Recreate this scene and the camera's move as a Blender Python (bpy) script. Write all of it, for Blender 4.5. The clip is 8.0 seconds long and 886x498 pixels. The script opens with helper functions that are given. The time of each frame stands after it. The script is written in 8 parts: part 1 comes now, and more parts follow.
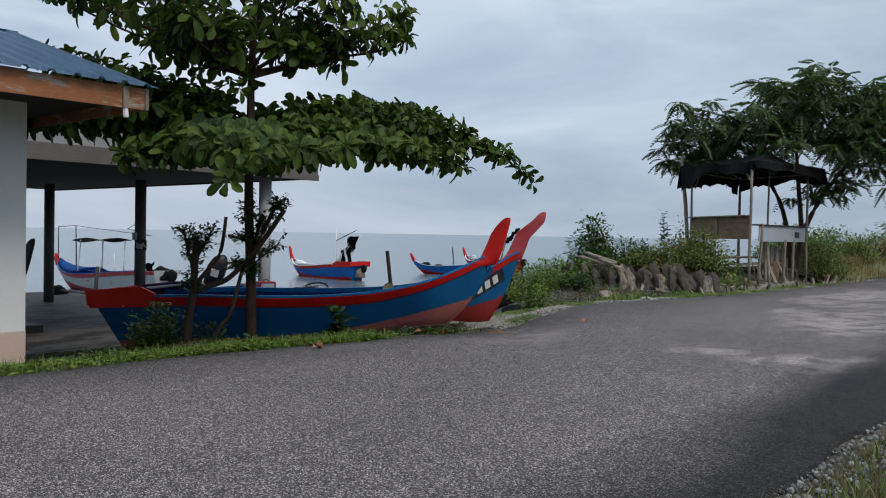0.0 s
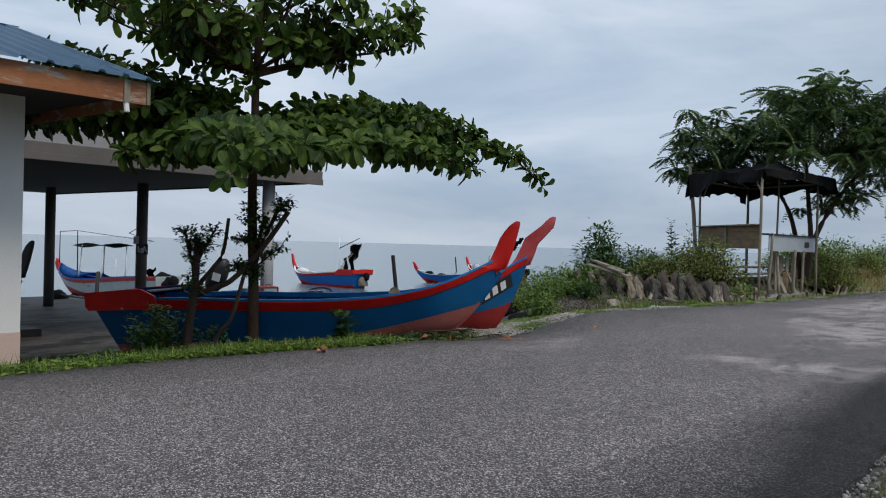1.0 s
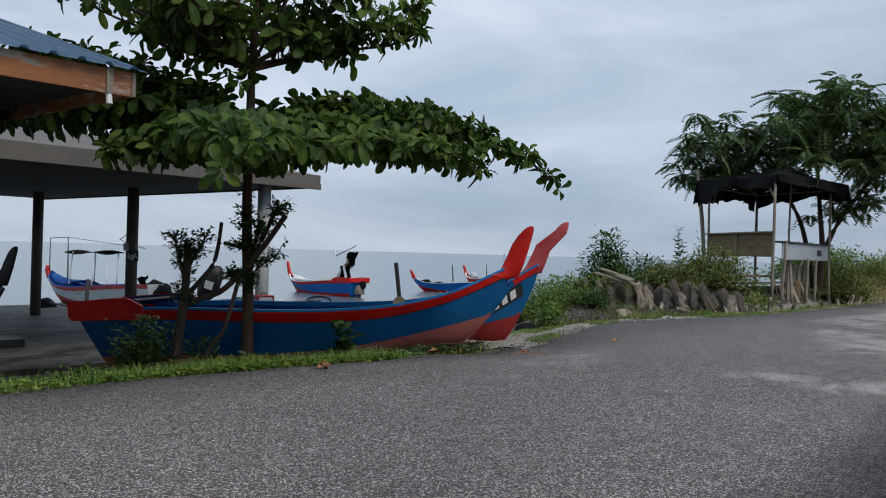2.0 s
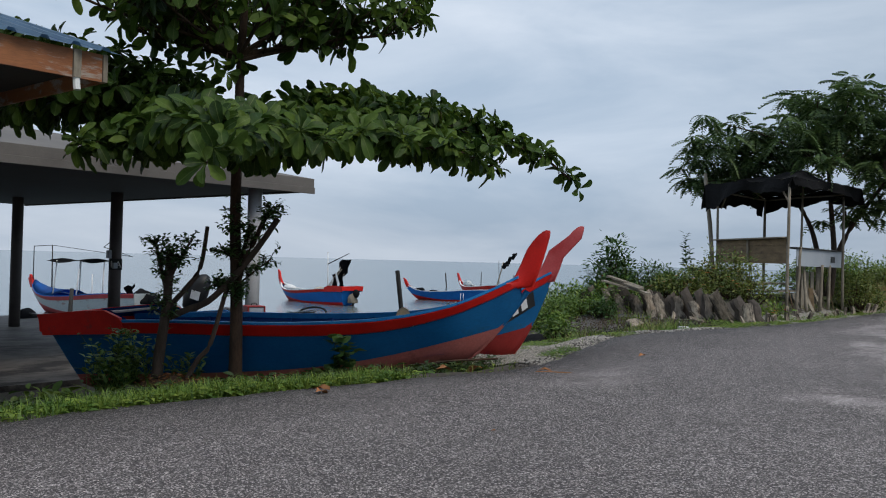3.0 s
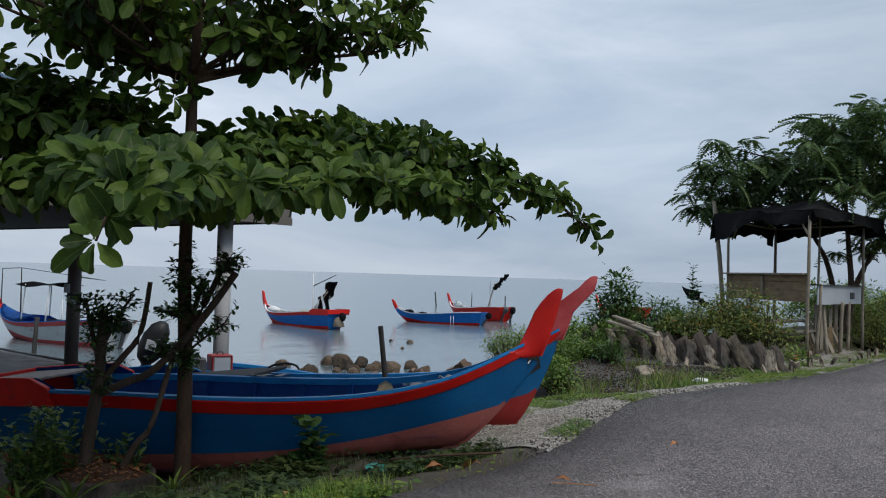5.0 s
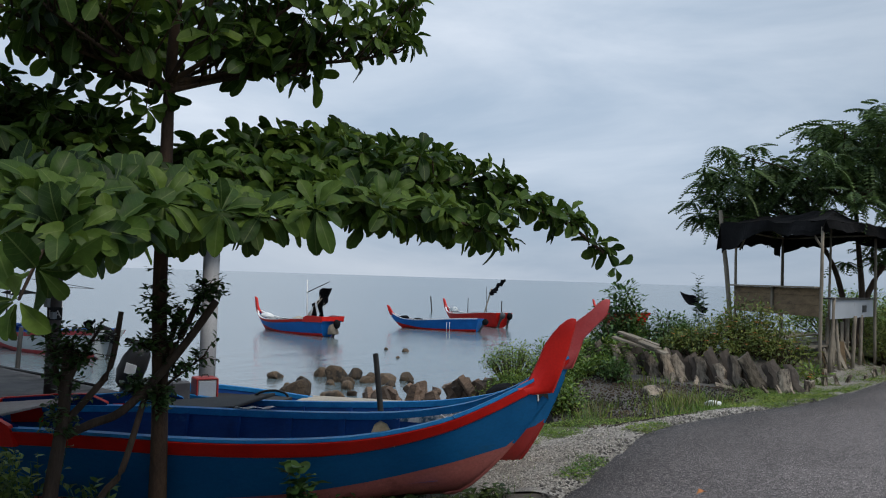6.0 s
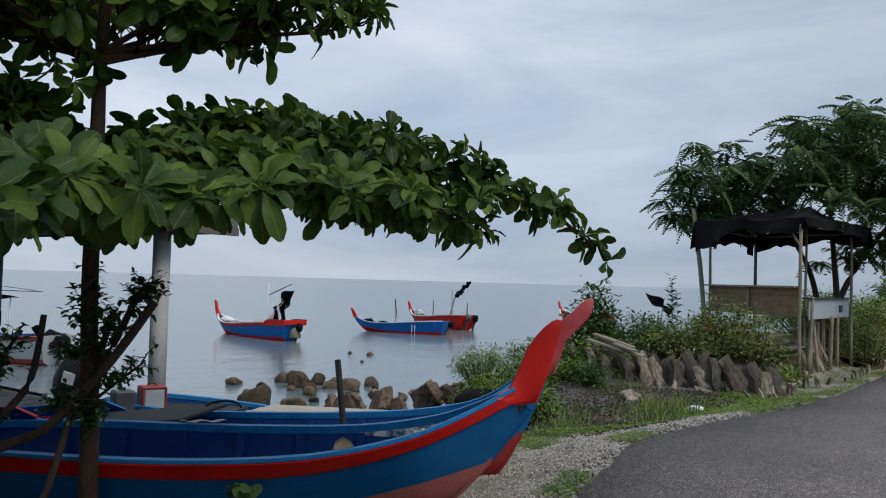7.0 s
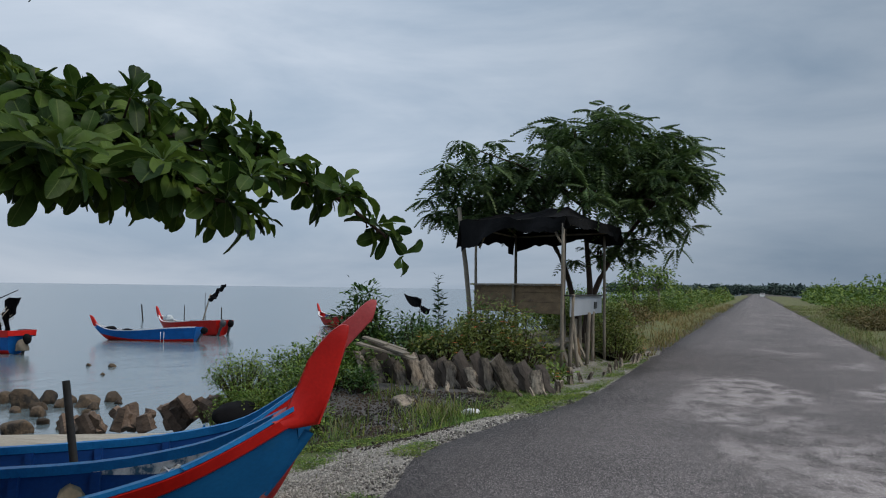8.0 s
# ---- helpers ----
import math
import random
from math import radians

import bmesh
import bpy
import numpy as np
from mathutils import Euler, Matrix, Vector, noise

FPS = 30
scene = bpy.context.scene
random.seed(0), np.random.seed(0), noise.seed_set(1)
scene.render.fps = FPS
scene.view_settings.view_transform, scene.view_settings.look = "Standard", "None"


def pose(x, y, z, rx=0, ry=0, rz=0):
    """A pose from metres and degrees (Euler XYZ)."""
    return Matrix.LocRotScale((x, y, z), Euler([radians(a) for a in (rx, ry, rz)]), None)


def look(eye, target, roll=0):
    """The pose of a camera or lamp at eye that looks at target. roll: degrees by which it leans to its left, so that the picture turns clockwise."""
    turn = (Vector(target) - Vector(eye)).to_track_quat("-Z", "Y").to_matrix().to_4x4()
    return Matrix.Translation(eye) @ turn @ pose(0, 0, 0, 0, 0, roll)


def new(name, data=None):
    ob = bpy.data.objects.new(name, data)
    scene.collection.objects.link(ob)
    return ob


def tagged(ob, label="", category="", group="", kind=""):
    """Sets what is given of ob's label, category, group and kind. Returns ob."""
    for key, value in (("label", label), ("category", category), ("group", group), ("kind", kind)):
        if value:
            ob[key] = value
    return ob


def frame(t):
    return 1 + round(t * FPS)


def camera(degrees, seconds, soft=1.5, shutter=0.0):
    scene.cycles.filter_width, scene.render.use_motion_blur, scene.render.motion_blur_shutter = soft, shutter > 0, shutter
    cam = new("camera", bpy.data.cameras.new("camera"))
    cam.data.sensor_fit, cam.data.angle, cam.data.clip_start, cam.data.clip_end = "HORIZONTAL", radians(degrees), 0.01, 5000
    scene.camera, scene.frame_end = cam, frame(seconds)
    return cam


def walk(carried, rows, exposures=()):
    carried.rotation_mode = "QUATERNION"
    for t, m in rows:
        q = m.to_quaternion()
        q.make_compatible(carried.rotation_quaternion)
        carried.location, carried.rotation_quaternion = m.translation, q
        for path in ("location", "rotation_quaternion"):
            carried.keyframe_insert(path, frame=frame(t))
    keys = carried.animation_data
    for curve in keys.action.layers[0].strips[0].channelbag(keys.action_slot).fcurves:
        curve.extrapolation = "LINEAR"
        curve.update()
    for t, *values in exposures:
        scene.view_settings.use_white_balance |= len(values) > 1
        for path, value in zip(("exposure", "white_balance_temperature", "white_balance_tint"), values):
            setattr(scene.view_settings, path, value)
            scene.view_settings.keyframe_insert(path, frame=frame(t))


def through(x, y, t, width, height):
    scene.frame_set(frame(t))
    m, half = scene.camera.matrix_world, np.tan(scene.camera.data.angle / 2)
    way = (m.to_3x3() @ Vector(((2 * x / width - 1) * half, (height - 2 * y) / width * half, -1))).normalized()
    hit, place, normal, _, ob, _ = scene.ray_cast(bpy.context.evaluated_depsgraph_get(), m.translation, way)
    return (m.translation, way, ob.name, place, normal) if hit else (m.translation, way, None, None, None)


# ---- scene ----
cam = camera(55.1, 8.0, soft=1.1)
PATH = [
    (0, (-0.113, 0.768, 1.197), (-1.418, 2.284, 1.162), 1.0),
    (0.5, (-0.203, 0.815, 1.124), (-1.51, 2.329, 1.102), 1.3),
    (1, (-0.372, 0.952, 1.101), (-1.681, 2.464, 1.09), 1.5),
    (1.5, (-0.636, 1.156, 1.082), (-1.944, 2.67, 1.082), 1.6),
    (1.7, (-0.788, 1.268, 1.086), (-2.093, 2.784, 1.089), 1.61),
    (2.8, (-1.667, 1.92, 1.005), (-2.955, 3.45, 1.031), 1.55),
    (3, (-1.813, 2.055, 1.052), (-3.098, 3.587, 1.08), 1.5),
    (3.2, (-1.854, 2.143, 1.153), (-3.141, 3.674, 1.184), 1.53),
    (3.5, (-2.127, 2.392, 1.448), (-3.405, 3.93, 1.486), 1.6),
    (4, (-2.393, 2.705, 1.555), (-3.666, 4.247, 1.601), 1.6),
    (4.5, (-2.607, 2.968, 1.548), (-3.878, 4.511, 1.598), 1.7),
    (4.7, (-2.736, 3.128, 1.522), (-4.006, 4.672, 1.577), 1.73),
    (5.8, (-3.351, 3.757, 1.762), (-4.609, 5.311, 1.829), 1.9),
    (6, (-3.461, 3.889, 1.792), (-4.719, 5.443, 1.858), 1.8),
    (6.5, (-3.72, 4.189, 1.75), (-4.978, 5.743, 1.819), 1.7),
    (7, (-4.034, 4.524, 1.742), (-5.225, 6.129, 1.817), 1.6),
    (7.2, (-4.186, 4.654, 1.781), (-5.249, 6.346, 1.859), 1.17),
    (7.5, (-4.377, 4.92, 1.756), (-5.302, 6.692, 1.841), 1.1),
    (8, (-4.728, 5.362, 1.714), (-5.419, 7.236, 1.806), 0.8),
]
walk(cam, [(t, look(eye, target, roll)) for t, eye, target, roll in PATH], exposures=[(0.0, 0.0), (6.5, 0.0), (7.2, 0.0), (8.0, -0.16)])

# ---------------------------------------------------------------- world and sun: overcast sky
SEA_Z = -1.7
world = bpy.data.worlds.new("overcast_sky")
scene.world = world
world.use_nodes = True
wn, wl = world.node_tree.nodes, world.node_tree.links
wn.clear()
w_out = wn.new("ShaderNodeOutputWorld")
w_bg = wn.new("ShaderNodeBackground")
w_sky = wn.new("ShaderNodeTexSky")
w_sky.sky_type, w_sky.sun_disc = "NISHITA", False
w_sky.sun_elevation, w_sky.sun_rotation = radians(52), radians(98)
w_sky.air_density, w_sky.dust_density, w_sky.ozone_density = 1.0, 3.0, 1.5
w_co = wn.new("ShaderNodeTexCoord")
w_map = wn.new("ShaderNodeMapping")
w_map.inputs["Scale"].default_value = (1.0, 1.0, 4.2)
w_map.inputs["Rotation"].default_value = (0.0, 0.06, 0.3)
w_noise = wn.new("ShaderNodeTexNoise")
w_noise.inputs["Scale"].default_value = 2.3
w_noise.inputs["Detail"].default_value = 7.0
w_noise.inputs["Roughness"].default_value = 0.55
w_noise.inputs["Distortion"].default_value = 0.35
w_ramp = wn.new("ShaderNodeValToRGB")
w_ramp.color_ramp.elements[0].position, w_ramp.color_ramp.elements[0].color = 0.34, (3.75, 4.72, 5.98, 1)
w_ramp.color_ramp.elements[1].position, w_ramp.color_ramp.elements[1].color = 0.70, (6.4, 7.1, 8.1, 1)
w_mix = wn.new("ShaderNodeMix")
w_mix.data_type = "RGBA"
w_mix.inputs["Factor"].default_value = 0.96
wl.new(w_co.outputs["Generated"], w_map.inputs["Vector"])
wl.new(w_map.outputs["Vector"], w_noise.inputs["Vector"])
wl.new(w_noise.outputs["Fac"], w_ramp.inputs["Fac"])
wl.new(w_sky.outputs["Color"], w_mix.inputs["A"])
wl.new(w_ramp.outputs["Color"], w_mix.inputs["B"])
# thicker cloud over the land ahead, thinner out at sea
w_sep = wn.new("ShaderNodeSeparateXYZ")
wl.new(w_co.outputs["Generated"], w_sep.inputs["Vector"])
w_grad = wn.new("ShaderNodeMapRange")
w_grad.interpolation_type = "SMOOTHSTEP"
for w_key, w_val in (("From Min", -0.65), ("From Max", 0.35), ("To Min", 0.92), ("To Max", 0.50)):
    w_grad.inputs[w_key].default_value = w_val
wl.new(w_sep.outputs["X"], w_grad.inputs["Value"])
w_mul = wn.new("ShaderNodeVectorMath")
w_mul.operation = "SCALE"
w_far = wn.new("ShaderNodeMapRange")
for w_key, w_val in (("From Min", -0.60), ("From Max", 0.10), ("To Min", 0.0), ("To Max", 1.0)):
    w_far.inputs[w_key].default_value = w_val
wl.new(w_sep.outputs["X"], w_far.inputs["Value"])
w_tint = wn.new("ShaderNodeMix")
w_tint.data_type, w_tint.blend_type = "RGBA", "MULTIPLY"
w_tint.inputs["B"].default_value = (0.94, 1.0, 1.045, 1)
wl.new(w_far.outputs["Result"], w_tint.inputs["Factor"])
wl.new(w_mix.outputs["Result"], w_tint.inputs["A"])
wl.new(w_tint.outputs["Result"], w_mul.inputs[0])
# duller haze low over the horizon
w_low = wn.new("ShaderNodeMapRange")
w_low.interpolation_type = "SMOOTHSTEP"
for w_key, w_val in (("From Min", 0.0), ("From Max", 0.15), ("To Min", 0.82), ("To Max", 1.0)):
    w_low.inputs[w_key].default_value = w_val
wl.new(w_sep.outputs["Z"], w_low.inputs["Value"])
w_both = wn.new("ShaderNodeMath")
w_both.operation = "MULTIPLY"
wl.new(w_grad.outputs["Result"], w_both.inputs[0])
wl.new(w_low.outputs["Result"], w_both.inputs[1])
# the cloud is thinner and brighter round the hidden sun, across the road
w_dot = wn.new("ShaderNodeVectorMath")
w_dot.operation = "DOT_PRODUCT"
w_dot.inputs[1].default_value = (0.610, -0.086, 0.788)
wl.new(w_co.outputs["Generated"], w_dot.inputs[0])
w_glow = wn.new("ShaderNodeMapRange")
w_glow.interpolation_type = "SMOOTHSTEP"
for w_key, w_val in (("From Min", 0.45), ("From Max", 1.0), ("To Min", 0.0), ("To Max", 0.6)):
    w_glow.inputs[w_key].default_value = w_val
wl.new(w_dot.outputs["Value"], w_glow.inputs["Value"])
w_sum = wn.new("ShaderNodeMath")
w_sum.operation = "ADD"
wl.new(w_both.outputs["Value"], w_sum.inputs[0])
wl.new(w_glow.outputs["Result"], w_sum.inputs[1])
wl.new(w_sum.outputs["Value"], w_mul.inputs["Scale"])
wl.new(w_mul.outputs["Vector"], w_bg.inputs["Color"])
w_bg.inputs["Strength"].default_value = 0.125
wl.new(w_bg.outputs["Background"], w_out.inputs["Surface"])

sun_data = bpy.data.lights.new("sun", "SUN")
sun_data.energy, sun_data.angle, sun_data.color = 1.65, radians(25), (1.0, 0.91, 0.78)
sun = new("sun", sun_data)
sun.matrix_world = look((25.6, 5.3, 43.3), (-8, 10, 0))

# ---------------------------------------------------------------- materials
def surface(name, c1, c2, scale=2.0, rough=0.7, fine=40.0, grain=0.15, bump=0.15, metal=0.0, stretch=(1, 1, 1),
            spots=None, rand=0.0, island=0.0, spec=0.5, depth=0.01, hue=0.0):
    """Two colours mixed by a broad noise, fine grain and relief; spots: (colour, scale, from, to) for stains or worn paint."""
    m = bpy.data.materials.new(name)
    m.use_nodes = True
    nodes, links = m.node_tree.nodes, m.node_tree.links
    bsdf = nodes["Principled BSDF"]
    co, mp = nodes.new("ShaderNodeTexCoord"), nodes.new("ShaderNodeMapping")
    mp.inputs["Scale"].default_value = stretch
    links.new(co.outputs["Object"], mp.inputs["Vector"])

    def noise_node(sc, detail=6.0, rough_=0.6):
        n = nodes.new("ShaderNodeTexNoise")
        n.inputs["Scale"].default_value, n.inputs["Detail"].default_value, n.inputs["Roughness"].default_value = sc, detail, rough_
        links.new(mp.outputs["Vector"], n.inputs["Vector"])
        return n

    def mixed(factor, a, b, kind="MIX"):
        n = nodes.new("ShaderNodeMix")
        n.data_type, n.blend_type = "RGBA", kind
        for sock, v in (("Factor", factor), ("A", a), ("B", b)):
            if isinstance(v, (int, float)):
                n.inputs[sock].default_value = v
            elif isinstance(v, tuple):
                n.inputs[sock].default_value = (*v, 1)
            else:
                links.new(v, n.inputs[sock])
        return n.outputs["Result"]

    def band(value, lo, hi, out_lo=0.0, out_hi=1.0):
        n = nodes.new("ShaderNodeMapRange")
        n.inputs["From Min"].default_value, n.inputs["From Max"].default_value = lo, hi
        n.inputs["To Min"].default_value, n.inputs["To Max"].default_value = out_lo, out_hi
        links.new(value, n.inputs["Value"])
        return n.outputs["Result"]

    broad, small = noise_node(scale), noise_node(fine, 4.0)
    color = mixed(band(broad.outputs["Fac"], 0.32, 0.68), c1, c2)
    if spots:
        sc, ssc, lo, hi = spots
        worn = noise_node(ssc, 9.0, 0.68)
        color = mixed(band(worn.outputs["Fac"], lo, hi), color, sc)
    value = band(small.outputs["Fac"], 0.25, 0.75, 1 - grain, 1 + grain)
    hsv = nodes.new("ShaderNodeHueSaturation")
    links.new(color, hsv.inputs["Color"])
    if rand or island:
        if rand:
            r = nodes.new("ShaderNodeObjectInfo").outputs["Random"]
        else:
            r = nodes.new("ShaderNodeNewGeometry").outputs["Random Per Island"]
        amount = rand or island
        mul = nodes.new("ShaderNodeMath")
        mul.operation = "MULTIPLY"
        links.new(value, mul.inputs[0])
        links.new(band(r, 0, 1, 1 - amount, 1 + amount), mul.inputs[1])
        value = mul.outputs["Value"]
        if hue:
            links.new(band(r, 0, 1, 0.5 + hue, 0.5 - hue), hsv.inputs["Hue"])
    links.new(value, hsv.inputs["Value"])
    links.new(hsv.outputs["Color"], bsdf.inputs["Base Color"])
    links.new(band(broad.outputs["Fac"], 0.3, 0.7, max(rough - 0.08, 0.02), min(rough + 0.08, 1)), bsdf.inputs["Roughness"])
    bsdf.inputs["Metallic"].default_value = metal
    bsdf.inputs["Specular IOR Level"].default_value = spec
    if bump:
        b = nodes.new("ShaderNodeBump")
        b.inputs["Strength"].default_value, b.inputs["Distance"].default_value = bump, depth
        links.new(small.outputs["Fac"], b.inputs["Height"])
        links.new(b.outputs["Normal"], bsdf.inputs["Normal"])
    return m


def leafy(name, c1, c2, rough=0.45, through=0.25, scale=1.2, hue=0.02, var=0.35, island=True, veins=False):
    """Leaves: colour varied leaf by leaf, some light let through."""
    m = surface(name, c1, c2, scale=scale, rough=rough, fine=25, grain=0.2, bump=0.1, depth=0.004,
                island=var if island else 0.0, rand=0.0 if island else var, hue=hue)
    nodes, links = m.node_tree.nodes, m.node_tree.links
    bsdf, out = nodes["Principled BSDF"], nodes["Material Output"]
    if veins:
        # pale midrib and slanting side veins, laid out along each leaf
        uv, xyz = nodes.new("ShaderNodeTexCoord"), nodes.new("ShaderNodeSeparateXYZ")
        links.new(uv.outputs["UV"], xyz.inputs["Vector"])

        def op(kind, a, b=0.0):
            n = nodes.new("ShaderNodeMath")
            n.operation = kind
            for i, v in enumerate((a, b)):
                if isinstance(v, (int, float)):
                    n.inputs[i].default_value = v
                else:
                    links.new(v, n.inputs[i])
            return n.outputs["Value"]

        across = op("ABSOLUTE", xyz.outputs["Y"])
        rib = op("LESS_THAN", across, 0.0032)
        side = op("LESS_THAN", op("FRACT", op("DIVIDE", op("SUBTRACT", xyz.outputs["X"], op("MULTIPLY", across, 0.9)), 0.026)), 0.13)
        vein = op("MAXIMUM", op("MULTIPLY", rib, 0.40), op("MULTIPLY", side, 0.08))
        lines = nodes.new("ShaderNodeMix")
        lines.data_type = "RGBA"
        links.new(vein, lines.inputs["Factor"])
        links.new(bsdf.inputs["Base Color"].links[0].from_socket, lines.inputs["A"])
        lines.inputs["B"].default_value = (0.17, 0.22, 0.065, 1)
        links.new(lines.outputs["Result"], bsdf.inputs["Base Color"])
    tr, mix = nodes.new("ShaderNodeBsdfTranslucent"), nodes.new("ShaderNodeMixShader")
    links.new(bsdf.inputs["Base Color"].links[0].from_socket, tr.inputs["Color"])
    mix.inputs["Fac"].default_value = through
    links.new(bsdf.outputs["BSDF"], mix.inputs[1])
    links.new(tr.outputs["BSDF"], mix.inputs[2])
    links.new(mix.outputs["Shader"], out.inputs["Surface"])
    return m


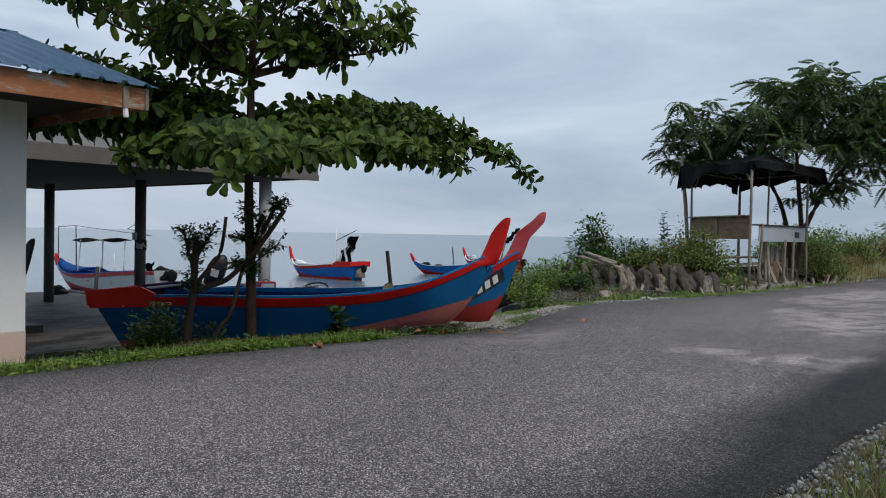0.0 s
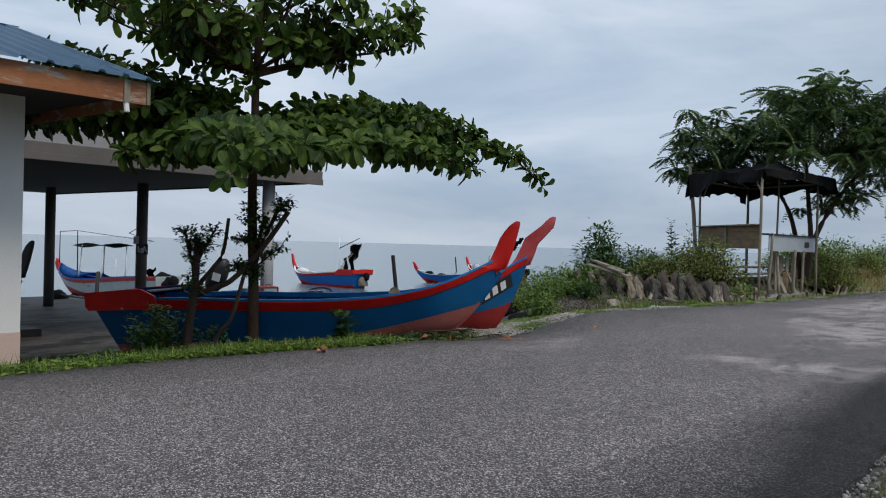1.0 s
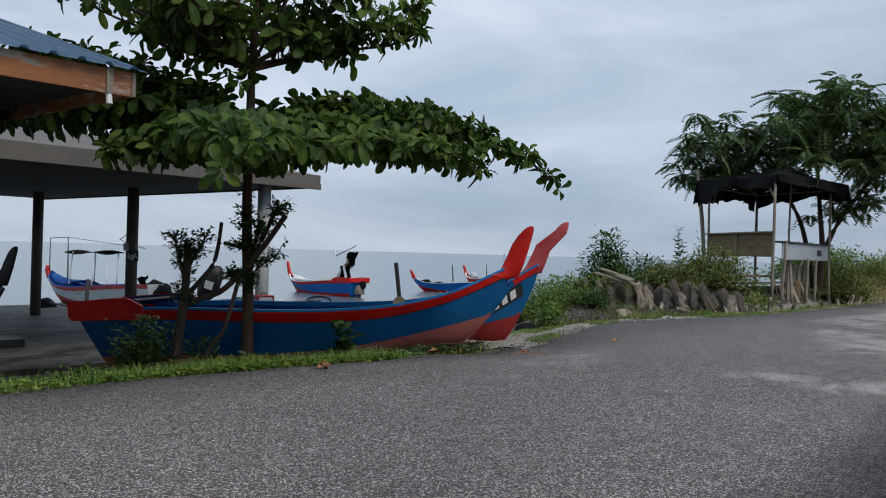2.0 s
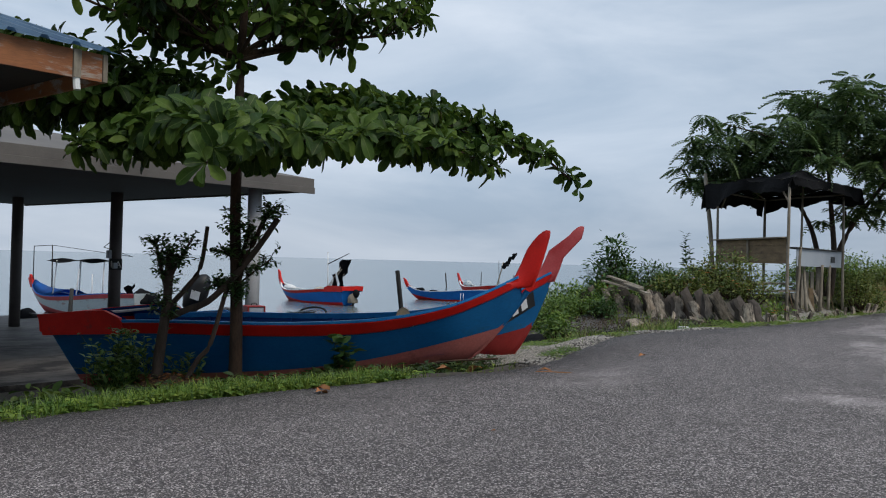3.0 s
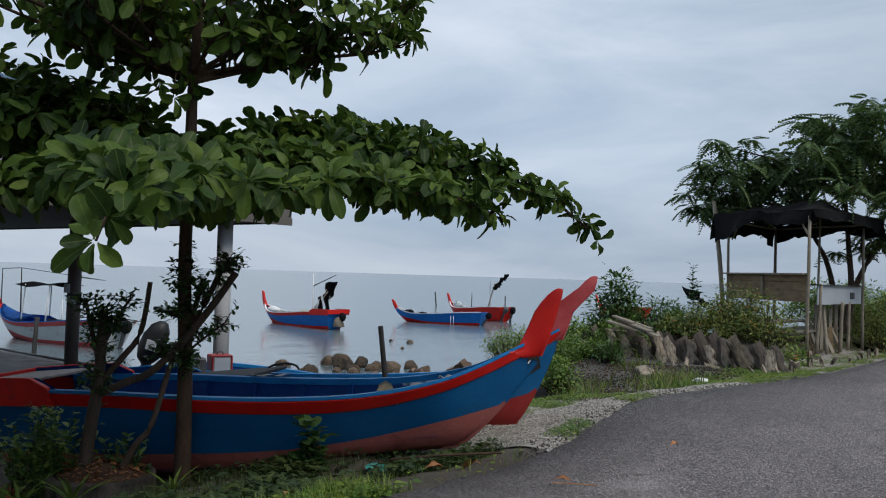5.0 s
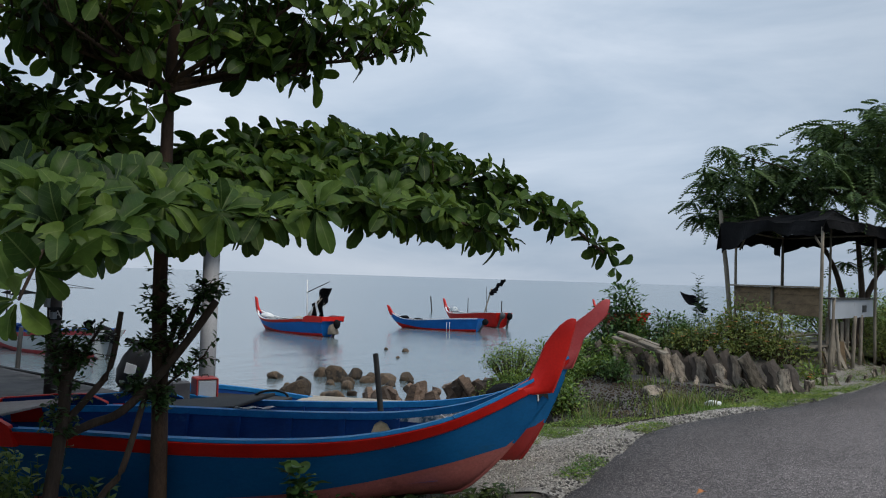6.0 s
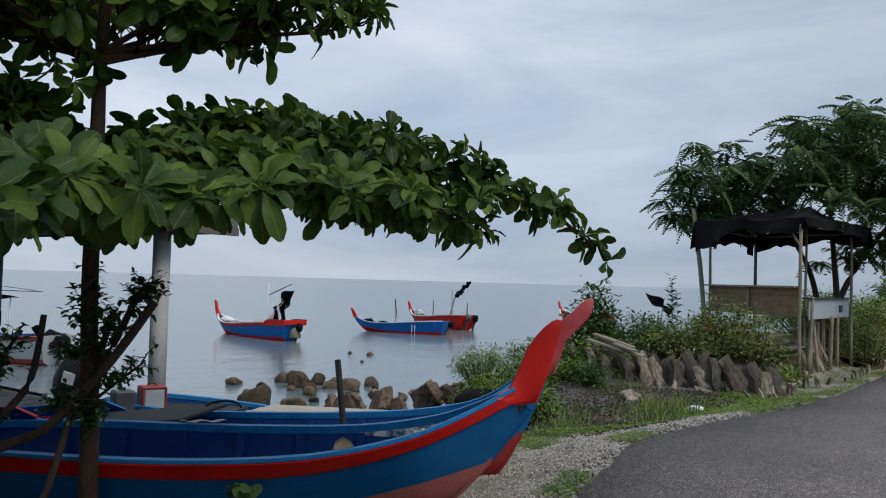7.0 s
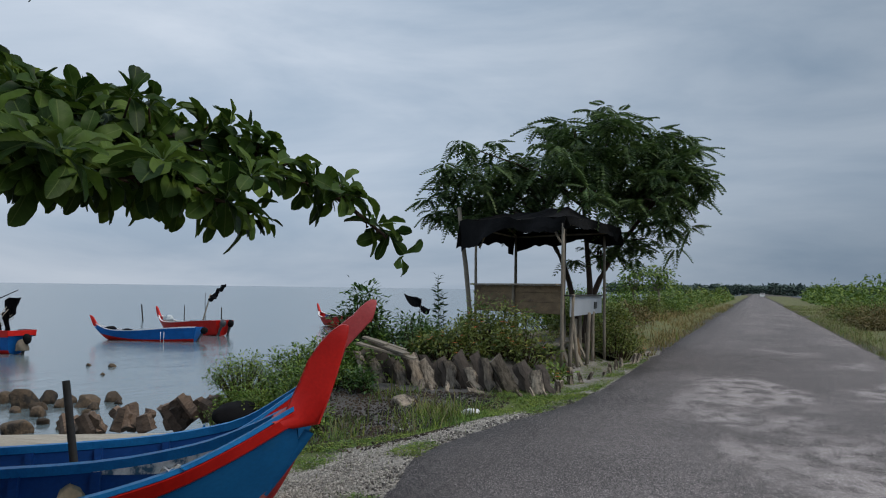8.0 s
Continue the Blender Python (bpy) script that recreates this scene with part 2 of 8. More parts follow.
M = {
    "soil": surface("soil", (0.045, 0.036, 0.028), (0.095, 0.080, 0.063), scale=0.8, rough=0.95, fine=30, grain=0.5, bump=0.6, depth=0.02),
    "gravel": surface("gravel", (0.19, 0.176, 0.158), (0.34, 0.315, 0.28), scale=2.5, rough=0.95, fine=32, grain=0.75, bump=1.0, depth=0.03),
    "chip": surface("chip", (0.10, 0.097, 0.092), (0.29, 0.283, 0.27), scale=9, rough=0.9, fine=60, grain=0.3, island=0.6),
    "pebble": surface("pebble", (0.23, 0.213, 0.19), (0.40, 0.372, 0.335), scale=9, rough=0.9, fine=60, grain=0.3, island=0.6),
    "boat_blue": surface("boat_blue", (0.004, 0.092, 0.24), (0.008, 0.130, 0.32), scale=2.2, rough=0.5, spec=0.3, fine=45, grain=0.12, bump=0.06,
                         spots=((0.015, 0.10, 0.20), 3.0, 0.58, 0.72), stretch=(0.5, 1, 1)),
    "boat_white": surface("boat_white", (0.44, 0.48, 0.50), (0.56, 0.58, 0.58), scale=3, rough=0.6, fine=40, grain=0.15, bump=0.1,
                          spots=((0.30, 0.12, 0.10), 4.0, 0.60, 0.72), stretch=(0.4, 1, 1)),
    "boat_bright": surface("boat_bright", (0.006, 0.12, 0.42), (0.012, 0.17, 0.55), scale=2.2, rough=0.5, spec=0.3, fine=45, grain=0.12, bump=0.06),
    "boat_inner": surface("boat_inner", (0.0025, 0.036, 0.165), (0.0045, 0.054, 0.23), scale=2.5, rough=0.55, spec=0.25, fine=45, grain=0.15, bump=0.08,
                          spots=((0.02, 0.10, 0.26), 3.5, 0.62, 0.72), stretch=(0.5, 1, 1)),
    "boat_red": surface("boat_red", (0.50, 0.010, 0.007), (0.66, 0.018, 0.011), scale=3.0, rough=0.45, spec=0.3, fine=45, grain=0.1, bump=0.05,
                        spots=((0.22, 0.03, 0.03), 4.0, 0.62, 0.74)),
    "boat_bottom": surface("boat_bottom", (0.40, 0.105, 0.085), (0.51, 0.155, 0.130), scale=2.0, rough=0.6, fine=40, grain=0.18, bump=0.1,
                           spots=((0.22, 0.06, 0.05), 2.6, 0.56, 0.70)),
    "boat_wet_red": surface("boat_wet_red", (0.26, 0.018, 0.016), (0.36, 0.030, 0.026), scale=2.0, rough=0.45, fine=40, grain=0.15, bump=0.08,
                            spots=((0.30, 0.07, 0.06), 2.6, 0.60, 0.74)),
    "boat_fade": surface("boat_fade", (0.40, 0.030, 0.034), (0.48, 0.075, 0.078), scale=4.0, rough=0.55, fine=45, grain=0.15, bump=0.08,
                         spots=((0.50, 0.20, 0.19), 5.0, 0.62, 0.76)),
    "boat_cap": surface("boat_cap", (0.007, 0.15, 0.42), (0.018, 0.23, 0.54), scale=5.0, rough=0.55, spec=0.3, fine=45, grain=0.15, bump=0.08,
                        spots=((0.40, 0.46, 0.50), 5.0, 0.66, 0.72)),
    "boat_peel": surface("boat_peel", (0.42, 0.47, 0.50), (0.58, 0.60, 0.60), scale=4.0, rough=0.7, fine=40, grain=0.2, bump=0.15,
                         spots=((0.03, 0.09, 0.16), 5.0, 0.52, 0.60)),
    "tan": surface("tan", (0.60, 0.46, 0.29), (0.72, 0.58, 0.40), scale=6, rough=0.7, fine=40, grain=0.15, bump=0.1),
    "board": surface("board", (0.38, 0.33, 0.26), (0.52, 0.47, 0.39), scale=3.0, rough=0.85, fine=30, grain=0.3, bump=0.3, stretch=(0.3, 3, 3), rand=0.15),
    "wall_paint": surface("wall_paint", (0.76, 0.75, 0.73), (0.82, 0.80, 0.78), scale=0.9, rough=0.85, fine=60, grain=0.07, bump=0.12,
                          spots=((0.40, 0.37, 0.34), 1.6, 0.62, 0.80)),
    "wall_base": surface("wall_base", (0.55, 0.40, 0.34), (0.62, 0.47, 0.40), scale=1.2, rough=0.85, fine=60, grain=0.1, bump=0.12,
                         spots=((0.25, 0.24, 0.2), 1.8, 0.60, 0.80)),
    "roof_blue": surface("roof_blue", (0.13, 0.24, 0.38), (0.19, 0.32, 0.46), scale=1.1, rough=0.4, fine=50, grain=0.08, bump=0.04, metal=0.25,
                         spots=((0.08, 0.10, 0.13), 4.0, 0.70, 0.80)),
    "fascia": surface("fascia", (0.24, 0.080, 0.025), (0.34, 0.13, 0.045), scale=2.0, rough=0.65, fine=40, grain=0.2, bump=0.15, stretch=(1, 0.35, 2),
                      spots=((0.34, 0.28, 0.23), 3.5, 0.53, 0.60)),
    "beam_grey": surface("beam_grey", (0.105, 0.094, 0.086), (0.16, 0.145, 0.133), scale=1.0, rough=0.8, fine=40, grain=0.1, bump=0.1),
    "stall_wood": surface("stall_wood", (0.125, 0.084, 0.048), (0.235, 0.165, 0.095), scale=2.5, rough=0.9, fine=28, grain=0.35, bump=0.35, stretch=(1, 1, 2.5),
                          spots=((0.04, 0.032, 0.025), 2.2, 0.54, 0.68), rand=0.15),
    "ash": surface("ash", (0.055, 0.051, 0.047), (0.11, 0.10, 0.095), scale=1.5, rough=0.95, fine=40, grain=0.5, bump=0.7, depth=0.02),
    "turf": surface("turf", (0.085, 0.105, 0.030), (0.17, 0.155, 0.060), scale=0.35, rough=0.95, fine=12, grain=0.45, bump=0.6, depth=0.05),
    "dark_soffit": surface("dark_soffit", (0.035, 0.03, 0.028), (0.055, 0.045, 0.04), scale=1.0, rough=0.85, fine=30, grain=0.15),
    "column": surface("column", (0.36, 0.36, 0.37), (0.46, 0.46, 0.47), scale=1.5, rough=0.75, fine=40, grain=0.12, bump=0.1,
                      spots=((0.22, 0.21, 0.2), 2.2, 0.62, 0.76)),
    # column material darkened to carry the shade under the roof
    "column_shaded": surface("column_shaded", (0.085, 0.072, 0.068), (0.14, 0.12, 0.112), scale=1.5, rough=0.7, fine=40, grain=0.15, bump=0.1,
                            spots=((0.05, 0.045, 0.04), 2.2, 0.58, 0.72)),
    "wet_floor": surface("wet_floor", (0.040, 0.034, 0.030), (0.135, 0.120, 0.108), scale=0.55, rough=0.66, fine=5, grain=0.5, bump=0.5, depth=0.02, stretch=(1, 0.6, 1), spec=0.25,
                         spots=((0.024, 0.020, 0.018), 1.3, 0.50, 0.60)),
    "bark": surface("bark", (0.026, 0.015, 0.010), (0.078, 0.044, 0.025), scale=5, rough=0.95, fine=35, grain=0.35, bump=0.6, depth=0.02, stretch=(1, 1, 0.4)),
    "bark_pale": surface("bark_pale", (0.040, 0.026, 0.018), (0.090, 0.060, 0.043), scale=5, rough=0.95, fine=35, grain=0.3, bump=0.5, depth=0.02, stretch=(1, 1, 0.3)),
    "old_wood": surface("old_wood", (0.17, 0.14, 0.105), (0.27, 0.235, 0.185), scale=3, rough=0.92, fine=30, grain=0.3, bump=0.35, stretch=(1, 1, 0.3), rand=0.15),
    "dark_pole": surface("dark_pole", (0.018, 0.017, 0.017), (0.040, 0.038, 0.036), scale=4, rough=0.8, fine=30, grain=0.25, bump=0.3),
    "black": surface("black", (0.012, 0.012, 0.013), (0.022, 0.022, 0.023), scale=4, rough=0.5, fine=40, grain=0.2, bump=0.1),
    "net_black": surface("net_black", (0.008, 0.008, 0.009), (0.016, 0.016, 0.017), scale=3, rough=0.95, spec=0.08, fine=60, grain=0.4, bump=0.4),
    "sheet_grey": surface("sheet_grey", (0.30, 0.33, 0.37), (0.38, 0.41, 0.45), scale=1.5, rough=0.55, fine=40, grain=0.08, bump=0.05,
                          spots=((0.2, 0.2, 0.2), 3.0, 0.66, 0.8)),
    "concrete": surface("concrete", (0.10, 0.070, 0.048), (0.54, 0.465, 0.37), scale=2.2, rough=0.95, fine=22, grain=0.35, bump=0.7, depth=0.03, rand=0.65,
                        spots=((0.040, 0.031, 0.024), 3.4, 0.45, 0.56), stretch=(1, 1, 0.45)),
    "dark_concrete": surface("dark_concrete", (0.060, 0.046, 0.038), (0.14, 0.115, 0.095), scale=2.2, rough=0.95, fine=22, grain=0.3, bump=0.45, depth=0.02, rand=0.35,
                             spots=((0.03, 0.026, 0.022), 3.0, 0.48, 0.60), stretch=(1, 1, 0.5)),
    "rock": surface("rock", (0.050, 0.035, 0.023), (0.175, 0.120, 0.074), scale=1.8, rough=0.9, fine=14, grain=0.4, bump=0.9, depth=0.06, rand=0.5,
                    spots=((0.022, 0.019, 0.016), 2.0, 0.46, 0.60)),
    "shore_slab": surface("shore_slab", (0.085, 0.052, 0.036), (0.27, 0.195, 0.145), scale=2.2, rough=0.9, fine=14, grain=0.35, bump=0.7, depth=0.04, rand=0.6,
                          spots=((0.030, 0.024, 0.020), 2.4, 0.50, 0.62)),
    "white": surface("white", (0.70, 0.70, 0.69), (0.78, 0.78, 0.77), scale=3, rough=0.6, fine=40, grain=0.08),
    "engine_grey": surface("engine_grey", (0.05, 0.05, 0.055), (0.09, 0.09, 0.095), scale=3, rough=0.4, fine=40, grain=0.1),
    "tarp_blue": surface("tarp_blue", (0.01, 0.12, 0.48), (0.02, 0.20, 0.62), scale=2.5, rough=0.6, fine=20, grain=0.15, bump=0.3, depth=0.03),
    "plastic_blue": surface("plastic_blue", (0.05, 0.11, 0.42), (0.07, 0.15, 0.5), scale=4, rough=0.4, fine=30, grain=0.1),
    "orange_brick": surface("orange_brick", (0.34, 0.085, 0.035), (0.42, 0.13, 0.06), scale=4, rough=0.9, fine=40, grain=0.25, bump=0.3, rand=0.2),
    "plastic_teal": surface("plastic_teal", (0.03, 0.22, 0.20), (0.05, 0.28, 0.25), scale=4, rough=0.5, fine=30, grain=0.1),
    "litter": surface("litter", (0.050, 0.026, 0.016), (0.13, 0.060, 0.034), scale=6, rough=0.95, fine=40, grain=0.5, bump=0.6, depth=0.02),
    "dead_leaf": surface("dead_leaf", (0.26, 0.095, 0.03), (0.36, 0.16, 0.06), scale=9, rough=0.8, fine=40, grain=0.25, rand=0.3),
    "almond_leaf": leafy("almond_leaf", (0.022, 0.054, 0.008), (0.080, 0.136, 0.020), rough=0.50, through=0.30, var=0.65, hue=0.022, veins=True),
    "almond_leaf_single": leafy("almond_leaf_single", (0.022, 0.054, 0.008), (0.080, 0.136, 0.020), rough=0.50, through=0.30, var=0.60, hue=0.022, island=False, veins=True),
    "feather_leaf": leafy("feather_leaf", (0.048, 0.092, 0.026), (0.086, 0.145, 0.042), rough=0.55, through=0.30, var=0.5),
    "bush_leaf": leafy("bush_leaf", (0.075, 0.150, 0.020), (0.155, 0.235, 0.040), rough=0.55, through=0.25, var=0.5, hue=0.03),
    "yellow_leaf": leafy("yellow_leaf", (0.108, 0.155, 0.030), (0.165, 0.195, 0.045), rough=0.6, through=0.3, var=0.5, hue=0.03),
    "shrub_leaf": leafy("shrub_leaf", (0.040, 0.094, 0.022), (0.078, 0.148, 0.034), rough=0.5, through=0.22, var=0.4),
    "scrub_leaf": leafy("scrub_leaf", (0.115, 0.100, 0.034), (0.185, 0.150, 0.055), rough=0.7, through=0.25, var=0.5, hue=0.03),
    "grass": leafy("grass", (0.095, 0.190, 0.024), (0.175, 0.235, 0.040), rough=0.6, through=0.3, scale=0.7, var=0.45, hue=0.03),
    # the grass again, its colour darkened to stand in for shade
    "shade_toned_grass": leafy("shade_toned_grass", (0.026, 0.055, 0.012), (0.055, 0.085, 0.020), rough=0.6, through=0.25, scale=0.9, var=0.5, hue=0.03),
    "straw": leafy("straw", (0.20, 0.165, 0.062), (0.30, 0.235, 0.10), rough=0.8, through=0.3, scale=0.7, var=0.4, hue=0.02),
    "straw_dull": leafy("straw_dull", (0.085, 0.070, 0.026), (0.150, 0.125, 0.050), rough=0.8, through=0.3, scale=0.7, var=0.4, hue=0.03),
    "dry_grass": leafy("dry_grass", (0.155, 0.16, 0.055), (0.225, 0.205, 0.085), rough=0.7, through=0.3, scale=0.7, var=0.4, hue=0.02),
    # distance haze is mixed into this leaf colour: paler and bluer
    "hazy_wood": leafy("hazy_wood", (0.050, 0.085, 0.072), (0.075, 0.110, 0.092), rough=0.7, through=0.15, scale=0.05, var=0.4),
    "moss": surface("moss", (0.060, 0.088, 0.018), (0.135, 0.165, 0.036), scale=1.6, rough=0.95, fine=45, grain=0.6, bump=0.9, depth=0.03,
                    spots=((0.10, 0.085, 0.055), 2.4, 0.56, 0.66)),
    "grey_deck": surface("grey_deck", (0.23, 0.19, 0.175), (0.34, 0.29, 0.27), scale=2.0, rough=0.7, fine=30, grain=0.25, bump=0.25, stretch=(0.4, 2, 1)),
    "strake_orange": surface("strake_orange", (0.52, 0.045, 0.018), (0.62, 0.075, 0.028), scale=3.0, rough=0.5, fine=45, grain=0.12, bump=0.05),
    "flower": surface("flower", (0.62, 0.10, 0.03), (0.72, 0.20, 0.05), scale=3, rough=0.6, fine=30, island=0.3),
}

for leaf_name in ("almond_leaf", "almond_leaf_single"):
    M[leaf_name].node_tree.nodes["Principled BSDF"].inputs["Specular IOR Level"].default_value = 0.20


def asphalt_material():
    """Worn asphalt: single stones, broad wear, pale patches along the wheel lines, dark bitumen at the edges."""
    m = bpy.data.materials.new("asphalt")
    m.use_nodes = True
    nodes, links = m.node_tree.nodes, m.node_tree.links
    bsdf, co = nodes["Principled BSDF"], nodes.new("ShaderNodeTexCoord")

    def math_node(op, a, b=0.0, c=0.0):
        n = nodes.new("ShaderNodeMath")
        n.operation = op
        for i, v in enumerate((a, b, c)):
            if isinstance(v, (int, float)):
                n.inputs[i].default_value = v
            else:
                links.new(v, n.inputs[i])
        return n.outputs["Value"]

    def ranged(v, lo, hi, a, b):
        n = nodes.new("ShaderNodeMapRange")
        for k, x in (("From Min", lo), ("From Max", hi), ("To Min", a), ("To Max", b)):
            n.inputs[k].default_value = x
        links.new(v, n.inputs["Value"])
        return n.outputs["Result"]

    def noised(scale, stretch=(1, 1, 1), detail=5.0):
        mp, n = nodes.new("ShaderNodeMapping"), nodes.new("ShaderNodeTexNoise")
        mp.inputs["Scale"].default_value = stretch
        n.inputs["Scale"].default_value, n.inputs["Detail"].default_value = scale, detail
        links.new(co.outputs["Object"], mp.inputs["Vector"])
        links.new(mp.outputs["Vector"], n.inputs["Vector"])
        return n.outputs["Fac"]

    def stones(scale):
        v = nodes.new("ShaderNodeTexVoronoi")
        v.inputs["Scale"].default_value = scale
        links.new(co.outputs["Object"], v.inputs["Vector"])
        sep = nodes.new("ShaderNodeSeparateColor")
        links.new(v.outputs["Color"], sep.inputs["Color"])
        return sep.outputs["Red"], v.outputs["Distance"]

    grain, dist = stones(142.0)
    grain2, _ = stones(330.0)
    xyz = nodes.new("ShaderNodeSeparateXYZ")
    links.new(co.outputs["Object"], xyz.inputs["Vector"])
    # a value of about 0.09 with stones of 0.03 to 0.3
    speck = math_node("MULTIPLY", math_node("POWER", grain, 4.6), 0.53)
    speck = math_node("MULTIPLY_ADD", math_node("POWER", grain2, 2.0), 0.05, speck)
    value = math_node("ADD", math_node("MULTIPLY", speck, 1.05), 0.034)
    value = math_node("MULTIPLY", value, ranged(noised(0.5), 0.3, 0.7, 0.86, 1.14))
    value = math_node("MULTIPLY", value, ranged(noised(9.0, (1, 1, 1), 6.0), 0.3, 0.7, 0.90, 1.10))
    edge = math_node("MULTIPLY_ADD", noised(0.6, (1, 0.5, 1)), 1.6, xyz.outputs["X"])
    near_edge = ranged(xyz.outputs["Y"], 9.0, 15.0, 0.0, 1.0)
    value = math_node("MULTIPLY", value, math_node("MAXIMUM", ranged(edge, -1.85, -1.20, 1.0, 0.03), near_edge))
    value = math_node("MULTIPLY_ADD", speck, ranged(edge, -1.85, -1.20, 0.0, 0.12), value)
    value = math_node("MULTIPLY", value, ranged(edge, -6.5, -5.1, 0.62, 1.0))
    # one large worn patch where the wheels cross, smaller ones elsewhere
    near_y = ranged(math_node("ABSOLUTE", math_node("ADD", xyz.outputs["Y"], -9.1)), 0.2, 1.3, 0.17, 0.0)
    near_x = ranged(math_node("ABSOLUTE", math_node("ADD", xyz.outputs["X"], 3.1)), 0.6, 1.5, 1.0, 0.0)
    worn = math_node("MULTIPLY_ADD", near_y, near_x, noised(0.33, (1.0, 0.55, 1), 8.0))
    for px, py, wx, wy, amount in ((-5.2, 21.4, 1.2, 2.6, 0.11), (-2.7, 24.0, 0.9, 5.0, 0.09), (-4.8, 32.3, 0.8, 1.2, 0.10)):
        by_x = ranged(math_node("ABSOLUTE", math_node("ADD", xyz.outputs["X"], -px)), 0.3 * wx, wx, amount, 0.0)
        by_y = ranged(math_node("ABSOLUTE", math_node("ADD", xyz.outputs["Y"], -py)), 0.3 * wy, wy, 1.0, 0.0)
        worn = math_node("MULTIPLY_ADD", by_x, by_y, worn)
    pale = math_node("MULTIPLY", ranged(worn, 0.535, 0.60, 0.0, 1.0), ranged(noised(3.5, (1, 0.6, 1), 6.0), 0.38, 0.56, 0.0, 1.0))
    pale = math_node("MULTIPLY", pale, math_node("MULTIPLY", ranged(xyz.outputs["Y"], 6.5, 8.5, 0.0, 1.0), ranged(xyz.outputs["X"], -6.4, -5.4, 0.0, 1.0)))
    value = math_node("MULTIPLY_ADD", pale, ranged(xyz.outputs["Y"], 22.0, 34.0, 0.17, 0.06), value)
    comb = nodes.new("ShaderNodeCombineColor")
    for k, f in (("Red", 1.14), ("Green", 1.0), ("Blue", 0.965)):
        links.new(math_node("MULTIPLY", value, f), comb.inputs[k])
    links.new(comb.outputs["Color"], bsdf.inputs["Base Color"])
    bsdf.inputs["Roughness"].default_value = 0.82
    bsdf.inputs["Specular IOR Level"].default_value = 0.35
    b = nodes.new("ShaderNodeBump")
    b.inputs["Strength"].default_value, b.inputs["Distance"].default_value = 0.8, 0.008
    links.new(math_node("MULTIPLY", dist, -1.0), b.inputs["Height"])
    links.new(b.outputs["Normal"], bsdf.inputs["Normal"])
    return m


def sea_material():
    m = bpy.data.materials.new("sea_water")
    m.use_nodes = True
    nodes, links = m.node_tree.nodes, m.node_tree.links
    bsdf = nodes["Principled BSDF"]
    bsdf.inputs["Base Color"].default_value = (0.125, 0.165, 0.180, 1)
    bsdf.inputs["Roughness"].default_value = 0.16
    bsdf.inputs["IOR"].default_value = 1.33
    co = nodes.new("ShaderNodeTexCoord")
    heights = []
    for scale, stretch, detail in ((0.55, (1, 0.45, 1), 5.0), (2.6, (1, 0.5, 1), 4.0)):
        mp, n = nodes.new("ShaderNodeMapping"), nodes.new("ShaderNodeTexNoise")
        mp.inputs["Scale"].default_value = stretch
        mp.inputs["Rotation"].default_value = (0, 0, 0.6)
        n.inputs["Scale"].default_value, n.inputs["Detail"].default_value = scale, detail
        links.new(co.outputs["Object"], mp.inputs["Vector"])
        links.new(mp.outputs["Vector"], n.inputs["Vector"])
        heights.append(n.outputs["Fac"])
    add = nodes.new("ShaderNodeMath")
    add.operation = "MULTIPLY_ADD"
    add.inputs[1].default_value = 0.35
    links.new(heights[1], add.inputs[0])
    links.new(heights[0], add.inputs[2])
    b = nodes.new("ShaderNodeBump")
    b.inputs["Strength"].default_value, b.inputs["Distance"].default_value = 0.42, 0.14
    links.new(add.outputs["Value"], b.inputs["Height"])
    links.new(b.outputs["Normal"], bsdf.inputs["Normal"])
    return m


M["sea"] = sea_material()
M["asphalt"] = asphalt_material()


# ---------------------------------------------------------------- mesh helpers
def part(name, bm, material, parent=None, label="", smooth=False):
    """Links a bmesh as one mesh object, under a thing or a part if one is given."""
    bmesh.ops.recalc_face_normals(bm, faces=bm.faces)
    return raw(name, bm, material, parent, label, smooth)


def raw(name, bm, material, parent=None, label="", smooth=False):
    me = bpy.data.meshes.new(name)
    bm.to_mesh(me)
    bm.free()
    me.materials.append(M[material] if isinstance(material, str) else material)
    if smooth:
        me.polygons.foreach_set("use_smooth", [True] * len(me.polygons))
    ob = new(name, me)
    if parent is not None:
        ob.parent = parent
    if label:
        tagged(ob, label)
    return ob


def thing(name, label, category, m=None, group="", kind=""):
    """An empty at the thing's base, to carry its parts."""
    ob = new(name)
    ob.empty_display_size = 0.1
    if m is not None:
        ob.matrix_basis = m
    return tagged(ob, label, category, group, kind)


def box(bm, x0, y0, z0, x1, y1, z1, m=None, bevel=0.0):
    made = bmesh.ops.create_cube(bm, size=1.0)["verts"]
    for v in made:
        v.co = Vector((x0 + (v.co.x + 0.5) * (x1 - x0), y0 + (v.co.y + 0.5) * (y1 - y0), z0 + (v.co.z + 0.5) * (z1 - z0)))
    if bevel:
        edges = {e for v in made for e in v.link_edges}
        made = bmesh.ops.bevel(bm, geom=list(edges), offset=bevel, segments=1, affect="EDGES")["verts"]
    if m is not None:
        bmesh.ops.transform(bm, matrix=m, verts=made)
    return made


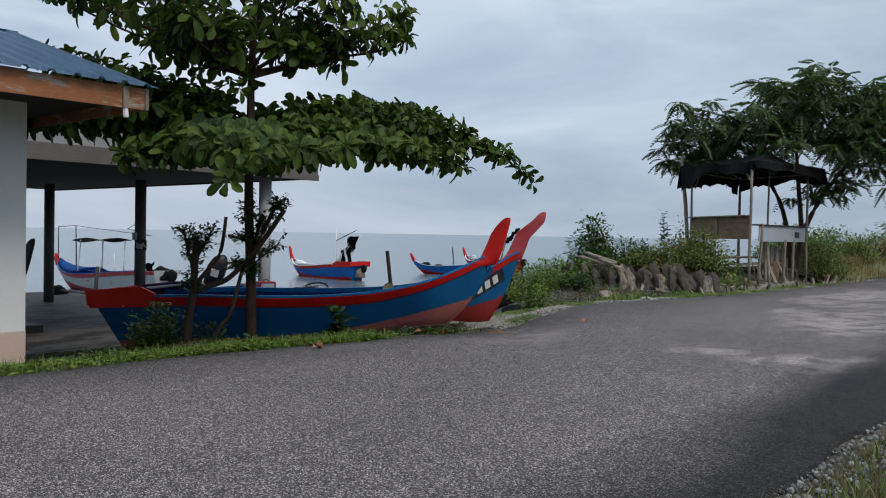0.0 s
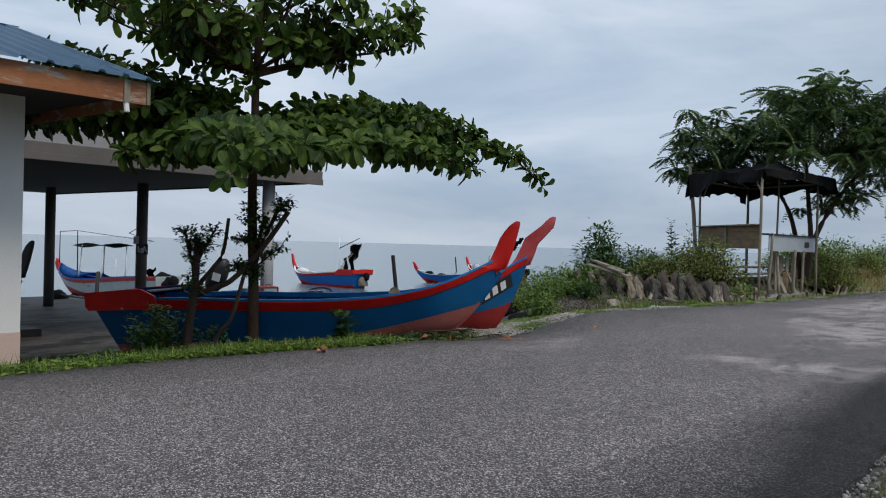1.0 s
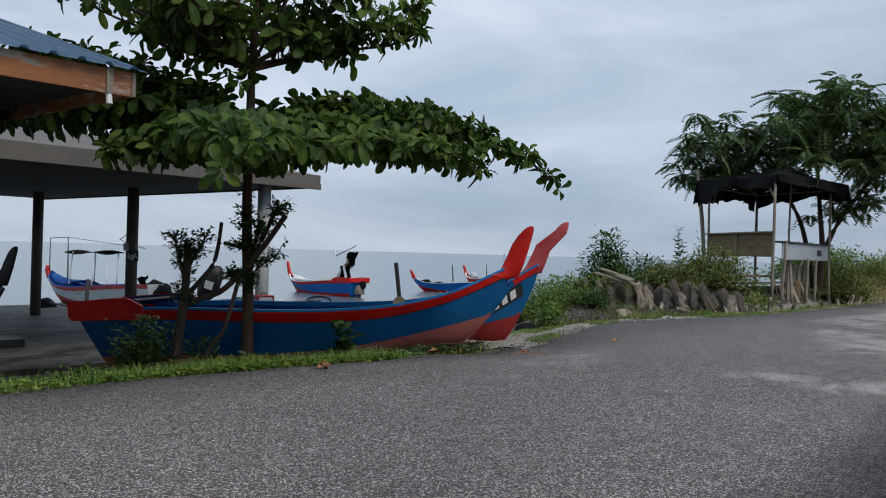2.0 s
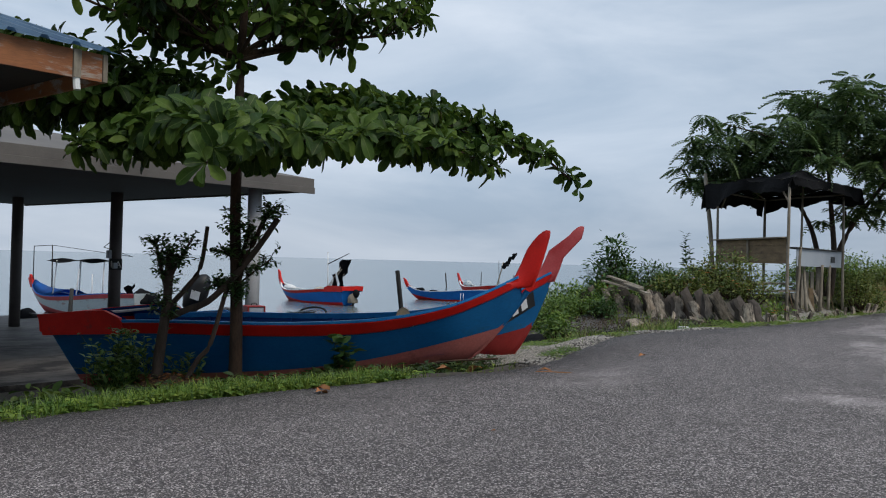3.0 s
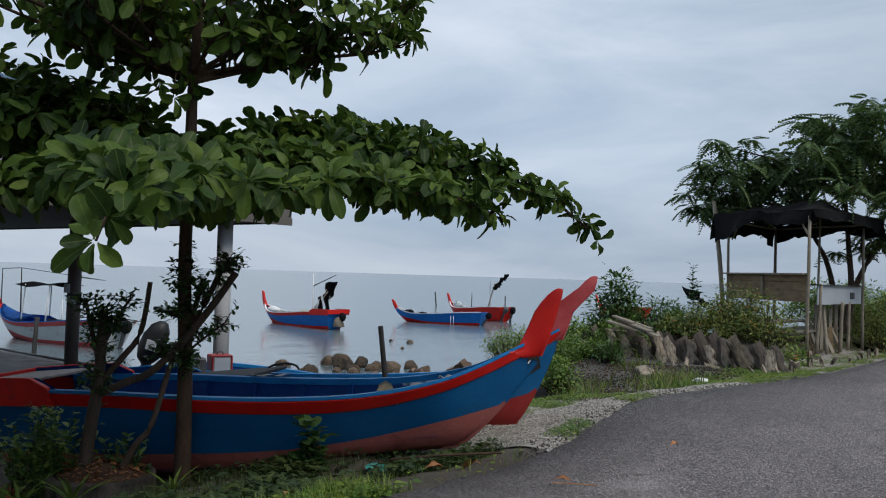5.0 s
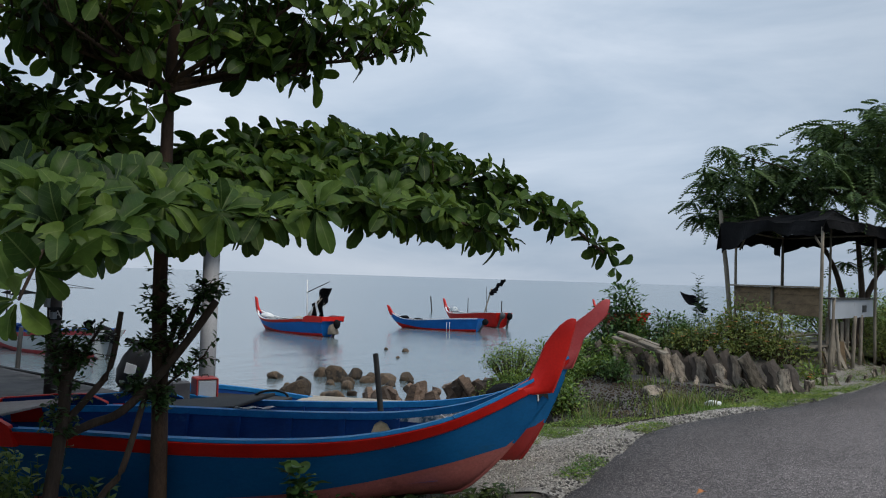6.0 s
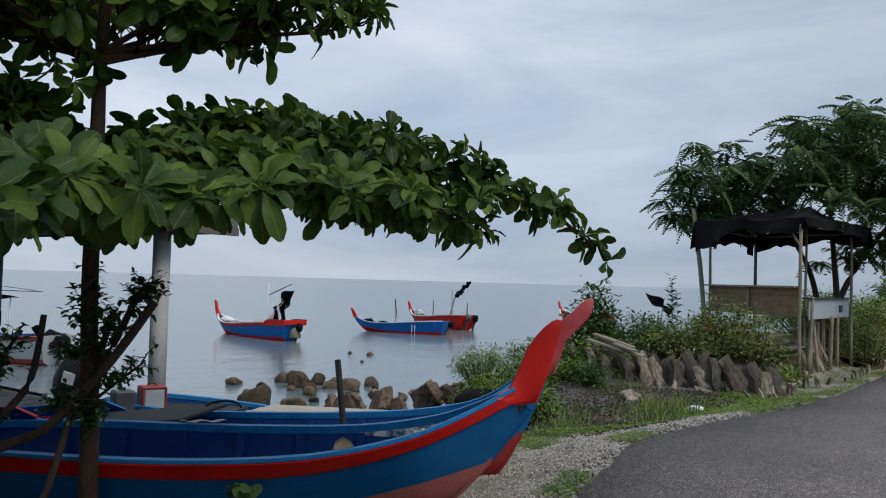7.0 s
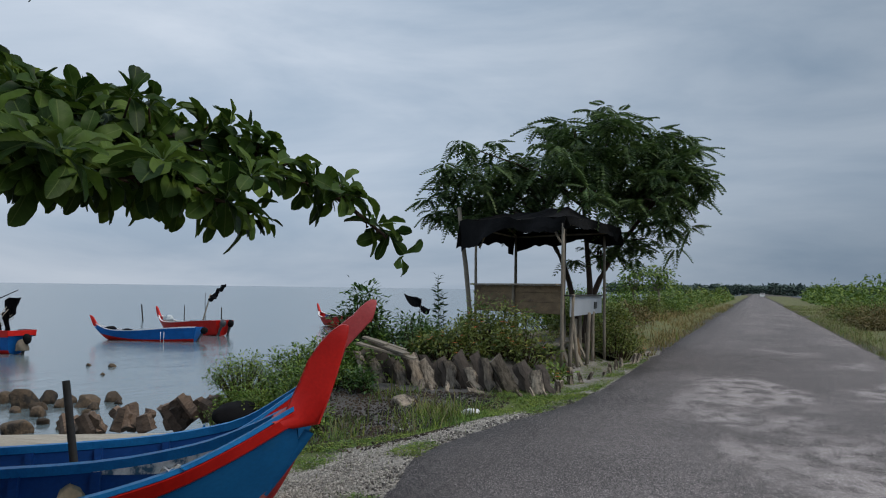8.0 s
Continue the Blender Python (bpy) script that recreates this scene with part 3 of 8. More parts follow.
def tube(bm, points, radii, n=8, cap=True):
    """A round limb along points, with a radius at each."""
    points = [Vector(p) for p in points]
    if isinstance(radii, (int, float)):
        radii = [radii] * len(points)
    rings = []
    for i, p in enumerate(points):
        d = (points[min(i + 1, len(points) - 1)] - points[max(i - 1, 0)]).normalized()
        side = d.cross(Vector((0, 0, 1)) if abs(d.z) < 0.9 else Vector((0, 1, 0))).normalized()
        up = side.cross(d)
        rings.append([bm.verts.new(p + radii[i] * (math.cos(a) * side + math.sin(a) * up)) for a in (2 * math.pi * k / n for k in range(n))])
    for a, b in zip(rings, rings[1:]):
        for k in range(n):
            bm.faces.new((a[k], a[(k + 1) % n], b[(k + 1) % n], b[k]))
    if cap:
        bm.faces.new(rings[0][::-1])
        bm.faces.new(rings[-1])
    return rings


def skin(bm, rows, close=False):
    """A sheet through rows of points."""
    grid = [[bm.verts.new(Vector(p)) for p in row] for row in rows]
    for a, b in zip(grid, grid[1:]):
        k = len(a)
        for i in range(k if close else k - 1):
            bm.faces.new((a[i], a[(i + 1) % k], b[(i + 1) % k], b[i]))
    return grid


def sweep(points, n, bend=0.0, rng=random):
    """Points of a limb from a to b by straight steps, with a random wander."""
    out = []
    for i in range(n + 1):
        t = i / n
        p = Vector(points[0]).lerp(Vector(points[1]), t)
        if 0 < i < n:
            p += Vector((rng.uniform(-1, 1), rng.uniform(-1, 1), rng.uniform(-1, 1))) * bend
        out.append(p)
    return out

# ---------------------------------------------------------------- ground, road, sea
ROAD_L, ROAD_R = -7.25, -1.58


def step(x, a, b):
    t = min(max((x - a) / (b - a), 0.0), 1.0)
    return t * t * (3 - 2 * t)


def road_left(y):
    """The road's ragged left edge: it bulges where the boats are launched."""
    return ROAD_L - 0.75 * math.exp(-((y - 14.2) / 3.0) ** 2) + 0.22 * math.exp(-((y - 7.6) / 1.7) ** 2)


def dip(x, y):
    """The road edge sinks where the boats are hauled up."""
    return 0.14 * math.exp(-((y - 10.4) / 2.0) ** 2) * step(-x, 5.4, 7.2) * (1 - step(-x, 8.2, 9.6))


def ground_z(x, y):
    """Height of the ground: a causeway with the road on it, a low yard by the boats, a bank under the stall."""
    left = road_left(y)
    if x > left - 0.05:
        right = step(x, ROAD_R, ROAD_R + 1.2)
        return -0.05 - dip(x, y) + 0.02 * right - 1.1 * step(x, 6.0, 16.0) - 3.0 * step(x, 16, 60)
    d = left - x
    # the yard falls gently towards the sea
    yard = -0.03 - 0.27 * step(d, 0.15, 1.5) - 0.50 * step(d, 1.5, 4.2) - 0.36 * step(d, 4.2, 7.0)
    shore = 12.0 + 2.0 * step(y, 16, 30)
    if y > 14:
        shore -= 4.2 * step(y, 14, 19)
    yard -= 2.4 * step(d, shore, shore + 7.0) * step(y, 11.0, 16.0)
    yard -= 2.4 * step(d, 21.5, 26.0) * (1 - step(y, 11.0, 16.0))
    yard += (-0.09 - yard) * step(y, 16.0, 19.4) * (1 - step(d, 4.4, 7.0)) * step(d, 0.1, 0.8)
    # the bank beyond the broken slabs
    toe = 20.2 - 0.1 * (x + 8.0) - 1.9 * step(-x, 12.0, 13.2)
    bank = step(y, toe, toe + 0.6) * step(d, 0.9, 1.9)
    top = 0.30 - 0.5 * step(d, 3.6, 6.0) - 2.2 * step(d, 6.2, 9.0)
    z = yard + (top - yard) * bank
    flat = step(y, 24, 32)
    z += (-0.06 - 0.25 * step(d, 1, 4) - 3.0 * step(d, 7, 14) - z) * flat * (1 - bank)
    return z - dip(x, y)


def unevenness(x, y):
    """Small humps of the bare ground off the road."""
    if ROAD_L - 9 < x < ROAD_L - 0.1 or x > ROAD_R + 0.2:
        return 0.035 * noise.noise((x * 0.9, y * 0.9, 0)) + 0.02 * noise.noise((x * 3, y * 3, 5))
    return 0.0


def spaced(a, b, stepsize, lo, hi):
    """Even steps from a to b, then wider and wider ones to lo and hi."""
    vals = list(np.arange(a, b + 1e-6, stepsize))
    s, v = stepsize, b
    while v < hi:
        s *= 1.35
        v += s
        vals.append(min(v, hi))
    s, v = stepsize, a
    while v > lo:
        s *= 1.35
        v -= s
        vals.insert(0, max(v, lo))
    return vals


def build_ground():
    xs, ys = spaced(-26, 3, 0.3, -400, 1500), spaced(-3, 32, 0.35, -300, 3200)
    bm = bmesh.new()
    rows = []
    for y in ys:
        row = []
        for x in xs:
            row.append((x, y, ground_z(x, y) + unevenness(x, y)))
        rows.append(row)
    skin(bm, rows)
    return tagged(raw("ground", bm, "soil", smooth=True), "brown earth sloping from the road to the sea", "ground", kind="structure")


build_ground()


def build_road():
    bm = bmesh.new()
    ys = spaced(-6, 34, 0.1, -300, 2600)
    rows = []
    for y in ys:
        wob_l = 0.10 * noise.noise((0, y * 0.7, 3)) + 0.07 * noise.noise((0, y * 2.1, 8)) + 0.04 * noise.noise((0, y * 6.0, 8)) if y < 60 else 0
        wob_r = 0.12 * noise.noise((9, y * 0.7, 3)) + 0.05 * noise.noise((9, y * 2.6, 8)) if y < 60 else 0
        l, r = road_left(y) + wob_l, ROAD_R + wob_r
        row = [(l - 0.06, y, -0.11 - dip(l, y)), (l, y, -0.012 - dip(l, y))]
        for k in range(1, 12):
            t = k / 12
            row.append((l + (r - l) * t, y, 0.035 * math.sin(math.pi * t) + 0.006 * noise.noise((t * 6, y * 0.8, 1)) - dip(l + (r - l) * t, y)))
        row += [(r, y, -0.012), (r + 0.06, y, -0.11)]
        rows.append(row)
    skin(bm, rows)
    return tagged(raw("road", bm, "asphalt", smooth=True), "worn grey asphalt road with pale patches", "road", kind="structure")


build_road()

bm = bmesh.new()
skin(bm, [[(x, y, SEA_Z) for x in (-4500, -60, -8.6, 6, 4500)] for y in (-3000, -40, 15, 80, 300, 4500)])
tagged(raw("water", bm, "sea"), "calm grey-blue sea with faint ripples", "sea", kind="structure")


def ground_sheet(name, label, category, outline, material, lift, cell=0.3):
    """A thin ragged layer lying on the ground: outline(x, y) says how far inside the layer a place is."""
    x0, x1, y0, y1, inside = outline
    bm = bmesh.new()
    xs, ys = np.arange(x0, x1 + 1e-6, cell), np.arange(y0, y1 + 1e-6, cell)
    verts = {}
    for i, x in enumerate(xs):
        for j, y in enumerate(ys):
            if inside(x, y) > 0:
                verts[i, j] = bm.verts.new((x, y, ground_z(x, y) + unevenness(x, y) + lift + 0.012 * noise.noise((x * 2, y * 2, 9))))
    for i in range(len(xs) - 1):
        for j in range(len(ys) - 1):
            quad = [verts.get(k) for k in ((i, j), (i + 1, j), (i + 1, j + 1), (i, j + 1))]
            if None not in quad:
                bm.faces.new(quad)
    return tagged(raw(name, bm, material, smooth=True), label, category, kind="structure")


ground_sheet("gravel_bed", "pale gravel shoulder beside the asphalt", "gravel", (-10.2, -7.2, 10.6, 20.2, lambda x, y: x + 9.55 + 0.5 * noise.noise((x * 0.9, y * 0.9, 2)) + 0.25 * noise.noise((x * 4, y * 4, 3)) - 0.95 * step(y, 14.6, 16.6) - 0.75 * step(y, 16.4, 18.0) - 0.8 * (1 - step(y, 11.0, 12.6))), "gravel", 0.014, 0.07)
ground_sheet("ash_bed", "dark grey grit between gravel and slabs", "grit", (-12.4, -8.6, 13.6, 20.0, lambda x, y: 1.6 + noise.noise((x * 0.8, y * 0.8, 4)) + 0.5 * noise.noise((x * 3, y * 3, 6)) - abs(x + 10.6)), "ash", 0.012, 0.1)
def moss_inside(x, y):
    """How far inside the mossy strip between gravel and grit a place lies."""
    if y < 16.6:
        return 0.36 - abs(x + 9.75 - 0.95 * step(y, 14.4, 16.6) + 0.35 * noise.noise((y * 0.7, 1, 1))) + 0.15 * noise.noise((x * 5, y * 5, 2))
    return min(x + 8.85 - 0.3 * noise.noise((y, 3, 1)), road_left(y) - 0.12 - x) + 0.15 * noise.noise((x * 5, y * 5, 2))


ground_sheet("moss_bed", "low green moss and creeper beside the gravel", "moss", (-10.6, -7.2, 12.6, 20.8, moss_inside), "moss", 0.018, 0.08)
ground_sheet("earth_strip", "sandy broken edge between road and slabs", "earth", (-9.2, -7.1, 19.6, 31.0, lambda x, y: 0.75 + 0.35 * noise.noise((0, y * 0.8, 6)) - abs(x + 7.75) + 0.2 * noise.noise((x * 4, y * 4, 7))), "gravel", 0.024, 0.08)
ground_sheet("grass_bank", "rough grassy ground beyond the road", "grass", (-1.0, 40, -40, 420, lambda x, y: 1), "turf", 0.03, 2.0)
ground_sheet("grass_bank", "rough grassy edge of the causeway", "grass", (-15, -7.4, 27, 420, lambda x, y: 1), "turf", 0.03, 1.2)

# ---------------------------------------------------------------- roadside building with blue sheet roof
def build_house():
    """The near end of the building: walls, eave boards, sheet roof."""
    house = thing("house", "low white-walled building with blue corrugated roof and orange eave boards", "building", pose(0, 0, 0))
    wx, wy, y0, xb = -10.1, 5.03, -12.0, -15.0
    for z0, z1, name, mat, grow in ((-1.1, 0.0, "wall_base", "wall_base", 0.004), (0.0, 3.0, "wall", "wall_paint", 0.0)):
        bm = bmesh.new()
        box(bm, wx - 0.18, y0, z0, wx + grow, wy + grow, z1)
        box(bm, xb, wy - 0.18, z0, wx - 0.18, wy + grow, z1)
        box(bm, xb - 0.18, y0, z0, xb, wy, z1)
        part(name, bm, mat, house)
    bm = bmesh.new()
    ex, ey = -8.72, 5.74
    box(bm, ex - 0.03, y0, 2.50, ex, ey, 2.735)
    part("fascia", bm, "fascia", house, "orange-stained eave board with flaking paint")
    bm = bmesh.new()
    box(bm, xb - 1.2, ey - 0.03, 2.50, ex - 0.03, ey, 2.735)
    part("fascia", bm, "fascia", house, "orange-stained eave board with flaking paint")
    bm = bmesh.new()
    box(bm, ex, ey - 0.30, 2.50, ex + 0.025, ey - 0.235, 2.735)
    part("batten", bm, "old_wood", house)
    bm = bmesh.new()
    box(bm, ex, ey - 0.04, 2.50, ex + 0.02, ey, 2.735)
    part("batten", bm, "old_wood", house)
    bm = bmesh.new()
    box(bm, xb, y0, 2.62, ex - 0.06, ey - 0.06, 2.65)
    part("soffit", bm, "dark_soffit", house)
    # hanging pipe stub under the eave
    bm = bmesh.new()
    tube(bm, [(ex - 0.01, ey - 0.26, 2.50), (ex, ey - 0.255, 2.40)], 0.03, 8)
    part("pipe", bm, "white", house)
    # corrugated sheets: ribs run up the slope, away from the road
    slope, run = math.tan(radians(17)), 3.6
    bm = bmesh.new()
    rows_lo, rows_hi, pitch = [], [], 0.26
    y = ey + 0.09
    while y > y0:
        for off, h in ((0, 0.0), (0.10, 0.0), (0.125, 0.035), (0.17, 0.035), (0.195, 0.0)):
            rows_lo.append((ex + 0.09, y - off, 2.745 + h))
            rows_hi.append((ex + 0.09 - run, y - off, 2.745 + h + run * slope))
        y -= pitch
    skin(bm, [rows_lo, rows_hi])
    bmesh.ops.solidify(bm, geom=bm.faces[:], thickness=0.006)
    part("roof", bm, "roof_blue", house, "weathered blue corrugated roof sheet")
    bm = bmesh.new()
    rows = [[(ex + 0.09 - run, y, 2.78 + run * slope), (ex + 0.09 - 2 * run, y, 2.76)] for y in (y0, ey + 0.08)]
    skin(bm, rows)
    bmesh.ops.solidify(bm, geom=bm.faces[:], thickness=0.01)
    part("roof", bm, "roof_blue", house)
    return house


build_house()

# ---------------------------------------------------------------- open shelter by the water
SHELTER_FLOOR = -1.06


def build_shelter():
    shelter = thing("shelter", "open concrete shelter with grey columns beside the sea", "shelter", pose(0, 0, 0))
    x1, x0, y0, y1 = -15.72, -29.6, 1.0, 14.29
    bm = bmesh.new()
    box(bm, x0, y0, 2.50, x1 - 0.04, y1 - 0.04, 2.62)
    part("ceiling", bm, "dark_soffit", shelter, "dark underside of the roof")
    bm = bmesh.new()
    box(bm, x1 - 0.04, y0, 2.42, x1, y1, 2.56, bevel=0.006)
    box(bm, x1 - 0.07, y0, 2.56, x1 - 0.03, y1, 2.75, bevel=0.006)
    part("fascia", bm, "beam_grey", shelter, "grey painted eave board")
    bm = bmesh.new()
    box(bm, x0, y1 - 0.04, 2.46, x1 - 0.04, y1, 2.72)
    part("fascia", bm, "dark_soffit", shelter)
    bm = bmesh.new()
    cx, cy = (x0 + x1) / 2, (y0 + y1) / 2
    base = [bm.verts.new(p) for p in ((x0, y0, 2.75), (x1 - 0.05, y0, 2.75), (x1 - 0.05, y1, 2.75), (x0, y1, 2.75))]
    top = [bm.verts.new(p) for p in ((cx - 1, cy - 2, 3.9), (cx + 1, cy - 2, 3.9), (cx + 1, cy + 2, 3.9), (cx - 1, cy + 2, 3.9))]
    for k in range(4):
        bm.faces.new((base[k], base[(k + 1) % 4], top[(k + 1) % 4], top[k]))
    bm.faces.new(top)
    bm.faces.new(base[::-1])
    part("roof", bm, "beam_grey", shelter)
    # farther columns use the darker copy: shade painted into their colour
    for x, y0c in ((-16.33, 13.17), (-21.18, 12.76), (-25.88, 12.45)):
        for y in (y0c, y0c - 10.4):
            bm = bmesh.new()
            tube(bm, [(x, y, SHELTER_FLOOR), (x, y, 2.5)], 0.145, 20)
            part("column", bm, "column" if x > -17 else "column_shaded", shelter, smooth=True)
    # switch boxes on the middle column
    bm = bmesh.new()
    box(bm, -21.20, 12.53, 0.90, -21.06, 12.61, 1.10, bevel=0.01)
    part("switch_box", bm, "sheet_grey", shelter)
    bm = bmesh.new()
    box(bm, -21.06, 12.60, 0.66, -20.94, 12.70, 0.80, bevel=0.01)
    part("switch_box", bm, "sheet_grey", shelter)
    return shelter


build_shelter()
bm = bmesh.new()
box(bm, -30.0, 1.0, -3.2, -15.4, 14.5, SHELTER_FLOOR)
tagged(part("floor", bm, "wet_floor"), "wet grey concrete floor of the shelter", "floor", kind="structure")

# ---------------------------------------------------------------- the wooden boats
def curve(keys, x):
    """Smooth interpolation through (x, value) keys."""
    if x <= keys[0][0]:
        return keys[0][1]
    for (a, va), (b, vb) in zip(keys, keys[1:]):
        if x <= b:
            t = (x - a) / (b - a)
            t = t * t * (3 - 2 * t) if len(keys) < 3 else t
            return va + (vb - va) * t
    return keys[-1][1]


def smooth_curve(keys, x):
    """Catmull-Rom through the keys."""
    if x <= keys[0][0]:
        return keys[0][1]
    for i in range(len(keys) - 1):
        (a, va), (b, vb) = keys[i], keys[i + 1]
        if x <= b:
            pa, pva = keys[i - 1] if i else (2 * a - b, 2 * va - vb)
            nb, nvb = keys[i + 2] if i + 2 < len(keys) else (2 * b - a, 2 * vb - va)
            t, ma, mb = (x - a) / (b - a), (vb - pva) / (b - pa) * (b - a), (nvb - va) / (nb - a) * (b - a)
            t2, t3 = t * t, t * t * t
            return (2 * t3 - 3 * t2 + 1) * va + (t3 - 2 * t2 + t) * ma + (-2 * t3 + 3 * t2) * vb + (t3 - t2) * mb
    return keys[-1][1]


# profile of a boat: distance from the stern against height or half-width
LEN = 6.1
SHEER = [(-0.2, 1.12), (0.9, 1.07), (1.8, 1.01), (2.8, 0.92), (3.7, 0.86), (4.6, 0.845), (5.3, 0.925), (5.7, 1.04), (LEN, 1.20)]
HALF = [(-0.2, 0.54), (0.9, 0.62), (2.2, 0.68), (3.5, 0.68), (4.5, 0.59), (5.2, 0.44), (5.7, 0.25), (LEN, 0.05)]
BAND = [(0.0, 0.40), (2.0, 0.33), (3.5, 0.32), (4.5, 0.40), (5.2, 0.51), (5.7, 0.60), (LEN, 0.68)]
RAIL = 0.15
STEM_A, STEM_B = (5.25, 0.893, 1.35, 0.0, 0.19), (5.30, 1.618, 1.45, 0.13, 0.10)
stem = list(STEM_A)


def keel(x):
    """Height of the keel and the rising stem."""
    rocker = stem[4] * step(x, 2.6, 5.3)
    return 0.14 * step(-x, -1.7, 0.2) + rocker if x < stem[0] else rocker + stem[1] * (x - stem[0]) ** stem[2]


def sheer(x):
    """Height of the gunwale; some boats rise more at the bow."""
    return smooth_curve(SHEER, x) + stem[3] * step(x, 5.1, 6.0)


def hull_point(x, h, side, inset=0.0):
    """The hull's outer skin at distance x from the stern and height h."""
    k, s = min(keel(x), sheer(x) - 0.02), sheer(x)
    b = max(smooth_curve(HALF, x) - inset, 0.012)
    t = min(max((h - k) / max(s - k, 0.02), 0.0), 1.0)
    fill = 0.55 * step(-x, -5.8, -3.8)
    width = b * ((1 - fill) * t ** 0.8 + fill * min(t / 0.13, 1.0) ** 0.6 * (0.72 + 0.28 * t)) if t > 0 else 0.0
    rake = 0.30 * (1 - t) * step(-x, -0.7, 0.2)
    return Vector((x + rake, side * width, max(h, k)))


def band_rows(xs, lo, hi, side, n, inset=0.0, proud=0.0):
    rows = []
    for x in xs:
        a, b = lo(x), hi(x)
        row = []
        for i in range(n + 1):
            p = hull_point(x, a + (b - a) * i / n, side, inset)
            p.y += side * proud
            row.append(p)
        rows.append(row)
    return rows


def build_boat(name, label, m, tip=(6.52, 1.77), blade="boat_red", rail="boat_red", bottom="boat_bottom", side_mat="boat_blue",
               inner="boat_inner", cap="boat_cap", peel=False, stern_box=True, ribs=True, category="boat", shape=STEM_A, low_bow=False, bulwark=None, deck=False):
    stem[:] = shape
    boat = thing(name, label, category, m, group="wooden boats")
    xs = [-0.2, 0.0, 0.3, 0.6, 0.9, 1.2] + [1.5 + 0.3 * k for k in range(12)] + [5.0, 5.15, 5.3, 5.42, 5.54, 5.66, 5.78, 5.9, 6.0, LEN]
    band = lambda x: max(smooth_curve(BAND, x), min(keel(x) + 0.01, sheer(x) - RAIL - 0.02))  # noqa: E731
    for nm, mat, lo, hi, n, proud in (("hull_bottom", bottom, lambda x: keel(x), band, 4, 0.0), ("hull_side", side_mat, band, lambda x: sheer(x) - RAIL * 0.6, 4, 0.003)):
        bm = bmesh.new()
        for side in (1, -1):
            skin(bm, band_rows(xs, lo, hi, side, n, 0.0, proud))
        bmesh.ops.remove_doubles(bm, verts=bm.verts, dist=0.004)
        part(nm, bm, mat, boat, smooth=True)
    # rubbing strake: a proud painted timber under the gunwale
    for side in (1, -1):
        bm = bmesh.new()
        rows = []
        for x in xs:
            s, lo = sheer(x), sheer(x) - RAIL * (1 - 0.35 * step(x, 4.0, 5.8))
            a, b = hull_point(x, lo, side), hull_point(x, s, side)
            o = side * 0.03
            rows.append([a, a + Vector((0, o, 0.012)), b + Vector((0, o, -0.012)), b, b - Vector((0, side * 0.03, 0)), a - Vector((0, side * 0.02, 0))])
        skin(bm, rows, close=True)
        part("rubbing_strake", bm, rail, boat, smooth=False)
        bm = bmesh.new()
        rows = []
        for x in xs[2:]:
            b = hull_point(x, sheer(x), side)
            b.z = sheer(x)
            rows.append([b + Vector((0, side * 0.022, 0)), b + Vector((0, side * 0.026, 0.03)), b + Vector((0, -side * 0.06, 0.03)), b + Vector((0, -side * 0.06, -0.04))])
        skin(bm, rows, close=True)
        part("gunwale", bm, cap, boat)
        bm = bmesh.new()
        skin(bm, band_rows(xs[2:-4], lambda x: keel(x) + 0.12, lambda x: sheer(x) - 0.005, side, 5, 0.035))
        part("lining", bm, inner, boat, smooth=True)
        if peel and side > 0:
            bm = bmesh.new()
            skin(bm, band_rows([x for x in xs if 4.45 < x < 6.05], lambda x: sheer(x) - 0.05 - 0.07 * step(x, 4.4, 5.2), lambda x: sheer(x) - 0.015, side, 2, 0.043))
            part("lining", bm, "boat_peel", boat, "grey undercoat showing through flaking paint")
        if ribs:
            for k in range(6):
                x = 1.45 + 0.62 * k
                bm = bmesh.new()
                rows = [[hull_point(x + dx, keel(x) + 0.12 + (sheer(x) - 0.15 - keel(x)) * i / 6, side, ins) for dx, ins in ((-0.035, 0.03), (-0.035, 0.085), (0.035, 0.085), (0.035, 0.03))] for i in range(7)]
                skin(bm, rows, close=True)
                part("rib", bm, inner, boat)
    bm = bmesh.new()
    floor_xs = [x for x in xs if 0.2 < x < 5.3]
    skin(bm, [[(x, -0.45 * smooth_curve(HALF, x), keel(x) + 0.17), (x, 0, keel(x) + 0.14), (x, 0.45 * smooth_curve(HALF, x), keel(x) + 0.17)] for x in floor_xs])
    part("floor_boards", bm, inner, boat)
    # transom
    bm = bmesh.new()
    s0 = sheer(-0.2)
    outline = [hull_point(-0.2, s0 * t, 1) for t in (1, 0.8, 0.55, 0.3, 0.12, 0.0)] + [hull_point(-0.2, s0 * t, -1) for t in (0.12, 0.3, 0.55, 0.8, 1)]
    a = [bm.verts.new(p) for p in outline]
    b = [bm.verts.new(p + Vector((0.06, 0, 0))) for p in outline]
    bm.faces.new(a)
    bm.faces.new(b[::-1])
    for k in range(len(a)):
        bm.faces.new((a[k], b[k], b[(k + 1) % len(a)], a[(k + 1) % len(a)]))
    part("transom", bm, side_mat, boat)
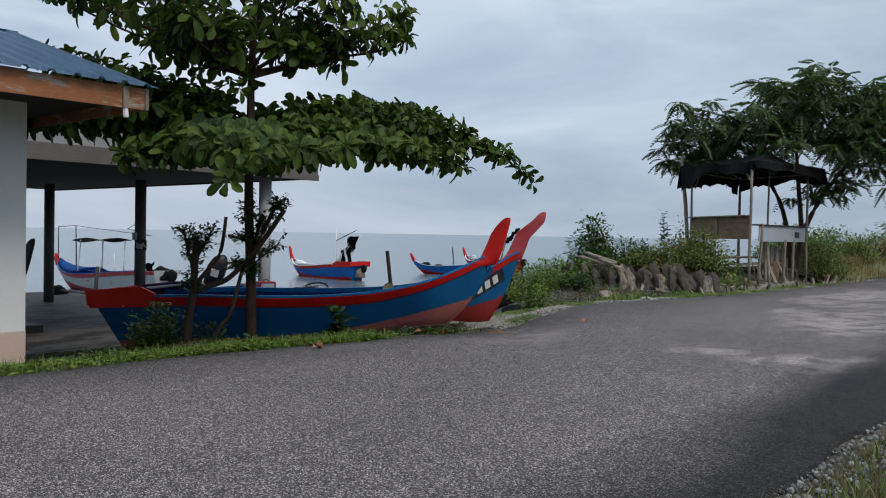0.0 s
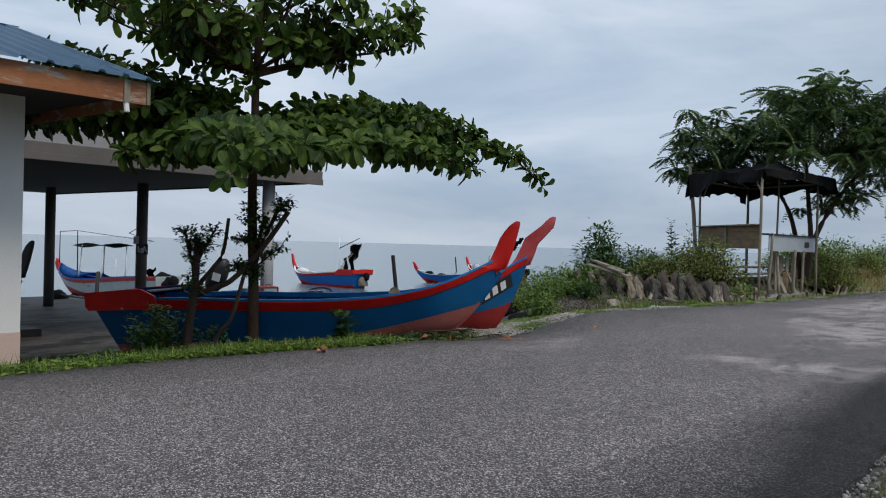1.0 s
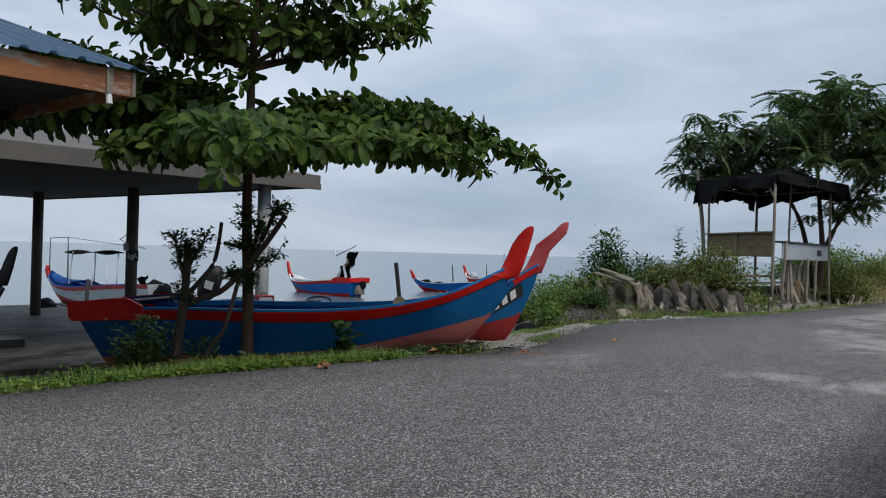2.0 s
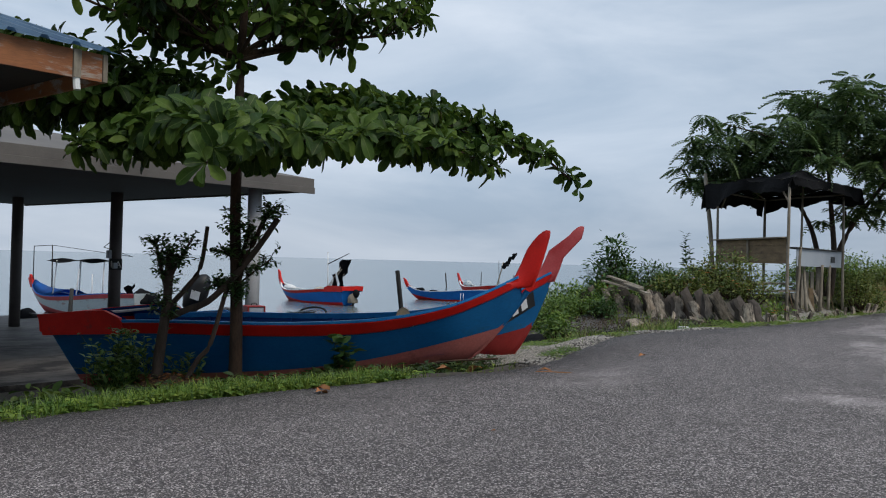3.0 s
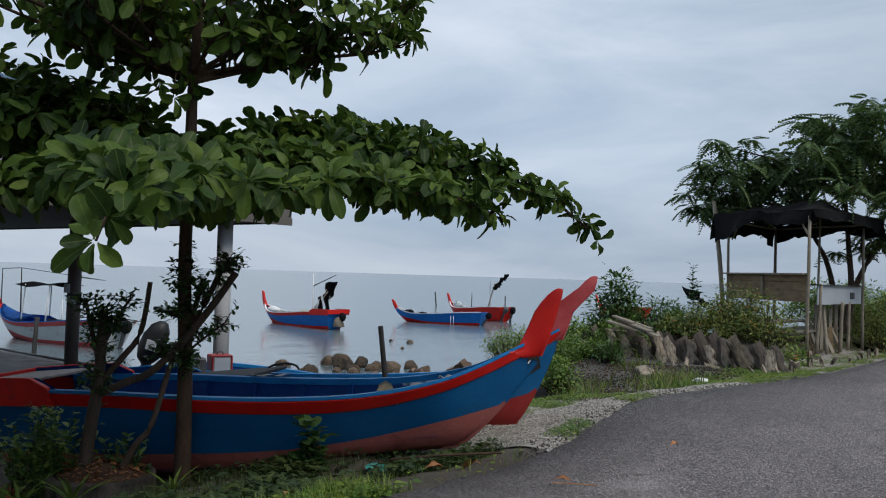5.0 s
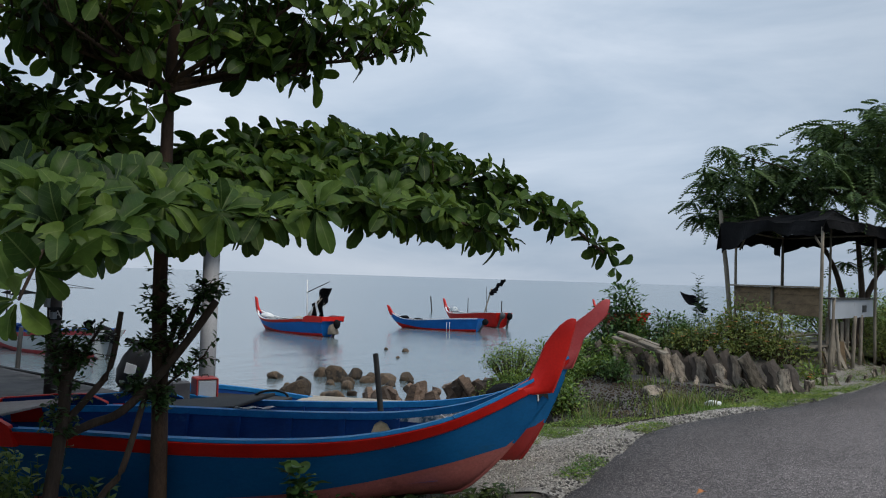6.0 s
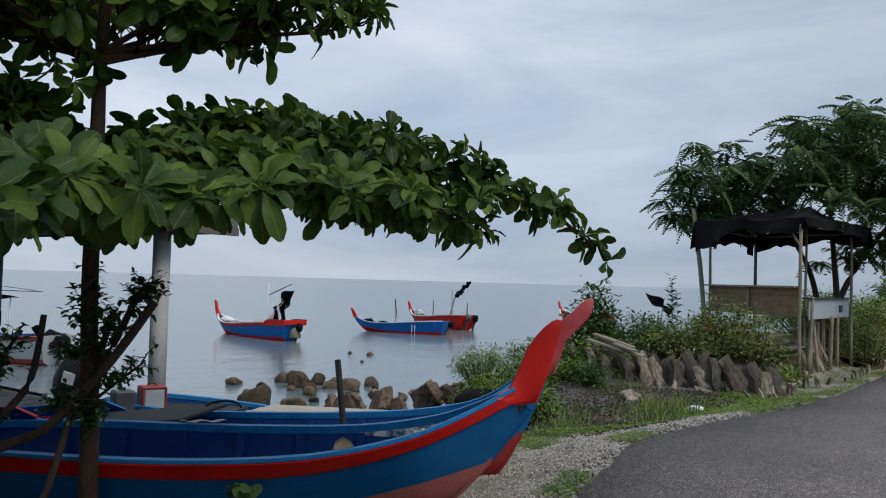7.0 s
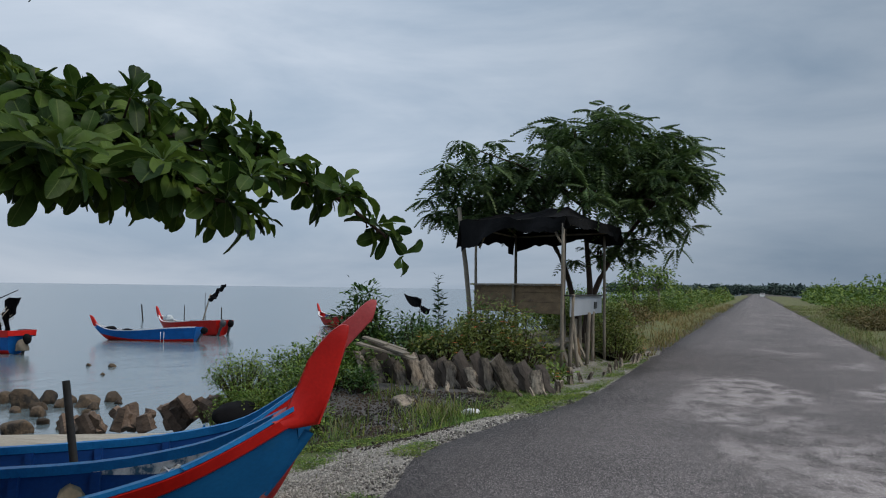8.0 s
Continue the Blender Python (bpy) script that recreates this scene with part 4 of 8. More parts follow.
    if stern_box:
        for side in (1, -1):
            bm, lin = bmesh.new(), bmesh.new()
            rows, inner_rows = [], []
            for x in (-0.24, 0.1, 0.5, 0.85, 1.08):
                w = smooth_curve(HALF, x) + 0.032
                top, low = sheer(-0.2) + 0.13 - 0.13 * step(x, 0.78, 1.08), sheer(x) - RAIL
                rows.append([(x, side * w, low), (x - 0.04, side * (w + 0.02), top), (x - 0.04, side * (w - 0.03), top), (x, side * (w - 0.05), low)])
                inner_rows.append([(x, side * (w - 0.055), low), (x, side * (w - 0.055), top - 0.01)])
            grid = skin(bm, rows, close=True)
            bm.faces.new(grid[0][::-1])
            bm.faces.new(grid[-1])
            part("bulwark", bm, bulwark or rail, boat, "painted raised stern side")
            skin(lin, inner_rows)
            bmesh.ops.solidify(lin, geom=lin.faces[:], thickness=0.012)
            part("lining", lin, inner, boat)
        bm = bmesh.new()
        w = smooth_curve(HALF, -0.2) + 0.03
        box(bm, -0.29, -w, sheer(-0.2) - 0.10, -0.235, w, sheer(-0.2) + 0.125, bevel=0.008)
        part("transom_rail", bm, bulwark or rail, boat)
    if deck:
        # weathered stern seat, level with the raised sides; pale grey includes painted sky reflection
        for k in range(3):
            bm = bmesh.new()
            box(bm, -0.22 + 0.31 * k, -0.50 - 0.02 * k, sheer(-0.2) + 0.055, 0.08 + 0.31 * k, 0.50 + 0.02 * k, sheer(-0.2) + 0.085, bevel=0.006)
            part("deck_board", bm, "grey_deck", boat, "bare grey-pink board, paled for reflected sky" if k == 0 else "")
    # stem post and tall bow blade
    tx, tz = tip
    bm = bmesh.new()
    rows = []
    for i in range(13):
        x = stem[0] - 0.1 + i * (LEN + (-0.12 if low_bow else 0.10 - 1.3 * stem[3]) - stem[0] + 0.1) / 12
        z, w = min(keel(x), sheer(min(x, LEN)) + (0.0 if low_bow else 0.5)), 0.020
        rows.append([(x - 0.05, -w, z + 0.03), (x + 0.006, -w * 0.6, z - 0.008), (x + 0.006, w * 0.6, z - 0.008), (x - 0.05, w, z + 0.03)])
    cut = next(i for i, row in enumerate(rows) if row[0][2] > band(row[0][0]) + 0.04)
    skin(bm, rows[:cut + 1], close=True)
    part("stem_post", bm, bottom, boat, smooth=True)
    bm = bmesh.new()
    skin(bm, rows[cut:], close=True)
    part("stem_post", bm, side_mat, boat, smooth=True)
    bm = bmesh.new()
    # side outline of the blade: it grows out of the joined ends of the strakes and sweeps up to a blunt tip
    dx, dz = -stem[3], stem[3]
    lip = sheer(LEN) - RAIL * 0.66
    back = [(5.94 + dx, sheer(5.94 + dx) + 0.028), (LEN - 0.06 + dx, 1.21 + dz), (LEN + 0.04 + dx, 1.38 + dz), (LEN + 0.12 + dx, 1.53 + dz), (tx - 0.22, tz - 0.12),
            (tx - 0.15, tz - 0.055), (tx - 0.085, tz - 0.012), (tx - 0.045, tz)]
    front = [(LEN - 0.02 + dx, lip - 0.03), (LEN + 0.155 + dx, 1.08 + dz), (LEN + 0.24 + dx, 1.25 + dz), (LEN + 0.31 + dx, 1.41 + dz), (tx - 0.05, tz - 0.18),
             (tx - 0.02, tz - 0.10), (tx - 0.004, tz - 0.045), (tx - 0.002, tz - 0.012)]
    if low_bow:
        back = [(5.78, sheer(5.78) - 0.03), (LEN - 0.1, sheer(LEN) - 0.04), (LEN - 0.02, sheer(LEN))]
        front = [(5.83, sheer(5.8) - 0.13), (LEN + 0.06, sheer(LEN) - 0.14), (LEN + 0.08, sheer(LEN) - 0.05)]
    rows = []
    for i, ((bx, bz), (fx, fz)) in enumerate(zip(back, front)):
        w = (0.165, 0.075, 0.055, 0.048, 0.044, 0.04, 0.032, 0.02)[i]
        thin = (0.38, 0.62, 0.8, 0.9, 1.0, 1.0, 1.0, 1.0)[i]
        edge = [(0.0, 0.70), (0.05, 0.95), (0.2, 1.0), (0.5, 1.0), (0.8, 0.95), (0.95, 0.80), (1.0, 0.45)]
        ring = [(bx + (fx - bx) * u, -w * h * (1 + (thin - 1) * u), bz + (fz - bz) * u) for u, h in edge]
        rows.append(ring + [(x, -y, z) for x, y, z in ring[::-1]])
    grid = skin(bm, rows, close=True)
    bm.faces.new(grid[-1])
    bm.faces.new(grid[0][::-1])
    head = part("stem_head" if low_bow else "bow_blade", bm, blade, boat, "" if low_bow else "tall upswept bow blade", smooth=True)
    head.data.set_sharp_from_angle(angle=radians(38))
    return boat


def boat_pose(stern, foot):
    """A boat's pose from its keel's ends."""
    a, b = Vector(stern), Vector(foot)
    d = b - a
    return pose(*a, 0, -math.degrees(math.atan2(d.z, math.hypot(d.x, d.y))), math.degrees(math.atan2(d.y, d.x)))


BOAT_A = boat_pose((-13.12, 7.92, -1.02), (-8.26, 10.17, -0.42)) @ Matrix.Translation((0.09, 0, 0))
BOAT_B = boat_pose((-14.0, 9.60, -1.19), (-9.12, 12.08, -0.52)) @ Matrix.Translation((0.09, 0, 0))
BOAT_C = boat_pose((-15.3, 11.85, -1.05), (-10.4, 14.30, -1.02))
build_boat("wooden_boat", "blue and red wooden boat with bright red bow, beached on grass", BOAT_A @ Matrix.Translation((0, 0.12, 0.01)) @ Matrix.Rotation(radians(1), 4, "X") @ Matrix.Diagonal((1, 1.15, 1, 1)), tip=(6.52, 1.745), peel=True, deck=True)
build_boat("wooden_boat", "blue and red wooden boat with a faded pinkish bow", BOAT_B @ Matrix.Diagonal((1.04, 1.03, 1.0, 1)), tip=(6.60, 1.965), blade="boat_fade", bottom="boat_wet_red", shape=STEM_B, bulwark="boat_cap")
build_boat("wooden_boat", "low blue wooden boat with pale plank deck beside the others", BOAT_C @ Matrix.Diagonal((0.8, 1, 0.85, 1)), rail="boat_blue", blade="boat_blue", bottom="boat_blue", stern_box=False, ribs=False, low_bow=True, shape=(5.30, 1.757, 1.45, -0.30, 0.0))

# ---------------------------------------------------------------- leaves and plants
LEAF_OUTLINE = [(0.0, 0.08), (0.15, 0.22), (0.35, 0.54), (0.55, 0.86), (0.72, 1.0), (0.86, 0.96), (0.95, 0.74), (1.0, 0.34)]


def leaf_shape(length, width, n=4, droop=0.2, fold=0.18, outline=LEAF_OUTLINE, ripple=0.0):
    """Verts and faces of one leaf along +x: broadest near its blunt tip, folded along its midrib, bent down outwards."""
    verts, faces = [], []
    for i in range(n + 1):
        t = (i / n) ** 0.85
        w = width * 0.5 * curve(outline, t)
        z = -droop * length * t * t
        wave = ripple * w
        verts += [(length * t, -w, z + fold * w + wave * math.sin(13 * t)), (length * t, 0, z), (length * t, w, z + fold * w + wave * math.sin(11 * t + 2))]
    for i in range(n):
        a = 3 * i
        faces += [(a, a + 3, a + 4, a + 1), (a + 1, a + 4, a + 5, a + 2)]
    return np.array(verts), faces


def turn_to(direction, roll=0.0, scale=1.0, at=(0, 0, 0)):
    """A matrix that lays +x along direction, with z as much up as it can be, rolled about it."""
    d = Vector(direction).normalized()
    side = Vector((0, 0, 1)).cross(d)
    side = side.normalized() if side.length > 1e-4 else Vector((0, 1, 0))
    up = d.cross(side)
    rot = Matrix((d, side, up)).transposed() @ Matrix.Rotation(roll, 3, "X")
    return Matrix.Translation(at) @ (rot * scale).to_4x4()


def lay_out(me, flat):
    """Give a leaf mesh its own flat outline as UV, for the veins."""
    at = np.empty(len(me.loops), dtype=np.int32)
    me.loops.foreach_get("vertex_index", at)
    me.uv_layers.new(name="leaf").data.foreach_set("uv", flat[at, :2].astype(np.float32).ravel())


def cloud(name, shapes, places, material, parent=None, label="", smooth=False):
    """Many copies of small shapes in one mesh: places are (shape number, matrix)."""
    all_v, all_f, base = [], [], 0
    for k, m in places:
        v, f = shapes[k]
        a = np.array(m)
        all_v.append(v @ a[:3, :3].T + a[:3, 3])
        all_f += [tuple(i + base for i in face) for face in f]
        base += len(v)
    me = bpy.data.meshes.new(name)
    me.from_pydata(np.concatenate(all_v).tolist() if all_v else [], [], all_f)
    me.materials.append(M[material])
    if shapes is ALMOND:
        lay_out(me, np.concatenate([shapes[k][0] for k, _ in places]))
    if smooth:
        me.polygons.foreach_set("use_smooth", [True] * len(me.polygons))
    ob = new(name, me)
    if parent is not None:
        ob.parent = parent
    return tagged(ob, label, kind="stuff")


def limb(bm, points, r0, r1, n=7):
    k = len(points) - 1
    tube(bm, points, [r0 + (r1 - r0) * i / k for i in range(k + 1)], n)


def bezier(pts, n):
    """A smooth line through points."""
    pts = [Vector(p) for p in pts]
    out = []
    for i in range(len(pts) - 1):
        p0, p1, p2, p3 = pts[max(i - 1, 0)], pts[i], pts[i + 1], pts[min(i + 2, len(pts) - 1)]
        for k in range(n):
            t = k / n
            out.append(0.5 * (2 * p1 + (p2 - p0) * t + (2 * p0 - 5 * p1 + 4 * p2 - p3) * t * t + (3 * p1 - p0 - 3 * p2 + p3) * t ** 3))
    return out + [pts[-1]]


ALMOND = [leaf_shape(l, w, 9, d, f, ripple=0.22) for l, w, d, f in ((0.24, 0.118, 0.34, 0.60), (0.22, 0.114, 0.48, 0.45), (0.26, 0.122, 0.22, 0.65), (0.20, 0.104, 0.40, 0.70), (0.24, 0.108, 0.72, 0.50), (0.25, 0.114, 0.58, 0.58))]


def build_almond_tree():
    """Tiered sea-almond tree: limbs in two whorls, large leaves in rosettes at the twig ends."""
    rng = random.Random(11)
    tree = thing("almond_tree", "sea almond tree with tiers of large glossy green leaves", "tree", pose(-10.36, 8.38, -0.75))
    off = Vector((10.36, -8.38, 0.75))
    trunk = bezier([(-10.36, 8.38, -0.85), (-10.36, 8.37, 0.4), (-10.40, 8.34, 1.6), (-10.37, 8.33, 2.8), (-10.35, 8.32, 3.45), (-10.30, 8.35, 4.6), (-10.2, 8.4, 6.2)], 5)
    bm = bmesh.new()
    n = len(trunk)
    radii = [0.080 - 0.045 * min(i / n, 1) + 0.03 * math.exp(-i / 1.5) + 0.006 * noise.noise((i, 0, 0)) for i in range(n)]
    tube(bm, [p + off for p in trunk], radii, 12)
    part("trunk", bm, "bark", tree, smooth=True)
    lower = [
        [(-10.35, 8.35, 2.50), (-9.4, 9.3, 2.74), (-8.3, 10.0, 2.68), (-7.55, 10.38, 2.42), (-7.08, 10.58, 2.07)],
        [(-10.35, 8.35, 2.45), (-9.3, 8.5, 2.50), (-8.3, 8.8, 2.38), (-7.5, 9.1, 2.22)],
        [(-10.35, 8.35, 2.45), (-9.4, 7.6, 2.34), (-8.5, 7.2, 2.22), (-7.7, 7.2, 2.14)],
        [(-10.35, 8.35, 2.40), (-9.4, 7.3, 2.34), (-8.3, 6.5, 2.20), (-7.5, 6.05, 2.08), (-7.0, 5.7, 1.97)],
        [(-10.35, 8.35, 2.45), (-9.3, 8.9, 2.55), (-8.5, 9.5, 2.40), (-7.8, 9.9, 2.2)],
        [(-10.35, 8.35, 2.40), (-9.9, 7.2, 2.30), (-9.4, 6.5, 2.14)],
        [(-10.35, 8.35, 2.35), (-10.3, 7.2, 2.30), (-10.2, 6.4, 2.16)],
        [(-10.35, 8.35, 2.35), (-9.6, 7.9, 2.35), (-8.8, 7.5, 2.15)],
        [(-10.35, 8.35, 2.55), (-11.2, 7.3, 2.95), (-12.0, 6.6, 3.3), (-12.6, 6.4, 3.65)],
        [(-10.35, 8.35, 2.6), (-11.2, 7.7, 3.1), (-11.9, 7.0, 3.4), (-12.4, 6.2, 3.6)],
        [(-10.35, 8.35, 2.6), (-11.6, 7.9, 3.0), (-12.8, 7.3, 3.3)],
        [(-10.35, 8.35, 2.5), (-11.3, 7.6, 2.65), (-12.3, 6.9, 2.82), (-13.0, 6.4, 2.78)],
        [(-10.35, 8.35, 2.6), (-11.5, 8.5, 2.9), (-12.7, 8.4, 3.0)],
        [(-10.35, 8.35, 2.6), (-11.2, 9.4, 2.85), (-11.9, 10.5, 2.9)],
        [(-10.35, 8.35, 2.6), (-10.3, 9.6, 2.95), (-9.9, 10.9, 3.05), (-9.6, 11.6, 3.05)],
        [(-10.35, 8.35, 2.65), (-9.9, 9.5, 3.0), (-9.5, 10.4, 2.95), (-9.2, 11.0, 2.9)],
        [(-10.35, 8.35, 2.6), (-10.8, 9.6, 2.95), (-11.0, 10.8, 3.0)],
        [(-10.35, 8.35, 2.55), (-9.7, 9.5, 2.78), (-9.1, 10.4, 2.66), (-8.7, 10.9, 2.55)],
        [(-10.35, 8.35, 2.5), (-10.9, 7.4, 2.75), (-11.4, 6.4, 2.75), (-11.7, 5.7, 2.6)],
    ]
    upper = [
        [(-10.33, 8.3, 3.45), (-9.95, 9.2, 3.85), (-9.6, 9.85, 4.15), (-9.35, 10.4, 4.45)],
        [(-10.33, 8.3, 3.45), (-10.15, 9.1, 3.75), (-10.05, 9.6, 3.85)],
        [(-10.33, 8.3, 3.5), (-9.8, 8.8, 4.0), (-9.4, 9.2, 4.45)],
        [(-10.33, 8.3, 3.5), (-9.8, 8.3, 4.05), (-9.3, 8.2, 4.6)],
        [(-10.33, 8.3, 3.45), (-10.1, 7.5, 3.85), (-9.8, 6.7, 4.2), (-9.6, 6.1, 4.5)],
        [(-10.33, 8.3, 3.4), (-10.6, 7.5, 3.75), (-10.8, 6.6, 4.0), (-10.9, 5.8, 4.25)],
        [(-10.33, 8.3, 3.4), (-11.0, 7.7, 3.75), (-11.6, 7.0, 4.05), (-12.0, 6.3, 4.4)],
        [(-10.33, 8.3, 3.45), (-11.2, 8.2, 3.85), (-12.2, 7.9, 4.3)],
        [(-10.33, 8.3, 3.5), (-11.2, 8.8, 3.9), (-12.0, 9.1, 4.4)],
        [(-10.33, 8.3, 3.5), (-10.8, 9.1, 3.9), (-11.2, 9.8, 4.4)],
        [(-10.30, 8.35, 4.2), (-9.8, 9.0, 4.7), (-9.4, 9.6, 5.1)],
        [(-10.30, 8.35, 4.2), (-10.5, 9.2, 4.7), (-10.6, 9.9, 5.1)],
        [(-10.30, 8.35, 4.2), (-9.7, 7.3, 4.7), (-9.2, 6.5, 5.0)],
        [(-10.30, 8.35, 4.2), (-10.9, 7.3, 4.6), (-11.4, 6.2, 4.9)],
        [(-10.30, 8.35, 4.2), (-11.4, 7.9, 4.7), (-12.4, 7.6, 5.1)],
        [(-10.33, 8.3, 3.45), (-10.42, 7.75, 3.58), (-10.5, 7.25, 3.66)],
        [(-10.33, 8.3, 3.45), (-10.85, 7.9, 3.58), (-11.3, 7.5, 3.74)],
        [(-10.33, 8.3, 3.45), (-10.2, 7.6, 3.62), (-10.0, 7.0, 3.78)],
        [(-10.33, 8.3, 3.42), (-10.05, 8.85, 3.62), (-9.75, 9.4, 3.72)],
        [(-10.33, 8.3, 3.5), (-9.8, 9.3, 3.8), (-9.5, 9.9, 3.95), (-9.36, 10.25, 4.08)],
    ]
    places = []
    wind = random.Random(5)

    def rosette(at, axis, count, spread, big=1.0):
        """Leaves round the end of a twig: small upright ones in the middle, large ones arching out and hanging."""
        away = Vector((at.x + 10.36, at.y - 8.38, 0.0))
        away = away.normalized() * min(away.length / 2.5, 1.0) if away.length > 0.01 else away
        hub = (axis * 0.25 + away * rng.uniform(0.1, 0.65) + Vector((rng.gauss(0, 0.22), rng.gauss(0, 0.22), rng.uniform(0.55, 1.0) - 0.9 * spread))).normalized()
        u = hub.orthogonal().normalized()
        v = hub.cross(u)
        first = rng.uniform(0, 6.3)
        for k in range(count):
            a = first + 2.4 * k + rng.uniform(-0.25, 0.25)
            out = (k + 0.5) / count
            th = 0.32 + 1.28 * out ** 0.8 + rng.gauss(0, 0.22)
            d = (hub * math.cos(th) + (u * math.cos(a) + v * math.sin(a)) * math.sin(th) + Vector((0, 0, -0.05 - 0.30 * out * rng.random()))).normalized()
            up = (hub - d * hub.dot(d) + Vector((0, 0, 0.25))).normalized()
            side = up.cross(d).normalized()
            up = d.cross(side)
            rot = Matrix((d, side, up)).transposed() @ Matrix.Rotation(rng.gauss(0, 0.3), 3, "X")
            k_leaf, grown = rng.randrange(len(ALMOND)), big * (0.62 + 0.5 * out ** 0.5) * rng.uniform(0.85, 1.12)
            # fewer, smaller leaves where the limbs thin out over the boat bows
            bare = step(at.y, 9.2, 10.6) * step(at.x, -9.6, -8.6)
            if at.z > 3.4:
                bare = step(at.y, 9.2, 10.2)
            if wind.random() > (0.40 * bare if at.z < 3.45 else 0.36 if at.y > 7.9 else 0.47):
                places.append((k_leaf, Matrix.Translation(at + d * 0.02) @ (rot * grown * (1 - 0.14 * bare)).to_4x4()))

    twigs = bmesh.new()
    for whorl, lower_tier in ((lower, True), (upper, False)):
        for pts in whorl:
            line = bezier(pts, 6)
            bm = bmesh.new()
            limb(bm, [p + off for p in line], 0.045 if lower_tier else 0.028, 0.010)
            part("branch", bm, "bark", tree, smooth=True)
            n = len(line) - 1
            for i in range(3, n + 1):
                d = (line[i] - line[i - 1]).normalized()
                side = d.cross(Vector((0, 0, 1))).normalized()
                front = pts is lower[0]
                for s in (((1, -1, 0.35, -0.35, 0.7) if lower_tier else ((0.8, -0.8) if i % 2 else (0.2,))) if i < 0.75 * n else (0.7, -0.7, 0.0) if i < 0.80 * n or not front else (0.2,)) if i < n else ((0.3, -0.3) if not front else (0.0,)):
                    thin = 1.0 - 0.8 * (i / n) ** 2 if lower_tier else 1.0 - 0.55 * (i / n) ** 3
                    reach = rng.uniform(0.20, 0.72) * thin
                    rise = rng.uniform(-0.22, 0.26) * thin if lower_tier else rng.uniform(0.02, 0.5) * thin
                    if lower_tier and pts[-1][1] > 9.0 and pts[-1][0] > -9.3:
                        reach, rise = reach * 0.75, rise * 0.6
                    if lower_tier and pts[-1][1] < 7.4 and pts[-1][0] > -10.5:
                        rise = 0.40 * rise
                    end = line[i] + side * s * reach + d * rng.uniform(0.0, 0.25) + Vector((0, 0, rise))
                    if not lower_tier and end.y > 9.1 and i < n - 1 and (end.z < 3.5 or wind.random() < 0.35):
                        continue
                    limb(twigs, [line[i] + off, (line[i] + end) / 2 + off + Vector((0, 0, -0.03)), end + off], 0.012, 0.006, 5)
                    rosette(end, (end - line[i]).normalized(), rng.randint(7, 11) if i < n - 1 else 6, rng.uniform(0.05, 0.55) if lower_tier else rng.uniform(0.4, 0.95), 0.74 + 0.26 * thin if lower_tier else 1.02)
    # hanging sprays of leaves seen below the tier
    for at in ((-6.63, 5.34, 1.66), (-6.72, 5.44, 1.78), (-6.98, 10.64, 1.93), (-10.2, 8.0, 3.2), (-10.28, 7.9, 3.35), (-10.5, 7.75, 3.2), (-10.45, 7.7, 3.0), (-10.6, 7.6, 3.4), (-10.35, 7.8, 3.5), (-10.55, 7.9, 3.05), (-10.22, 8.2, 3.40), (-7.1, 6.0, 1.95)):
        rosette(Vector(at), Vector((0, 0, -0.9)), 7, 0.8, 0.84)
    limb(twigs, [Vector(p) + off for p in ((-7.0, 5.7, 1.98), (-6.85, 5.58, 1.95), (-6.72, 5.44, 1.80), (-6.63, 5.34, 1.66))], 0.012, 0.006, 5)
    limb(twigs, [Vector(p) + off for p in ((-10.35, 8.3, 3.5), (-10.25, 8.05, 3.45), (-10.2, 8.0, 3.2))], 0.012, 0.006, 5)
    tagged(part("twig", twigs, "bark", tree, smooth=True), kind="stuff")
    # full rosettes turned to the light along the road side
    for at in ((-7.36, 6.0, 2.00), (-7.05, 5.75, 1.96), (-7.3, 6.7, 2.10), (-7.2, 7.3, 2.16), (-7.35, 8.0, 2.24), (-7.4, 8.7, 2.30), (-7.3, 9.3, 2.30), (-7.6, 9.9, 2.38), (-7.9, 6.3, 2.12), (-7.7, 7.6, 2.22)):
        rosette(Vector(at), Vector((0.5, -0.25, 0.25)), 12, 0.15, 0.86)
    near = sorted(range(len(places)), key=lambda i: -places[i][1].translation.x)[:300]
    near_set = set(near)
    meshes = []
    for v, f in ALMOND:
        me = bpy.data.meshes.new("leaf")
        me.from_pydata(v.tolist(), [], f)
        lay_out(me, v)
        me.materials.append(M["almond_leaf_single"])
        me.polygons.foreach_set("use_smooth", [True] * len(me.polygons))
        meshes.append(me)
    shift = Matrix.Translation(off)
    for i in near:
        k, m = places[i]
        leaf = new("leaf", meshes[k])
        leaf.parent, leaf.matrix_basis = tree, shift @ m
    cloud("crown", ALMOND, [(k, shift @ m) for i, (k, m) in enumerate(places) if i not in near_set], "almond_leaf", tree, smooth=True)
    return tree


build_almond_tree()

POINTED = [(0.0, 0.1), (0.2, 0.7), (0.45, 1.0), (0.75, 0.7), (1.0, 0.05)]
SMALL = [leaf_shape(l, w, 3, d, 0.25, POINTED) for l, w, d in ((0.075, 0.04, 0.2), (0.06, 0.035, 0.4), (0.09, 0.045, 0.3))]
BROAD = [leaf_shape(l, w, 5, d, 0.2, [(0.0, 0.35), (0.15, 0.85), (0.35, 1.0), (0.6, 0.85), (0.8, 0.55), (1.0, 0.05)], 0.15) for l, w, d in ((0.15, 0.13, 0.3), (0.13, 0.12, 0.5), (0.17, 0.14, 0.4))]
MEDIUM = [leaf_shape(l, w, 4, d, 0.25, POINTED) for l, w, d in ((0.13, 0.07, 0.25), (0.11, 0.06, 0.4), (0.15, 0.075, 0.3))]


